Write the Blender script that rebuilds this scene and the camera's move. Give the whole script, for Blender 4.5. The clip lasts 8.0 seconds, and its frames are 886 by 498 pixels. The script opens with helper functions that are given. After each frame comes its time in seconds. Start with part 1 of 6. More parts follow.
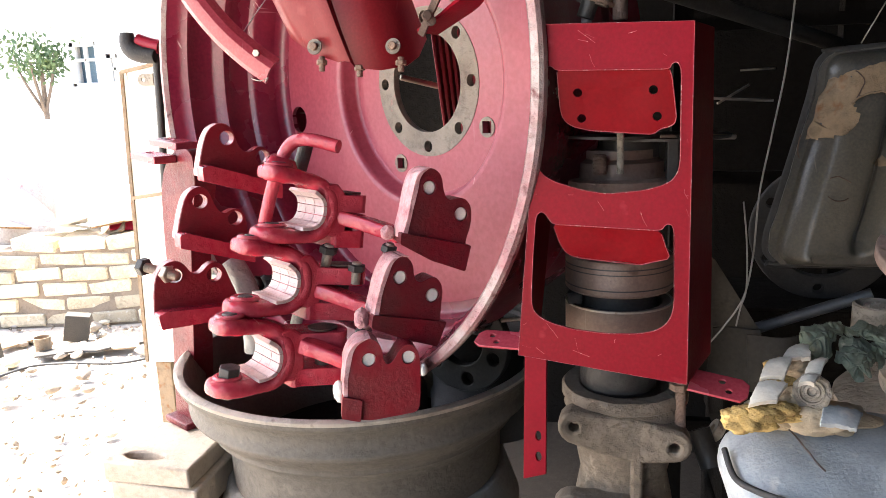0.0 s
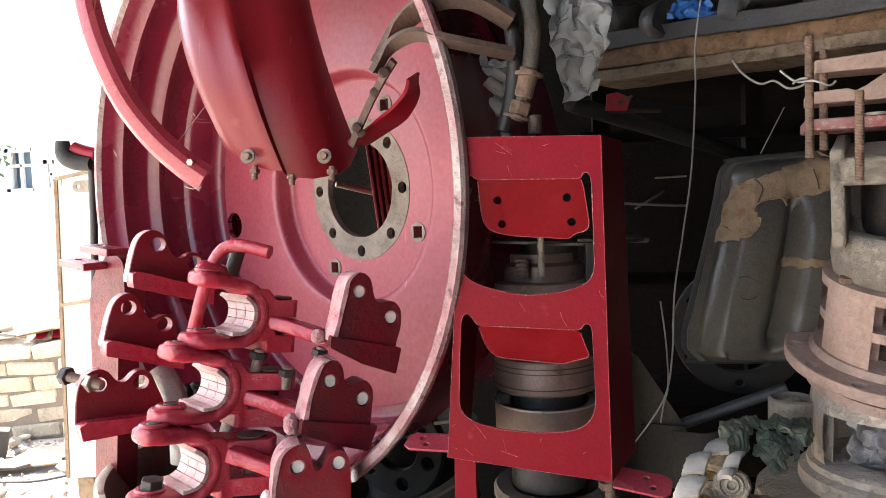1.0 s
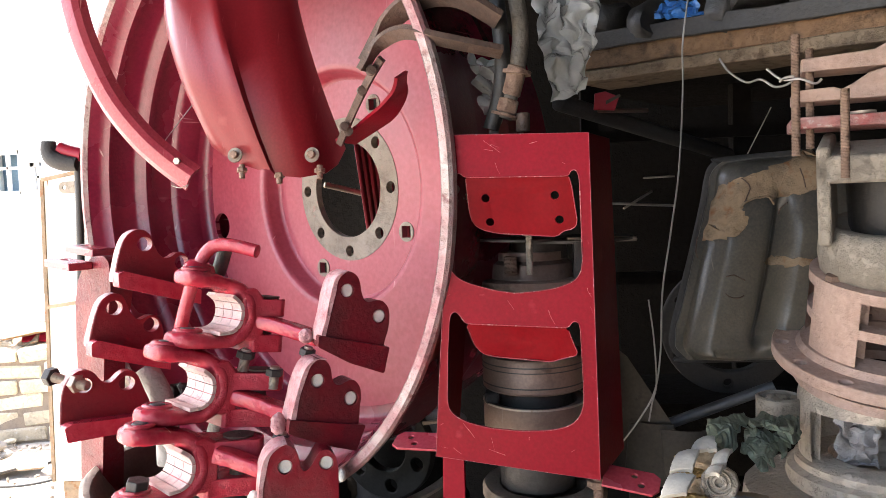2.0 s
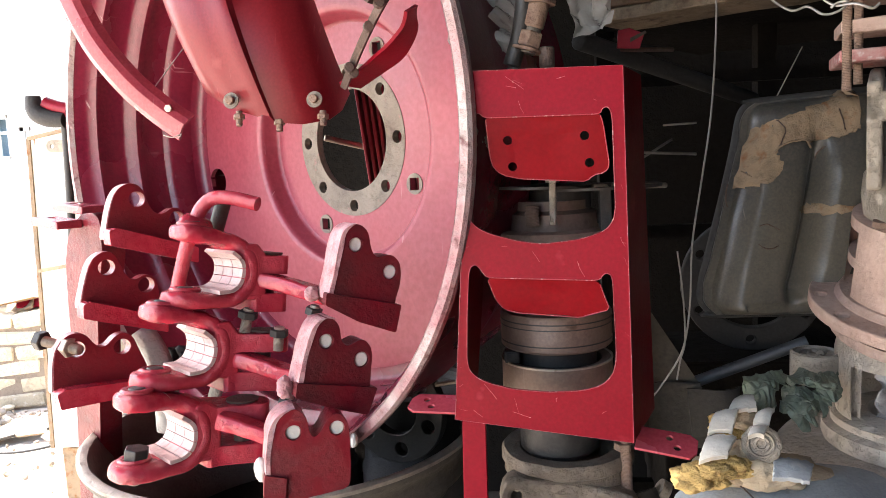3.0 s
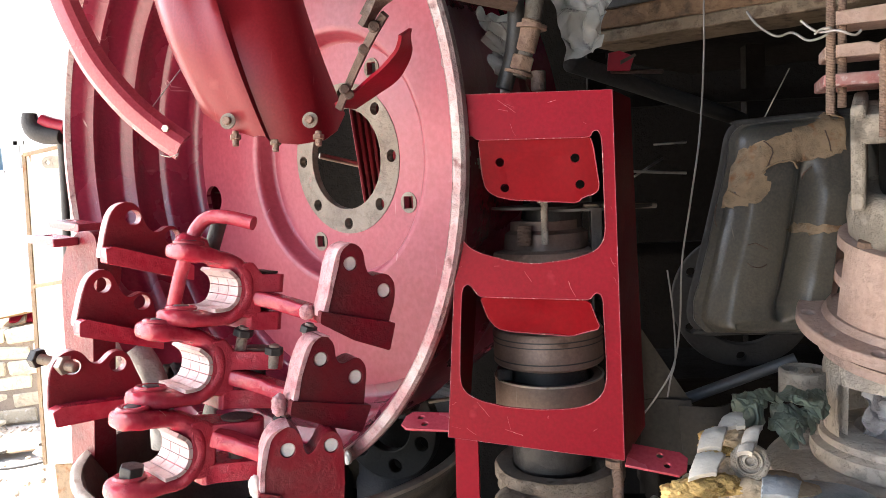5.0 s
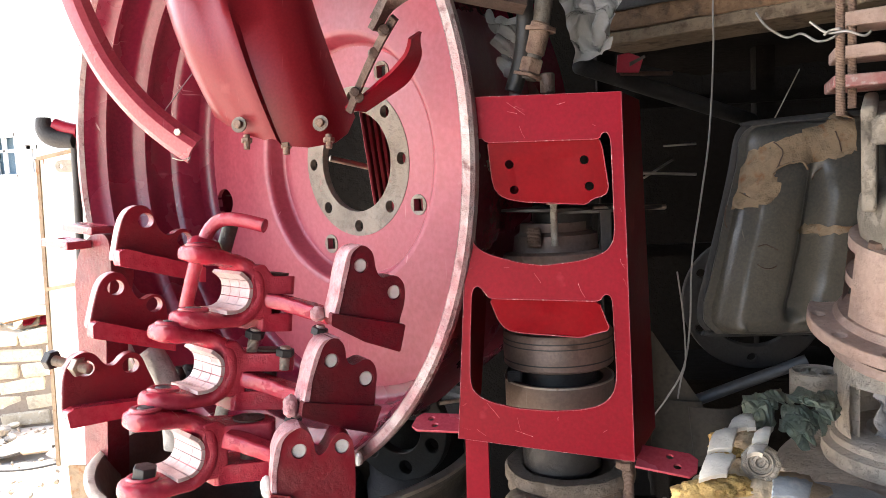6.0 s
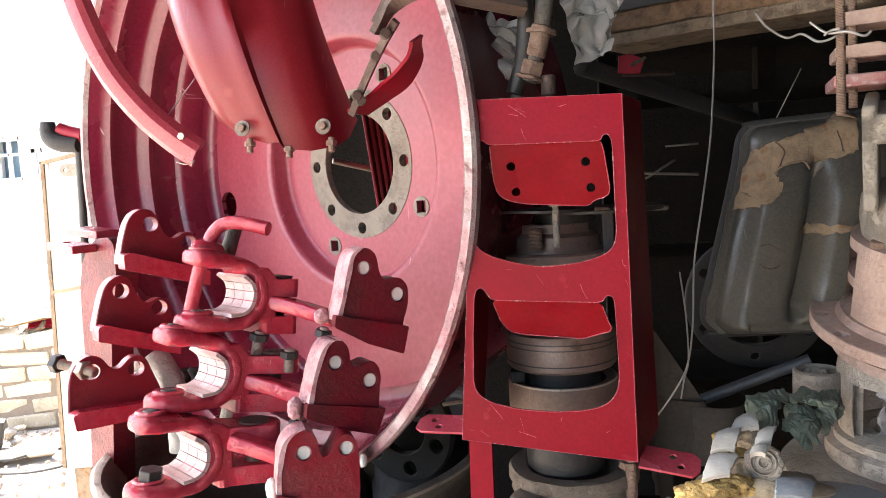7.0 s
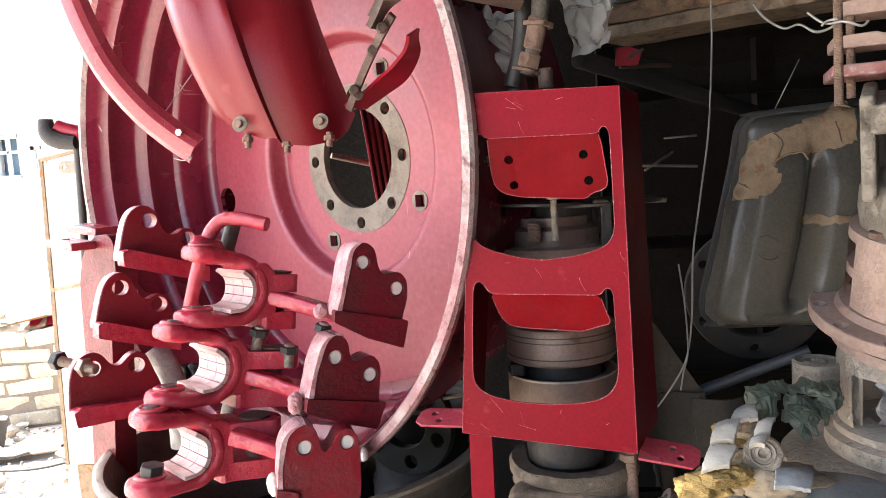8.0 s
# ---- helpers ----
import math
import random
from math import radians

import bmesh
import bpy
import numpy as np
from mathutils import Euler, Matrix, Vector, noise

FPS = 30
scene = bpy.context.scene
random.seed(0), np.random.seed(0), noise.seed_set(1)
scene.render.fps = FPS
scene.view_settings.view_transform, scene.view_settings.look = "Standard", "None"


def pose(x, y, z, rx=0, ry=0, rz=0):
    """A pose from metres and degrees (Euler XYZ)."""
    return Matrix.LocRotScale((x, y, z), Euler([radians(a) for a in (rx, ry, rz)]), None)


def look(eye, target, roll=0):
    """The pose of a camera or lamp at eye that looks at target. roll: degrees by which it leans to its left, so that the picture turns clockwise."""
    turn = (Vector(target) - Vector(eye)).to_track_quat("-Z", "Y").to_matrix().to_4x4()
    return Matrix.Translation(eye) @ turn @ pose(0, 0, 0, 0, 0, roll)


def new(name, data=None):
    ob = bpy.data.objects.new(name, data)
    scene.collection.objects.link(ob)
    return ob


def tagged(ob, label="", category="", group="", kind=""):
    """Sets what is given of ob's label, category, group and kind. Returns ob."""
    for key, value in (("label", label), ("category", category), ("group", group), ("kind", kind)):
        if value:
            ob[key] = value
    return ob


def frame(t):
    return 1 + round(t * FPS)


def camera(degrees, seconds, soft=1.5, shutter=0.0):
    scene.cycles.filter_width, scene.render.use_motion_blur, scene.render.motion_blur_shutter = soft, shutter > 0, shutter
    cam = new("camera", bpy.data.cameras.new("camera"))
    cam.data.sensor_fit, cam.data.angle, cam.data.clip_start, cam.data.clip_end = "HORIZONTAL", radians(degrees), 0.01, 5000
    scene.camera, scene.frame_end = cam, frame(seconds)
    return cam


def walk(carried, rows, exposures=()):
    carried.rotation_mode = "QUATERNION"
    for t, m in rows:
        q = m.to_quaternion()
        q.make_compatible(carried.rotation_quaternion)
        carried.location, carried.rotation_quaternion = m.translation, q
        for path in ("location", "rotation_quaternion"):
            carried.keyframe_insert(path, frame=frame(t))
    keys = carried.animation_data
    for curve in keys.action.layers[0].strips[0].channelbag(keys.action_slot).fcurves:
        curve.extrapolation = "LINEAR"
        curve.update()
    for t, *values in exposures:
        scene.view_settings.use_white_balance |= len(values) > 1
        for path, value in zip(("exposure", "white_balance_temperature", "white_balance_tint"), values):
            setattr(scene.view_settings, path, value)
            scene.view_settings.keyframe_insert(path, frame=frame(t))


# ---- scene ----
cam = camera(61.2, 8.0, 0.6)
PATH = [
    (0, (0.202, -0.033, 1.106), (-0.174, 1.89, 0.701), -2.2),
    (0.5, (0.206, -0.052, 1.102), (-0.08, 1.911, 0.848), -1.4),
    (1, (0.222, -0.051, 1.109), (0.0, 1.932, 0.968), -2.3),
    (1.2, (0.229, -0.063, 1.107), (0.017, 1.922, 0.994), -2.1),
    (2.3, (0.215, -0.028, 1.099), (0.029, 1.956, 0.934), -2.6),
    (2.5, (0.206, -0.009, 1.09), (0.021, 1.97, 0.866), -2.9),
    (3, (0.195, 0.01, 1.086), (0.008, 1.987, 0.853), -2.9),
    (3.5, (0.199, 0.008, 1.089), (0.054, 1.991, 0.88), -2.9),
    (4, (0.2, 0.006, 1.091), (0.057, 1.991, 0.885), -3.0),
    (4.5, (0.198, 0.006, 1.089), (0.06, 1.99, 0.877), -2.7),
    (5, (0.197, -0.001, 1.093), (0.027, 1.982, 0.896), -2.8),
    (6.5, (0.198, -0.006, 1.093), (-0.002, 1.975, 0.904), -3.1),
    (7, (0.199, -0.008, 1.095), (-0.007, 1.972, 0.907), -3.4),
    (7.5, (0.2, -0.008, 1.095), (-0.005, 1.972, 0.902), -3.7),
    (8, (0.201, -0.008, 1.095), (-0.007, 1.97, 0.891), -3.9),
]

walk(cam, [(t, look(eye, target, roll)) for t, eye, target, roll in PATH], [(0, 3.3), (0.5, 3.1), (1.2, 3.15), (2.5, 3.45), (8, 3.46)])

# world, sun and exposure
world = bpy.data.worlds.new("sky")
scene.world = world
world.use_nodes = True
wn = world.node_tree.nodes
sky = wn.new("ShaderNodeTexSky")
sky.sky_type, sky.sun_disc = "NISHITA", False
sky.sun_elevation, sky.sun_rotation = radians(58), radians(-75)
sky.dust_density = 4.0
world.node_tree.links.new(sky.outputs[0], wn["Background"].inputs[0])
wn["Background"].inputs[1].default_value = 0.15
sun = new("sun", bpy.data.lights.new("sun", "SUN"))
sun.data.energy, sun.data.angle, sun.data.color = 4.5, radians(0.6), (1.0, 0.95, 0.88)
sun.matrix_world = look((-5, 2.2, 8), (0, 0.9, 0))


# materials
def mat(name, base, other, scale=8.0, rough=0.6, metal=0.0, bump=0.15, grain=180.0, wear=None, wear_at=0.62, spread=0.5, rand=0.0, coat=0.0, spec=0.5, scratch=None, grit=None):
    """Two tones mixed by a coarse and a fine noise, worn patches of a third tone, relief from the same noises."""
    m = bpy.data.materials.new(name)
    m.use_nodes = True
    nt = m.node_tree
    n, l = nt.nodes, nt.links
    b = n["Principled BSDF"]
    co = n.new("ShaderNodeTexCoord")

    def noisy(s, detail, off):
        mp = n.new("ShaderNodeMapping")
        mp.inputs["Location"].default_value = (off, off * 0.7, off * 1.3)
        l.new(co.outputs["Object"], mp.inputs[0])
        t = n.new("ShaderNodeTexNoise")
        t.inputs["Scale"].default_value, t.inputs["Detail"].default_value = s, detail
        l.new(mp.outputs[0], t.inputs[0])
        return t

    def ramp(src, lo, hi):
        r = n.new("ShaderNodeMapRange")
        r.inputs[1].default_value, r.inputs[2].default_value = lo, hi
        l.new(src, r.inputs[0])
        return r.outputs[0]

    def mix(f, a, c):
        x = n.new("ShaderNodeMix")
        x.data_type = "RGBA"
        l.new(f, x.inputs[0])
        for s, v in ((6, a), (7, c)):
            if isinstance(v, tuple):
                x.inputs[s].default_value = (*v, 1)
            else:
                l.new(v, x.inputs[s])
        return x.outputs[2]

    big, fine = noisy(scale, 6, 0), noisy(grain, 4, 3)
    col = mix(ramp(big.outputs[0], 0.5 - spread / 2, 0.5 + spread / 2), base, other)
    fcol = mix(ramp(fine.outputs[0], 0.35, 0.75), tuple(c * 0.82 for c in base), tuple(min(1, c * 1.1) for c in other))
    mx = n.new("ShaderNodeMix")
    mx.data_type = "RGBA"
    mx.inputs[0].default_value = 0.3
    l.new(col, mx.inputs[6])
    l.new(fcol, mx.inputs[7])
    col = mx.outputs[2]
    rg = ramp(big.outputs[0], 0.2, 0.8)
    grit = (0.45 if bump >= 0.5 else 0.15) if grit is None else grit
    pits = None
    if grit:
        # specks and pits of dirt, a few millimetres wide, thicker in some places than in others
        gn, pn = noisy(75, 9, 5), noisy(scale * 1.7, 3, 13)
        gn.inputs["Roughness"].default_value = 0.72
        sm = n.new("ShaderNodeMath")
        sm.operation = "MULTIPLY_ADD"
        l.new(pn.outputs[0], sm.inputs[0])
        sm.inputs[1].default_value = 0.45
        l.new(gn.outputs[0], sm.inputs[2])
        pits = ramp(sm.outputs[0], 0.7, 0.95)
        gm = n.new("ShaderNodeMath")
        gm.operation = "MULTIPLY"
        l.new(pits, gm.inputs[0])
        gm.inputs[1].default_value = grit
        col = mix(gm.outputs[0], col, tuple(c * 0.3 for c in other))
    if wear:
        w = noisy(scale * 4.3, 8, 7)
        wf = ramp(w.outputs[0], wear_at - 0.02, wear_at + 0.12)
        col = mix(wf, col, wear)
    if scratch:
        for turn, off in ((0.5, 11), (-0.9, 17), (1.35, 23)):
            mp = n.new("ShaderNodeMapping")
            mp.inputs["Location"].default_value = (off, off, off)
            mp.inputs["Rotation"].default_value = (0, turn, 0)
            mp.inputs["Scale"].default_value = (260, 30, 5)
            l.new(co.outputs["Object"], mp.inputs[0])
            sc = n.new("ShaderNodeTexNoise")
            sc.inputs["Scale"].default_value, sc.inputs["Detail"].default_value = 1.0, 2
            l.new(mp.outputs[0], sc.inputs[0])
            gate = noisy(9, 2, off)
            mu = n.new("ShaderNodeMath")
            mu.operation = "MULTIPLY"
            l.new(ramp(sc.outputs[0], 0.7, 0.76), mu.inputs[0])
            l.new(ramp(gate.outputs[0], 0.53, 0.64), mu.inputs[1])
            col = mix(mu.outputs[0], col, scratch)
    if rand:
        oi = n.new("ShaderNodeObjectInfo")
        hs = n.new("ShaderNodeHueSaturation")
        l.new(ramp(oi.outputs["Random"], 0, 1), hs.inputs["Value"])
        vr = hs.inputs["Value"].links[0].from_node
        vr.inputs[3].default_value, vr.inputs[4].default_value = 1 - rand, 1 + rand
        l.new(col, hs.inputs["Color"])
        col = hs.outputs[0]
    l.new(col, b.inputs["Base Color"])
    rr = n.new("ShaderNodeMapRange")
    rr.inputs[3].default_value, rr.inputs[4].default_value = max(0.03, rough - 0.1), min(1, rough + 0.12)
    l.new(rg, rr.inputs[0])
    l.new(rr.outputs[0], b.inputs["Roughness"])
    b.inputs["Metallic"].default_value = metal
    b.inputs["Coat Weight"].default_value = coat
    b.inputs["Specular IOR Level"].default_value = spec
    if bump:
        ad = n.new("ShaderNodeMath")
        l.new(big.outputs[0], ad.inputs[0])
        l.new(fine.outputs[0], ad.inputs[1])
        if pits is not None:
            sb = n.new("ShaderNodeMath")
            sb.operation = "SUBTRACT"
            l.new(ad.outputs[0], sb.inputs[0])
            l.new(pits, sb.inputs[1])
            ad = sb
        bp = n.new("ShaderNodeBump")
        bp.inputs["Strength"].default_value, bp.inputs["Distance"].default_value = bump, 0.003
        l.new(ad.outputs[0], bp.inputs["Height"])
        l.new(bp.outputs[0], b.inputs["Normal"])
    return m


RED = mat("red_paint", (0.24, 0.004, 0.016), (0.3, 0.008, 0.026), 6, 0.42, 0, 0.12, 260, (0.45, 0.16, 0.17), 0.72, spec=0.35)
# Darker copy of the rim red; the barrel's shade is in the colour.
RED_RIM_SHADED = mat("shaded_rim_red", (0.1, 0.003, 0.018), (0.21, 0.018, 0.04), 5, 0.25, 0, 0.1, 160, (0.42, 0.24, 0.24), 0.74, scratch=(0.48, 0.3, 0.3))
RED_DISC = mat("dusty_red_paint", (0.21, 0.011, 0.028), (0.35, 0.075, 0.1), 3.2, 0.4, 0, 0.06, 120, (0.5, 0.26, 0.27), 0.7, spread=0.45, scratch=(0.5, 0.28, 0.28))
RED_SHEET = mat("red_sheet_paint", (0.13, 0.0008, 0.006), (0.19, 0.002, 0.011), 7, 0.4, 0, 0.08, 240, (0.24, 0.02, 0.03), 0.68, spec=0.08, grit=0.2)
RED_FENDER = mat("faded_red_paint", (0.13, 0.005, 0.009), (0.175, 0.012, 0.017), 4, 0.36, 0, 0.05, 300, (0.26, 0.06, 0.06), 0.74, spec=0.22, scratch=(0.32, 0.1, 0.1), grit=0)
RED_RAIL = mat("dusty_pink_red_paint", (0.26, 0.018, 0.032), (0.36, 0.066, 0.085), 7, 0.26, 0, 0.1, 260, (0.55, 0.34, 0.32), 0.7, scratch=(0.55, 0.3, 0.28))
EDGE = mat("chipped_paint_edge", (0.3, 0.06, 0.07), (0.26, 0.01, 0.025), 60, 0.5, 0, 0.2, 300, (0.5, 0.36, 0.32), 0.58)
RED_FLAP = mat("bright_red_primer", (0.11, 0.0008, 0.003), (0.16, 0.0015, 0.005), 14, 0.5, 0, 0.1, 200, (0.08, 0.003, 0.004), 0.7, spec=0.06)
RED_CAST = mat("red_cast_paint", (0.36, 0.005, 0.024), (0.48, 0.06, 0.085), 13, 0.2, 0, 0.4, 110, (0.18, 0.009, 0.016), 0.7, spread=0.4, spec=0.5, scratch=(0.62, 0.4, 0.39), grit=0.1)
# Worn red with shade mixed in, for plates facing away from the light.
RED_PLATE_SHADED = mat("worn_shaded_plate_red", (0.23, 0.005, 0.016), (0.16, 0.022, 0.026), 12, 0.32, 0, 0.35, 150, (0.36, 0.13, 0.13), 0.72, spread=0.4, spec=0.35, scratch=(0.4, 0.18, 0.18), grit=0.3)
# Grimy red, also darkened to carry the shade on plate and drawbar faces.
RED_GRIMY_SHADED = mat("grimy_shaded_red", (0.15, 0.003, 0.012), (0.085, 0.016, 0.017), 15, 0.36, 0, 0.4, 150, (0.3, 0.1, 0.1), 0.74, spread=0.35, spec=0.25, scratch=(0.34, 0.14, 0.14), grit=0.4)
SCALE = mat("white_knurled_paint", (0.56, 0.46, 0.42), (0.5, 0.3, 0.28), 26, 0.6, 0, 0.4, 200, grit=0.35)
PRIMER = mat("bare_hub_steel", (0.25, 0.215, 0.17), (0.17, 0.135, 0.105), 20, 0.65, 0.15, 0.4, 200, (0.34, 0.15, 0.14), 0.66, grit=0.5)
FLANGE = mat("scuffed_flange", (0.37, 0.32, 0.3), (0.28, 0.1, 0.11), 18, 0.55, 0.05, 0.5, 200, (0.12, 0.04, 0.04), 0.6, spread=0.3)
RUST = mat("rusty_iron", (0.17, 0.105, 0.075), (0.29, 0.195, 0.14), 14, 0.75, 0.1, 0.5, 200, (0.1, 0.05, 0.035), 0.62)
CAST = mat("dusty_cast_iron", (0.38, 0.335, 0.27), (0.27, 0.23, 0.185), 14, 0.8, 0.05, 0.8, 120, (0.17, 0.135, 0.1), 0.68, grit=0.3)
OLDRIM = mat("grimy_grey_rim", (0.085, 0.074, 0.06), (0.15, 0.13, 0.105), 6, 0.68, 0.1, 0.5, 130, (0.22, 0.19, 0.155), 0.72, grit=0.5)
PALERIM = mat("grey_rim_paint", (0.34, 0.32, 0.28), (0.25, 0.23, 0.2), 9, 0.65, 0, 0.6, 150, (0.14, 0.11, 0.09), 0.68)
OLDLIP = mat("worn_pale_lip", (0.4, 0.35, 0.29), (0.24, 0.2, 0.16), 14, 0.65, 0.1, 0.5, 120, (0.14, 0.1, 0.08), 0.66, grit=0.4)
PALE = mat("pale_grey_paint", (0.7, 0.68, 0.63), (0.58, 0.55, 0.5), 5, 0.6, 0, 0.2, 160, (0.4, 0.33, 0.26), 0.66)
STEEL = mat("worn_steel", (0.36, 0.31, 0.25), (0.5, 0.44, 0.36), 30, 0.48, 0.6, 0.2, 300, (0.2, 0.13, 0.08), 0.64)
DARK = mat("oily_black_steel", (0.02, 0.02, 0.02), (0.05, 0.045, 0.04), 12, 0.5, 0.3, 0.25, 200)
BROWN = mat("brown_drum_iron", (0.14, 0.095, 0.075), (0.23, 0.165, 0.13), 9, 0.5, 0.25, 0.2, 260, (0.07, 0.045, 0.035), 0.64, scratch=(0.3, 0.24, 0.2))
DUSTY = mat("thick_dust_on_iron", (0.68, 0.59, 0.48), (0.55, 0.46, 0.365), 9, 0.9, 0, 0.9, 120, (0.34, 0.26, 0.19), 0.7, grit=0.22)
HOUSING = mat("oily_brown_casting", (0.13, 0.1, 0.074), (0.22, 0.18, 0.135), 12, 0.7, 0.1, 0.8, 110, (0.3, 0.25, 0.19), 0.7, grit=0.5)
RUSTDARK = mat("dark_rusty_iron", (0.06, 0.038, 0.03), (0.12, 0.075, 0.055), 30, 0.65, 0.15, 0.5, 200, (0.2, 0.12, 0.08), 0.68)
FLANGED = mat("reddish_primer_iron", (0.4, 0.26, 0.205), (0.54, 0.4, 0.33), 10, 0.75, 0.05, 0.5, 160, (0.24, 0.125, 0.095), 0.7, grit=0.22)
VINYL = mat("dark_grey_vinyl", (0.02, 0.027, 0.034), (0.115, 0.1, 0.074), 3.6, 0.34, 0, 0.12, 300, (0.15, 0.12, 0.09), 0.69, spread=0.35, scratch=(0.14, 0.12, 0.1))
BLUEVINYL = mat("dusty_blue_vinyl", (0.27, 0.3, 0.315), (0.45, 0.46, 0.455), 10, 0.42, 0, 0.3, 300, (0.56, 0.53, 0.47), 0.64, spread=0.3, scratch=(0.08, 0.09, 0.1))
TORN = mat("torn_brown_backing", (0.29, 0.205, 0.125), (0.2, 0.15, 0.1), 12, 0.9, 0, 0.5, 160, (0.2, 0.085, 0.03), 0.6)
FOAM = mat("crumbling_yellow_foam", (0.66, 0.45, 0.16), (0.56, 0.36, 0.12), 40, 0.95, 0, 1.0, 160, (0.32, 0.16, 0.06), 0.62)
FOAMPALE = mat("pale_torn_lining", (0.68, 0.64, 0.57), (0.58, 0.52, 0.43), 16, 0.7, 0, 0.25, 180, (0.36, 0.27, 0.17), 0.7, grit=0.25)
BLUESTEEL = mat("blue_grey_steel", (0.035, 0.04, 0.046), (0.07, 0.072, 0.075), 9, 0.45, 0.2, 0.2, 200)
FOAMBEIGE = mat("beige_torn_lining", (0.56, 0.46, 0.33), (0.46, 0.36, 0.24), 20, 0.9, 0, 0.5, 180, (0.28, 0.19, 0.1), 0.66)
GREEN = mat("dusty_green_plastic", (0.1, 0.125, 0.088), (0.25, 0.275, 0.2), 14, 0.45, 0, 0.4, 160, (0.36, 0.36, 0.28), 0.66)
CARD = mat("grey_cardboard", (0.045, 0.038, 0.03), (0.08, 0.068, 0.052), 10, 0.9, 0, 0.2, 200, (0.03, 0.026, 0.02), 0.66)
WOOD = mat("old_brown_wood", (0.14, 0.075, 0.035), (0.23, 0.135, 0.07), 9, 0.8, 0, 0.7, 120, (0.07, 0.04, 0.02), 0.58)
BATTEN = mat("dusty_old_batten", (0.24, 0.18, 0.12), (0.15, 0.105, 0.065), 11, 0.85, 0, 0.8, 110, (0.08, 0.05, 0.03), 0.58)
PLANK = mat("bleached_plank", (0.62, 0.54, 0.43), (0.5, 0.4, 0.3), 6, 0.85, 0, 0.5, 90, (0.36, 0.26, 0.17), 0.68, grit=0.35)
GROUND = mat("trodden_pale_earth", (0.5, 0.44, 0.37), (0.4, 0.34, 0.28), 1.2, 0.95, 0, 0.8, 30, (0.28, 0.22, 0.17), 0.66)
BRICK = mat("buff_brick", (0.62, 0.53, 0.38), (0.54, 0.45, 0.31), 9, 0.9, 0, 0.9, 90, (0.7, 0.64, 0.52), 0.6, rand=0.25)
MORTAR = mat("dry_mud_mortar", (0.28, 0.22, 0.16), (0.2, 0.16, 0.12), 9, 0.95, 0, 0.8, 80)
WHITEWASH = mat("whitewashed_plaster", (0.76, 0.75, 0.72), (0.66, 0.65, 0.62), 1.5, 0.9, 0, 0.3, 40)
PALEWALL = mat("pale_shop_door_paint", (0.72, 0.68, 0.58), (0.62, 0.57, 0.47), 3, 0.7, 0, 0.2, 120, (0.4, 0.3, 0.2), 0.68)
BLUEWALL = mat("blue_window_paint", (0.12, 0.2, 0.26), (0.18, 0.27, 0.33), 3, 0.6, 0, 0.1, 60)
CLOTH = mat("white_woven_sacking", (0.56, 0.54, 0.52), (0.34, 0.31, 0.3), 5, 0.9, 0, 0.6, 90, (0.34, 0.16, 0.15), 0.68)
# Near-black fill that puts the shop's deep shade into the surface colour.
SHADE_BLACK = mat("near_black_shade", (0.005, 0.004, 0.0035), (0.012, 0.01, 0.008), 3, 0.97, 0, 0.6, 60, spec=0.1)
# Floor darkened to cut the light that pale ground would bounce up.
FLOOR_DARK = mat("dark_floor", (0.025, 0.021, 0.018), (0.05, 0.042, 0.034), 2, 0.9, 0, 0.6, 50, spec=0.2)
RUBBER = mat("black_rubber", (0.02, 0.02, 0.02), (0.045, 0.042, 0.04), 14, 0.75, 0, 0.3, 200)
WIRE = mat("grey_wire", (0.35, 0.33, 0.3), (0.22, 0.2, 0.18), 40, 0.5, 0.4, 0.1, 300)
# Pale pink for caked paint and for light painted on plate sides.
CRUST_LIT = mat("pale_crust_and_lit_edge", (0.6, 0.42, 0.41), (0.45, 0.13, 0.15), 60, 0.5, 0, 0.6, 200, (0.2, 0.05, 0.05), 0.7)
LEAFM = mat("tree_leaf", (0.05, 0.1, 0.03), (0.09, 0.15, 0.05), 3, 0.6, 0, 0.1, 60, rand=0.3)
BARK = mat("tree_bark", (0.16, 0.12, 0.09), (0.1, 0.08, 0.06), 12, 0.9, 0, 0.8, 80)


def clear_film():
    m = mat("clear_plastic_film", (0.75, 0.74, 0.7), (0.5, 0.49, 0.46), 60, 0.08, 0, 1.0, 90, grit=0)
    b = m.node_tree.nodes["Principled BSDF"]
    b.inputs["Alpha"].default_value = 0.5
    b.inputs["Specular IOR Level"].default_value = 0.9
    b.inputs["IOR"].default_value = 1.4
    return m


FILM = clear_film()


# mesh helpers
def finish(name, bm, material, parent=None, label="", smooth=None, bevel=0.0, segs=2):
    bmesh.ops.recalc_face_normals(bm, faces=bm.faces)
    me = bpy.data.meshes.new(name)
    bm.to_mesh(me)
    bm.free()
    me.materials.append(material)
    if smooth is not None:
        me.shade_smooth()
        me.set_sharp_from_angle(angle=radians(smooth))
    ob = new(name, me)
    if parent is not None:
        ob.parent = parent
    if label:
        ob["label"] = label
    if bevel:
        md = ob.modifiers.new("bevel", "BEVEL")
        md.width, md.segments, md.limit_method, md.angle_limit = bevel, segs, "ANGLE", radians(35)
        md.harden_normals = False
    return ob


def part(name, bm, material, parent, label="", smooth=40, bevel=0.0, m=None, segs=2):
    ob = finish(name, bm, material, parent, label, smooth, bevel, segs)
    if m is not None:
        ob.matrix_basis = m
    return ob


def thing(name, m, label, category, group=""):
    e = new(name)
    e.empty_display_size = 0.02
    e.matrix_basis = m
    return tagged(e, label, category, group)


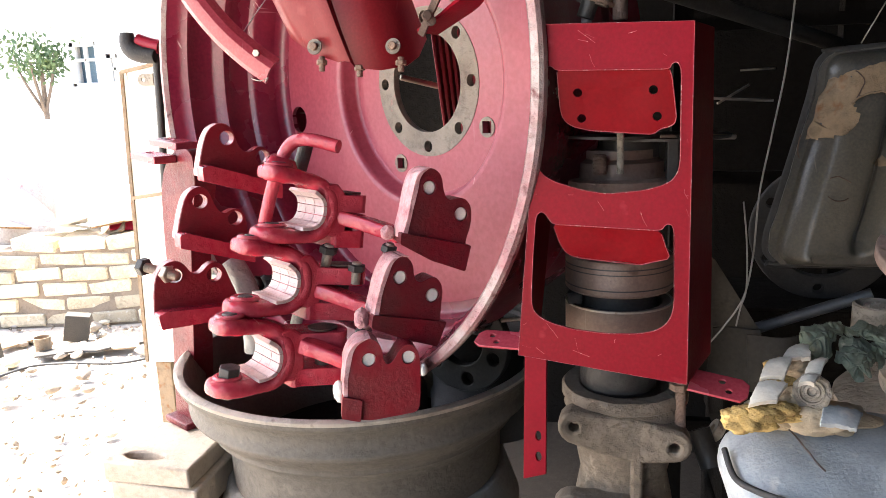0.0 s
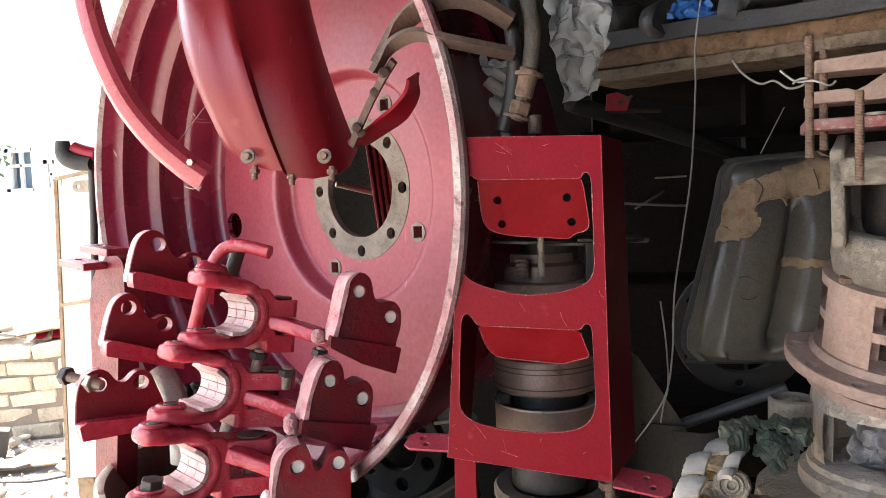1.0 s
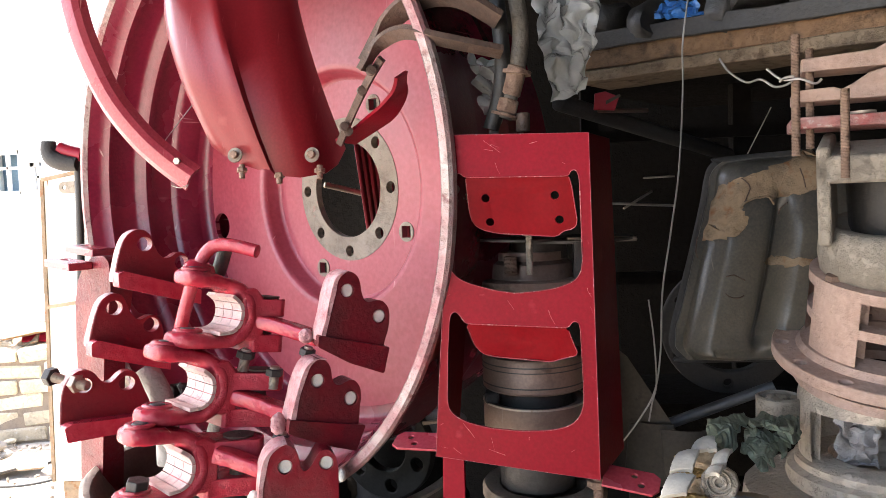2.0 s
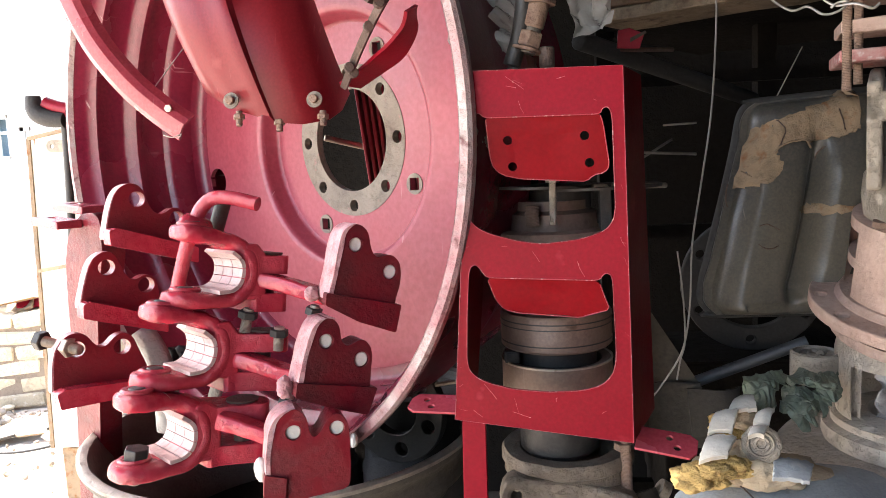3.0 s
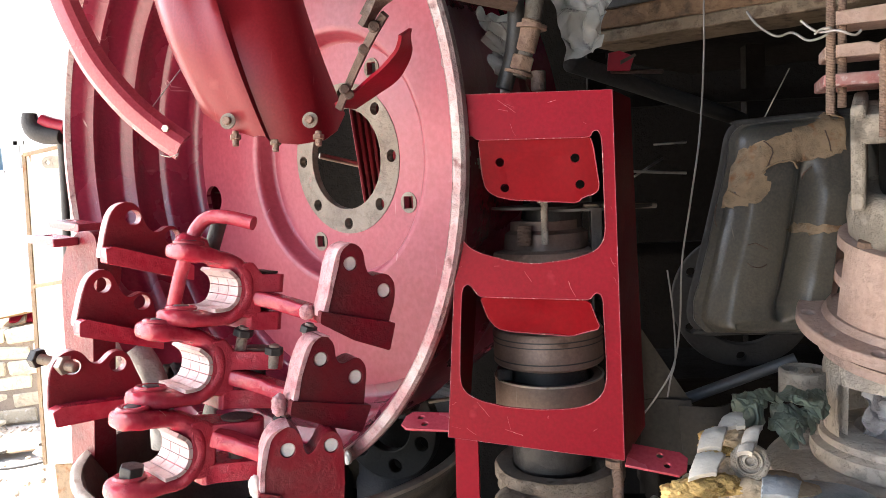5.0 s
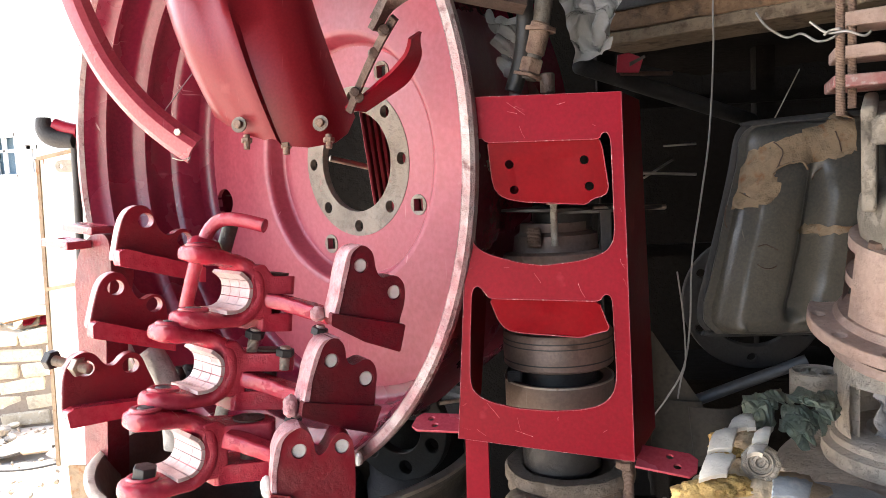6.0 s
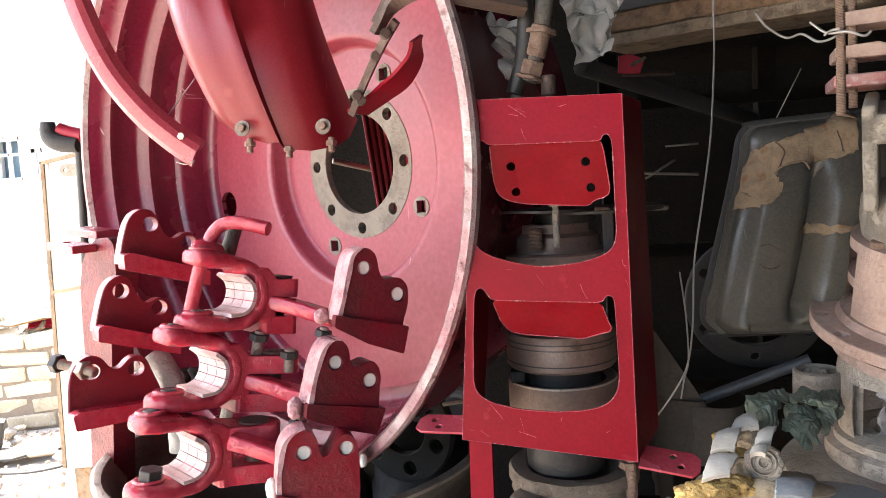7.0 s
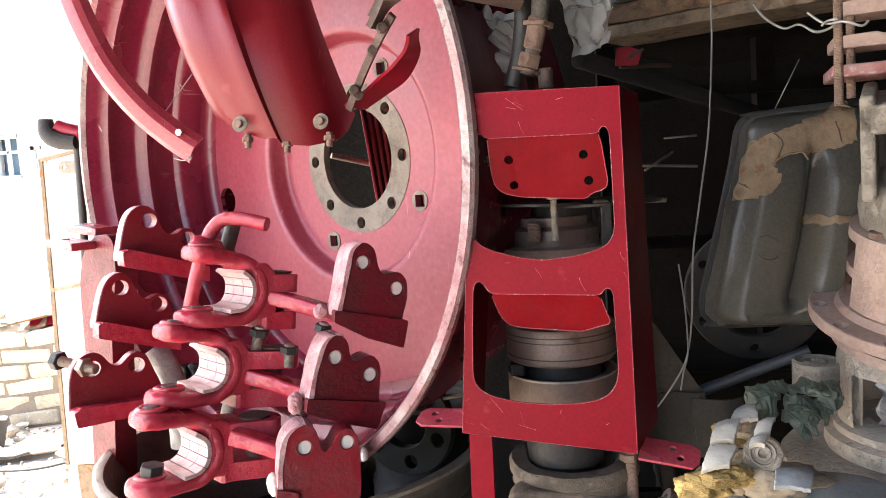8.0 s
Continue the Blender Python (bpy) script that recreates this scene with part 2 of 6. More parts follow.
def arc(cx, cz, r, a0, a1, n=10, ry=None):
    return [(cx + r * math.cos(radians(a0 + (a1 - a0) * i / n)), cz + (ry or r) * math.sin(radians(a0 + (a1 - a0) * i / n))) for i in range(n + 1)]


def ring2(cx, cz, r, n=18, ry=None):
    return arc(cx, cz, r, 0, 360, n, ry)[:-1]


def plate(outline, holes=(), t=0.006, y0=0.0):
    """A plate in the xz plane with its thickness along y, real holes through it."""
    bm = bmesh.new()
    loops = [outline, *holes]
    for y in (y0, y0 + t):
        edges = []
        for lp in loops:
            vs = [bm.verts.new((x, y, z)) for x, z in lp]
            edges += [bm.edges.new((vs[i], vs[(i + 1) % len(vs)])) for i in range(len(vs))]
        bmesh.ops.triangle_fill(bm, use_beauty=True, edges=edges)
    bm.verts.ensure_lookup_table()
    total = sum(len(lp) for lp in loops)
    k = 0
    for lp in loops:
        c = len(lp)
        for i in range(c):
            a, b = k + i, k + (i + 1) % c
            bm.faces.new((bm.verts[a], bm.verts[b], bm.verts[total + b], bm.verts[total + a]))
        k += c
    return bm


def lathe(profile, n=48, a0=0.0, a1=360.0, closed=False):
    """Turns (radius, height) pairs round the z axis."""
    bm = bmesh.new()
    full = abs(a1 - a0) >= 360
    cols = []
    for i in range(n if full else n + 1):
        a = radians(a0 + (a1 - a0) * i / n)
        cols.append([bm.verts.new((r * math.cos(a), r * math.sin(a), z)) for r, z in profile])
    for i in range(n):
        p, q = cols[i], cols[(i + 1) % len(cols)]
        for j in range(len(profile) - (0 if closed else 1)):
            jj = (j + 1) % len(profile)
            bm.faces.new((p[j], q[j], q[jj], p[jj]))
    bmesh.ops.remove_doubles(bm, verts=bm.verts, dist=1e-6)
    return bm


def solid(profile, n=40):
    return lathe(profile, n, closed=True)


def rod(r, h, n=20, ch=None):
    c = ch if ch is not None else r * 0.15
    return lathe([(0, 0), (r - c, 0), (r, c), (r, h - c), (r - c, h), (0, h)], n)


def threaded(r, h, pitch=0.0015):
    prof, z = [(0, 0), (r * 0.9, 0)], 0.0
    while z < h - pitch:
        prof += [(r, z + pitch * 0.5), (r * 0.9, z + pitch)]
        z += pitch
    return lathe(prof + [(r * 0.85, h), (0, h)], 16)


def hexnut(r, h):
    return lathe([(0, 0), (r * 0.94, 0), (r, h * 0.12), (r, h * 0.88), (r * 0.94, h), (0, h)], 6)


def box(sx, sy, sz, c=(0, 0, 0)):
    bm = bmesh.new()
    bmesh.ops.create_cube(bm, size=1, matrix=Matrix.Translation(c) @ Matrix.Diagonal((sx, sy, sz, 1)))
    return bm


def smooth_line(pts, n=8):
    """Points along a smooth curve through pts."""
    pts = [Vector(p) for p in pts]
    out = []
    for i in range(len(pts) - 1):
        p0, p1, p2, p3 = pts[max(i - 1, 0)], pts[i], pts[i + 1], pts[min(i + 2, len(pts) - 1)]
        for k in range(n):
            t = k / n
            out.append(0.5 * (2 * p1 + (p2 - p0) * t + (2 * p0 - 5 * p1 + 4 * p2 - p3) * t * t + (3 * p1 - p0 - 3 * p2 + p3) * t ** 3))
    return out + [pts[-1]]


def sweep(pts, section, up=(0, -1, 0), closed=True, n=8, scale=None):
    """Carries a section of (side, up) pairs along a smooth line."""
    line = smooth_line(pts, n) if n else [Vector(p) for p in pts]
    bm = bmesh.new()
    rows = []
    for i, p in enumerate(line):
        d = (line[min(i + 1, len(line) - 1)] - line[max(i - 1, 0)]).normalized()
        s = d.cross(Vector(up)).normalized()
        u = s.cross(d)
        k = scale(i / (len(line) - 1)) if scale else 1
        rows.append([bm.verts.new(p + s * a * k + u * b * k) for a, b in section])
    m = len(section)
    for a, b in zip(rows, rows[1:]):
        for j in range(m if closed else m - 1):
            bm.faces.new((a[j], a[(j + 1) % m], b[(j + 1) % m], b[j]))
    if closed:
        bm.faces.new(rows[0])
        bm.faces.new(rows[-1])
    return bm


def tube(pts, r, n=8, k=10, scale=None):
    return sweep(pts, [(r * math.cos(2 * math.pi * i / k), r * math.sin(2 * math.pi * i / k)) for i in range(k)], up=(0.13, -0.9, 0.4), n=n, scale=scale)


def loft(rows, t=0.002, back=(0, 1, 0)):
    """A sheet through rows of points, with thickness towards back."""
    bm = bmesh.new()
    off = Vector(back).normalized() * t
    g = [[bm.verts.new(Vector(p)) for p in r] for r in rows]
    h = [[bm.verts.new(Vector(p) + off) for p in r] for r in rows]
    R, C = len(rows), len(rows[0])
    for i in range(R - 1):
        for j in range(C - 1):
            bm.faces.new((g[i][j], g[i][j + 1], g[i + 1][j + 1], g[i + 1][j]))
            bm.faces.new((h[i][j], h[i + 1][j], h[i + 1][j + 1], h[i][j + 1]))
    rim = [(i, 0) for i in range(R)] + [(R - 1, j) for j in range(1, C)] + [(i, C - 1) for i in range(R - 2, -1, -1)] + [(0, j) for j in range(C - 2, 0, -1)]
    for (a, b), (c, d) in zip(rim, rim[1:] + rim[:1]):
        bm.faces.new((g[a][b], g[c][d], h[c][d], h[a][b]))
    return bm


def crumple(bm, amp, freq, seed=0.0):
    for v in bm.verts:
        v.co += amp * noise.noise_vector(v.co * freq + Vector((seed, seed * 2, -seed)))
    return bm


def along(a, b):
    """A pose at a whose z axis points to b."""
    a, b = Vector(a), Vector(b)
    return Matrix.Translation(a) @ (b - a).to_track_quat("Z", "Y").to_matrix().to_4x4()


def bolt(parent, m, r=0.006, h=0.005, shank=0.012, material=None, name="bolt"):
    b = part(name, hexnut(r, h), material or STEEL, parent, "", None, 0.0004, m)
    part("shank", rod(r * 0.55, shank, 12), material or STEEL, b, "", 40, 0, pose(0, 0, -shank + 0.001))
    return b


# ---------------------------------------------------------------- setting
def setting():
    bm = bmesh.new()
    rings = [0, 0.8, 1.6, 2.4, 3.2, 4.2, 5.5, 7.5, 11, 18, 40, 120, 600]
    n = 72
    grid = []
    for r in rings:
        row = []
        for i in range(n):
            a = 2 * math.pi * i / n
            x, y = r * math.cos(a), 1 + r * math.sin(a)
            z = 0.03 * noise.noise(Vector((x * 1.3, y * 1.3, 0))) if r < 20 else 0
            row.append(bm.verts.new((x, y, z - 0.02)))
        grid.append(row)
    for a, b in zip(grid, grid[1:]):
        for i in range(n):
            bm.faces.new((a[i], a[(i + 1) % n], b[(i + 1) % n], b[i]))
    bmesh.ops.remove_doubles(bm, verts=bm.verts, dist=1e-5)
    tagged(finish("ground", bm, GROUND, None, "", 60), "pale trodden earth yard strewn with dust", "ground", kind="structure")
    # shop: back wall; unseen side wall, wall behind camera and roof slab block light
    tagged(finish("wall_back", box(3.9, 0.2, 2.3, (1.35, 2.4, 1.13)), SHADE_BLACK), "back wall of the shop, near-black to hold its shade", "wall", kind="structure")
    tagged(finish("wall_side", box(0.2, 4.6, 2.3, (2.2, 0.0, 1.13)), SHADE_BLACK), "unseen dark side wall that closes off light", "wall", kind="structure")
    tagged(finish("wall_front", box(2.2, 0.2, 2.3, (1.0, -1.5, 1.13)), SHADE_BLACK), "unseen dark wall behind the viewer, added to block front light", "wall", kind="structure")
    tagged(finish("ceiling", box(4.05, 4.1, 0.14, (0.275, 0.5, 2.35)), SHADE_BLACK), "unseen dark roof slab set to hold back sky light", "ceiling", kind="structure")
    tagged(finish("floor", box(2.8, 3.7, 0.06, (0.72, 0.45, 0.0)), FLOOR_DARK), "shop floor darkened to cut bounce light", "floor", kind="structure")


setting()


# ---------------------------------------------------------------- wheel rims
RIM = pose(-0.05044, 1.17, 1.125, 0, 0, -35.6)


def tractor_rim():
    rim = thing("tractor_rim", RIM, "large dusty red tractor wheel rim leaning upright on another rim", "wheel rim")
    face = pose(0, 0, 0, 90)
    holes = [ring2(0.1015 * math.cos(radians(45 * k)), 0.1015 * math.sin(radians(45 * k)), 0.0095, 14) for k in range(8)]
    part("hub_ring", plate(ring2(0, 0, 0.1175, 64), [ring2(0, 0, 0.079, 48), *holes], 0.012, -0.001), PRIMER, rim, "scraped grey hub ring with eight bolt holes", 30)
    sq = []
    for k in range(4):
        a = radians(-28 + 90 * k)
        c, s = math.cos(a), math.sin(a)
        sq.append([(0.149 * c + u, 0.149 * s + v) for u, v in ((-0.009, -0.009), (0.009, -0.009), (0.009, 0.009), (-0.009, 0.009))])
    for q in sq:
        x, z = sum(p[0] for p in q) / 4, sum(p[1] for p in q) / 4
        part("boss", plate(ring2(x, z, 0.0155, 24), [q], 0.0015, -0.0014), PRIMER, rim, "paint-worn ring round a square hole", 40)
    part("hub_plate", plate(ring2(0, 0, 0.1775, 72), [ring2(0, 0, 0.1175, 64), *sq], 0.01), RED_DISC, rim, "", 30)
    step = [(0.1775, 0.0), (0.181, 0.0015), (0.184, 0.005), (0.1875, 0.022), (0.19, 0.028), (0.194, 0.0305), (0.2, 0.031), (0.2, 0.023), (0.195, 0.02), (0.19, 0.004), (0.186, -0.008), (0.1775, -0.01)]
    part("dish", solid(step, 96), RED_DISC, rim, "", 60, 0, face)
    hole = (-0.326, -0.031, -0.05626)
    other = [ring2(s * hole[0], s * hole[2], 0.0245, 24) for s in (1,)]
    part("disc", plate(ring2(0, 0, 0.352, 96), [ring2(0, 0, 0.2, 96), *other], 0.008, -0.031), RED_DISC, rim, "dusty pink-red disc with round holes", 30)
    well = [(0.352, 0.031), (0.364, 0.031), (0.372, 0.035), (0.3763, 0.048), (0.3763, 0.041), (0.376, -0.03),
            (0.368, -0.03), (0.368, 0.02), (0.352, 0.022)]
    part("inner_barrel", solid(well, 112), RED_RIM_SHADED, rim, "", 50, 0, face)
    barrel = [(0.3765, 0.04), (0.377, 0.085), (0.3825, 0.093), (0.389, 0.097), (0.391, 0.104), (0.3905, 0.132), (0.386, 0.139), (0.386, 0.147), (0.393, 0.155), (0.401, 0.16), (0.404, 0.168), (0.404, 0.196), (0.4005, 0.202), (0.4005, 0.209), (0.408, 0.216),
              (0.413, 0.226), (0.4175, 0.24), (0.421, 0.2455), (0.4305, 0.245), (0.4325, 0.241), (0.432, 0.234), (0.428, 0.234), (0.424, 0.24), (0.4195, 0.232), (0.415, 0.21), (0.41, 0.165), (0.4, 0.15),
              (0.4, 0.09), (0.39, 0.08), (0.384, 0.05)]
    part("barrel", solid(barrel, 128), RED_RIM_SHADED, rim, "deep stepped red barrel", 40, 0, face)
    # pale ring paints the bright lit band along the lip's inner edge
    part("inner_lip", solid([(0.4164, 0.2395), (0.4205, 0.2462), (0.4212, 0.2455), (0.4178, 0.2388)], 128), FLANGE, rim, "pale ring painting the lit inner edge", 40, 0, face)
    lip = [(0.4215, 0.2462), (0.4308, 0.2458), (0.4334, 0.2412), (0.4328, 0.2345), (0.4318, 0.235), (0.4322, 0.241), (0.43, 0.2446), (0.4215, 0.2452)]
    part("lip", solid(lip, 128), FLANGE, rim, "scraped bare edge of the flange", 25, 0, face)
    return rim


tractor_rim()

OLD = (-0.173, 1.136, 0.69)


def old_rim():
    rim = thing("old_rim", pose(OLD[0], OLD[1], 0.49), "grimy grey steel wheel rim lying flat under the red one", "wheel rim")
    R = 0.297
    prof = [(R - 0.012, 0.19), (R - 0.004, 0.198), (R + 0.004, 0.2), (R + 0.008, 0.194), (R + 0.006, 0.186), (R - 0.004, 0.178), (R - 0.011, 0.168), (R - 0.013, 0.148), (R - 0.009, 0.142), (R - 0.01, 0.135), (R - 0.02, 0.126), (R - 0.032, 0.112), (R - 0.041, 0.104), (R - 0.041, 0.097), (R - 0.05, 0.09), (R - 0.066, 0.07), (R - 0.068, 0.0),
            (R - 0.076, 0.0), (R - 0.074, 0.07), (R - 0.058, 0.09), (R - 0.048, 0.104), (R - 0.028, 0.126), (R - 0.02, 0.142), (R - 0.022, 0.16)]
    bm = solid(prof, 96)
    for v in bm.verts:
        v.co *= 1 + 0.004 * noise.noise(v.co * 9)
    part("barrel", bm, OLDRIM, rim, "", 50)
    lip = solid([(R - 0.006, 0.199), (R + 0.003, 0.203), (R + 0.0095, 0.199), (R + 0.009, 0.194), (R + 0.003, 0.195), (R - 0.004, 0.197)], 120)
    for v in lip.verts:
        v.co *= 1 + 0.006 * noise.noise(v.co * 40) * (1 if v.co.x < -0.1 else 0.4)
    part("lip", lip, OLDLIP, rim, "pale worn ragged lip", 60)
    # disc coloured near-black so the shaded inside of the rim stays dark
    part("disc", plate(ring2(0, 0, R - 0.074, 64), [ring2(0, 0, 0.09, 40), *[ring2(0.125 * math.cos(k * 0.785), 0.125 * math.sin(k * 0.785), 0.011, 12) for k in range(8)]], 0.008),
         SHADE_BLACK, rim, "black disc that holds the shade inside the rim", 30, 0, pose(0, 0, 0.012, 90))
    low = thing("pale_rim", pose(OLD[0], OLD[1], -0.02), "pale painted wheel rim at the bottom of the stack", "wheel rim")
    part("barrel", solid([(0.225, 0.508), (0.232, 0.51), (0.24, 0.505), (0.245, 0.49), (0.252, 0.47), (0.262, 0.44), (0.266, 0.3), (0.25, 0.2), (0.275, 0.06), (0.29, 0.02), (0.27, 0.0), (0.235, 0.1), (0.232, 0.4)], 80), PALERIM, low, "", 50)
    return rim


old_rim()


# ---------------------------------------------------------------- red sheet bracket with two windows
BOX = pose(0.222, 0.715, 0.821, 0, 0, -15)


def inside(loop, x, z):
    """Whether a point lies in an outline."""
    hit = False
    for (x0, z0), (x1, z1) in zip(loop, loop[1:] + loop[:1]):
        if (z0 > z) != (z1 > z) and x < x0 + (z - z0) / (z1 - z0) * (x1 - x0):
            hit = not hit
    return hit


def soften(loop, cut):
    """Round every corner of an outline by up to this length."""
    out = []
    for (x0, z0), (x1, z1) in zip(loop, loop[1:] + loop[:1]):
        u = min(0.3, cut / max(1e-6, math.hypot(x1 - x0, z1 - z0)))
        out += [(x0 + (x1 - x0) * u, z0 + (z1 - z0) * u), (x1 - (x1 - x0) * u, z1 - (z1 - z0) * u)]
    return out


def sheet_bracket():
    br = thing("sheet_bracket", BOX, "red folded sheet-steel bracket with two windows, standing on a housing", "bracket")
    outer = [(-0.06442, 0.3478), (0.0778, 0.3409), (0.0804, -0.004667), (-0.09561, 0.0049)]
    w1 = [(-0.06369, 0.304), (-0.05951, 0.308), (-0.05498, 0.3077), (-0.0518, 0.3033), (0.05758, 0.2997), (0.0582, 0.3037), (0.06235, 0.3065), (0.06632, 0.3032), (0.06761, 0.2945), (0.06856, 0.2126), (0.06518, 0.2007), (0.05673, 0.1935), (0.03452, 0.1868), (-0.0006282, 0.1828), (-0.0254, 0.1863), (-0.05341, 0.1937), (-0.06745, 0.2017), (-0.07375, 0.2156), (-0.07115, 0.2567)]
    w2 = [(-0.07369, 0.157), (-0.06991, 0.1627), (-0.06466, 0.1627), (-0.05975, 0.156), (-0.05596, 0.1504), (0.05289, 0.1485), (0.05565, 0.1539), (0.05987, 0.156), (0.06444, 0.1523), (0.06631, 0.08287), (0.06541, 0.06767), (0.05984, 0.05542), (0.04901, 0.04716), (0.03005, 0.04222), (-0.0003062, 0.03935), (-0.03424, 0.04025), (-0.06018, 0.04514), (-0.07577, 0.05301), (-0.07998, 0.0644), (-0.07767, 0.1116)]
    w1, w2 = (soften(soften(w, 0.004), 0.002) for w in (w1, w2))
    part("front", plate(outer, [w1, w2], 0.003), RED_SHEET, br, "", 30, 0.0006)
    (xl, zt), (xr, zt2), (xr2, zb2), (xl2, zb) = outer
    for name, x0, z0, x1, z1, s in (("side", xl, zt, xl2, zb, 1), ("side", xr, zt2, xr2, zb2, -1)):
        rows = [[(x0 + (x1 - x0) * k / 4 - s * (0.06 + 0.05 * k / 4) * y, y, z0 + (z1 - z0) * k / 4) for y in (0.003, 0.02, 0.06, 0.1)] for k in range(5)]
        part(name, loft(rows, 0.003, (s, 0, 0)), RED_SHEET, br, "", 30, 0.0004)
    for lp in (outer, w1, w2):
        pts = [(x, -0.0002, z) for x, z in lp]
        part("edge", tube(pts + pts[:1], 0.00045, 1, 6), EDGE, br, "chipped pale paint edge", 60)
    # scratches in the paint
    rnd = random.Random(5)
    for k in range(34):
        u, v = rnd.random(), rnd.choice((0.03, 0.09, 0.46, 0.49, 0.52, 0.9, 0.93, 0.96, 0.98)) + rnd.uniform(-0.02, 0.02)
        if k % 3 == 0:
            u, v = rnd.choice((0.02, 0.97)), rnd.random()
        x, z = xl + (xr - xl) * u + (xl2 - xl) * v * (1 - u) + (xr2 - xr) * v * u, zt + (zb - zt) * v
        a, ln = rnd.gauss(0.5, 0.7), rnd.uniform(0.003, 0.022) * (0.5 if k % 3 == 0 else 1)
        line = [(x + ln * q * math.cos(a) + rnd.uniform(-0.0006, 0.0006), 0.0001, z - ln * q * math.sin(a)) for q in (0, 0.3, 0.6, 1)]
        x1, z1 = line[-1][0], line[-1][2]
        if not (xl2 < x1 < xr2 and zb2 + 0.004 < z1 < zt2 - 0.002) or any(inside(w, q[0], q[2]) for w in (w1, w2) for q in line):
            continue
        part("scratch", tube(line, 0.00025 * rnd.uniform(0.5, 1.2), 2, 5), EDGE, br, "", 60)
    # folded flaps
    f1 = [(-0.0506, 0.3048), (0.0561, 0.3013), (0.05892, 0.2925), (0.06295, 0.2525), (0.05868, 0.2465), (0.04726, 0.2443), (0.04189, 0.2388), (-0.0203, 0.2435), (-0.03795, 0.2479), (-0.04666, 0.2547), (-0.04952, 0.2667)]
    h1 = [ring2(*c, 0.0044, 12) for c in ((-0.03095, 0.2808), (0.0416, 0.2812), (-0.02812, 0.2556), (0.04501, 0.2563))]
    f2 = [(-0.05596, 0.1504), (0.05181, 0.1475), (0.05659, 0.131), (0.06046, 0.1193), (0.04026, 0.1134), (0.03216, 0.1105), (-0.02836, 0.1139), (-0.04133, 0.117), (-0.04896, 0.1264)]
    for f, h, hinge, tilt in ((f1, h1, (0.003786, 0.303), 9), (f2, [], (-0.001865, 0.1492), 12)):
        m = Matrix.Translation((0, 0, hinge[1])) @ pose(0, 0.0015, 0, tilt) @ Matrix.Translation((0, 0, -hinge[1]))
        bm = plate(soften(f, 0.003), [soften(q, 0.002) for q in h], 0.003)
        bmesh.ops.subdivide_edges(bm, edges=[e for e in bm.edges if e.calc_length() > 0.008], cuts=3, use_grid_fill=True)
        bmesh.ops.triangulate(bm, faces=bm.faces)
        for v in bm.verts:
            for u, wide, deep in ((0.28, 0.008, 0.0022), (0.62, 0.011, 0.0036)):
                x = f[0][0] + (f[1][0] - f[0][0]) * u
                v.co.y += deep * math.exp(-((v.co.x - x) / wide) ** 2) * math.exp(-((v.co.z - f[0][1] + 0.02) / 0.028) ** 2)
            v.co.y += 0.0009 * noise.noise(v.co * 40)
        part("flap", bm, RED_FLAP, br, "brighter red inward-folded flap", 60, 0, m)
        pts = [(x, -0.0002, z) for x, z in soften(f, 0.003)[2:]]
        part("edge", tube(pts, 0.0005, 1, 6), EDGE, br, "chipped pale paint edge", 60, 0, m)
    # feet
    ft = [(0, -0.012), (0.05, -0.012), (0.056, -0.004), (0.056, 0.012), (0.048, 0.018), (0, 0.018)]
    hh = [ring2(0.038, -0.002, 0.0035, 10), ring2(0.03, 0.009, 0.0035, 10)]
    part("foot", plate(ft, hh, 0.003), RED_RAIL, br, "dusty pink foot tab with two holes", 30, 0.0005, pose(xr2, 0.02, zb2 - 0.003, -66, 7, 0))
    part("foot", plate(ft, hh, 0.003), RED_RAIL, br, "dusty pink foot tab with two holes", 30, 0.0005, pose(xl2, 0.02, zb + 0.012, -108, 2, 180))
    # hanging strap
    strap = [(-0.09268, -0.0003518), (-0.06774, -0.0009621), (-0.07581, -0.1372), (-0.1023, -0.1481)]
    strap[2] = (strap[1][0] - 0.002, strap[2][1])
    strap[3] = (strap[0][0] - 0.004, strap[3][1])
    xm = (strap[0][0] + strap[1][0]) / 2
    part("strap", plate(strap, [ring2(xm + 0.002, strap[2][1] + d, 0.0035, 10, 0.006) for d in (0.02, 0.045)], 0.004, 0.012), RED_SHEET, br, "red hanging strap with slots", 30, 0.0005)
    part("strap_fold", plate([(strap[0][0], strap[0][1]), (strap[0][0] + 0.003, strap[0][1]), (strap[3][0] + 0.003, strap[3][1]), strap[3]], (), 0.03, 0.0165), RED_SHEET, br, "", 30)
    return br


sheet_bracket()

AX = (0.2405, 0.87, 0.8598)


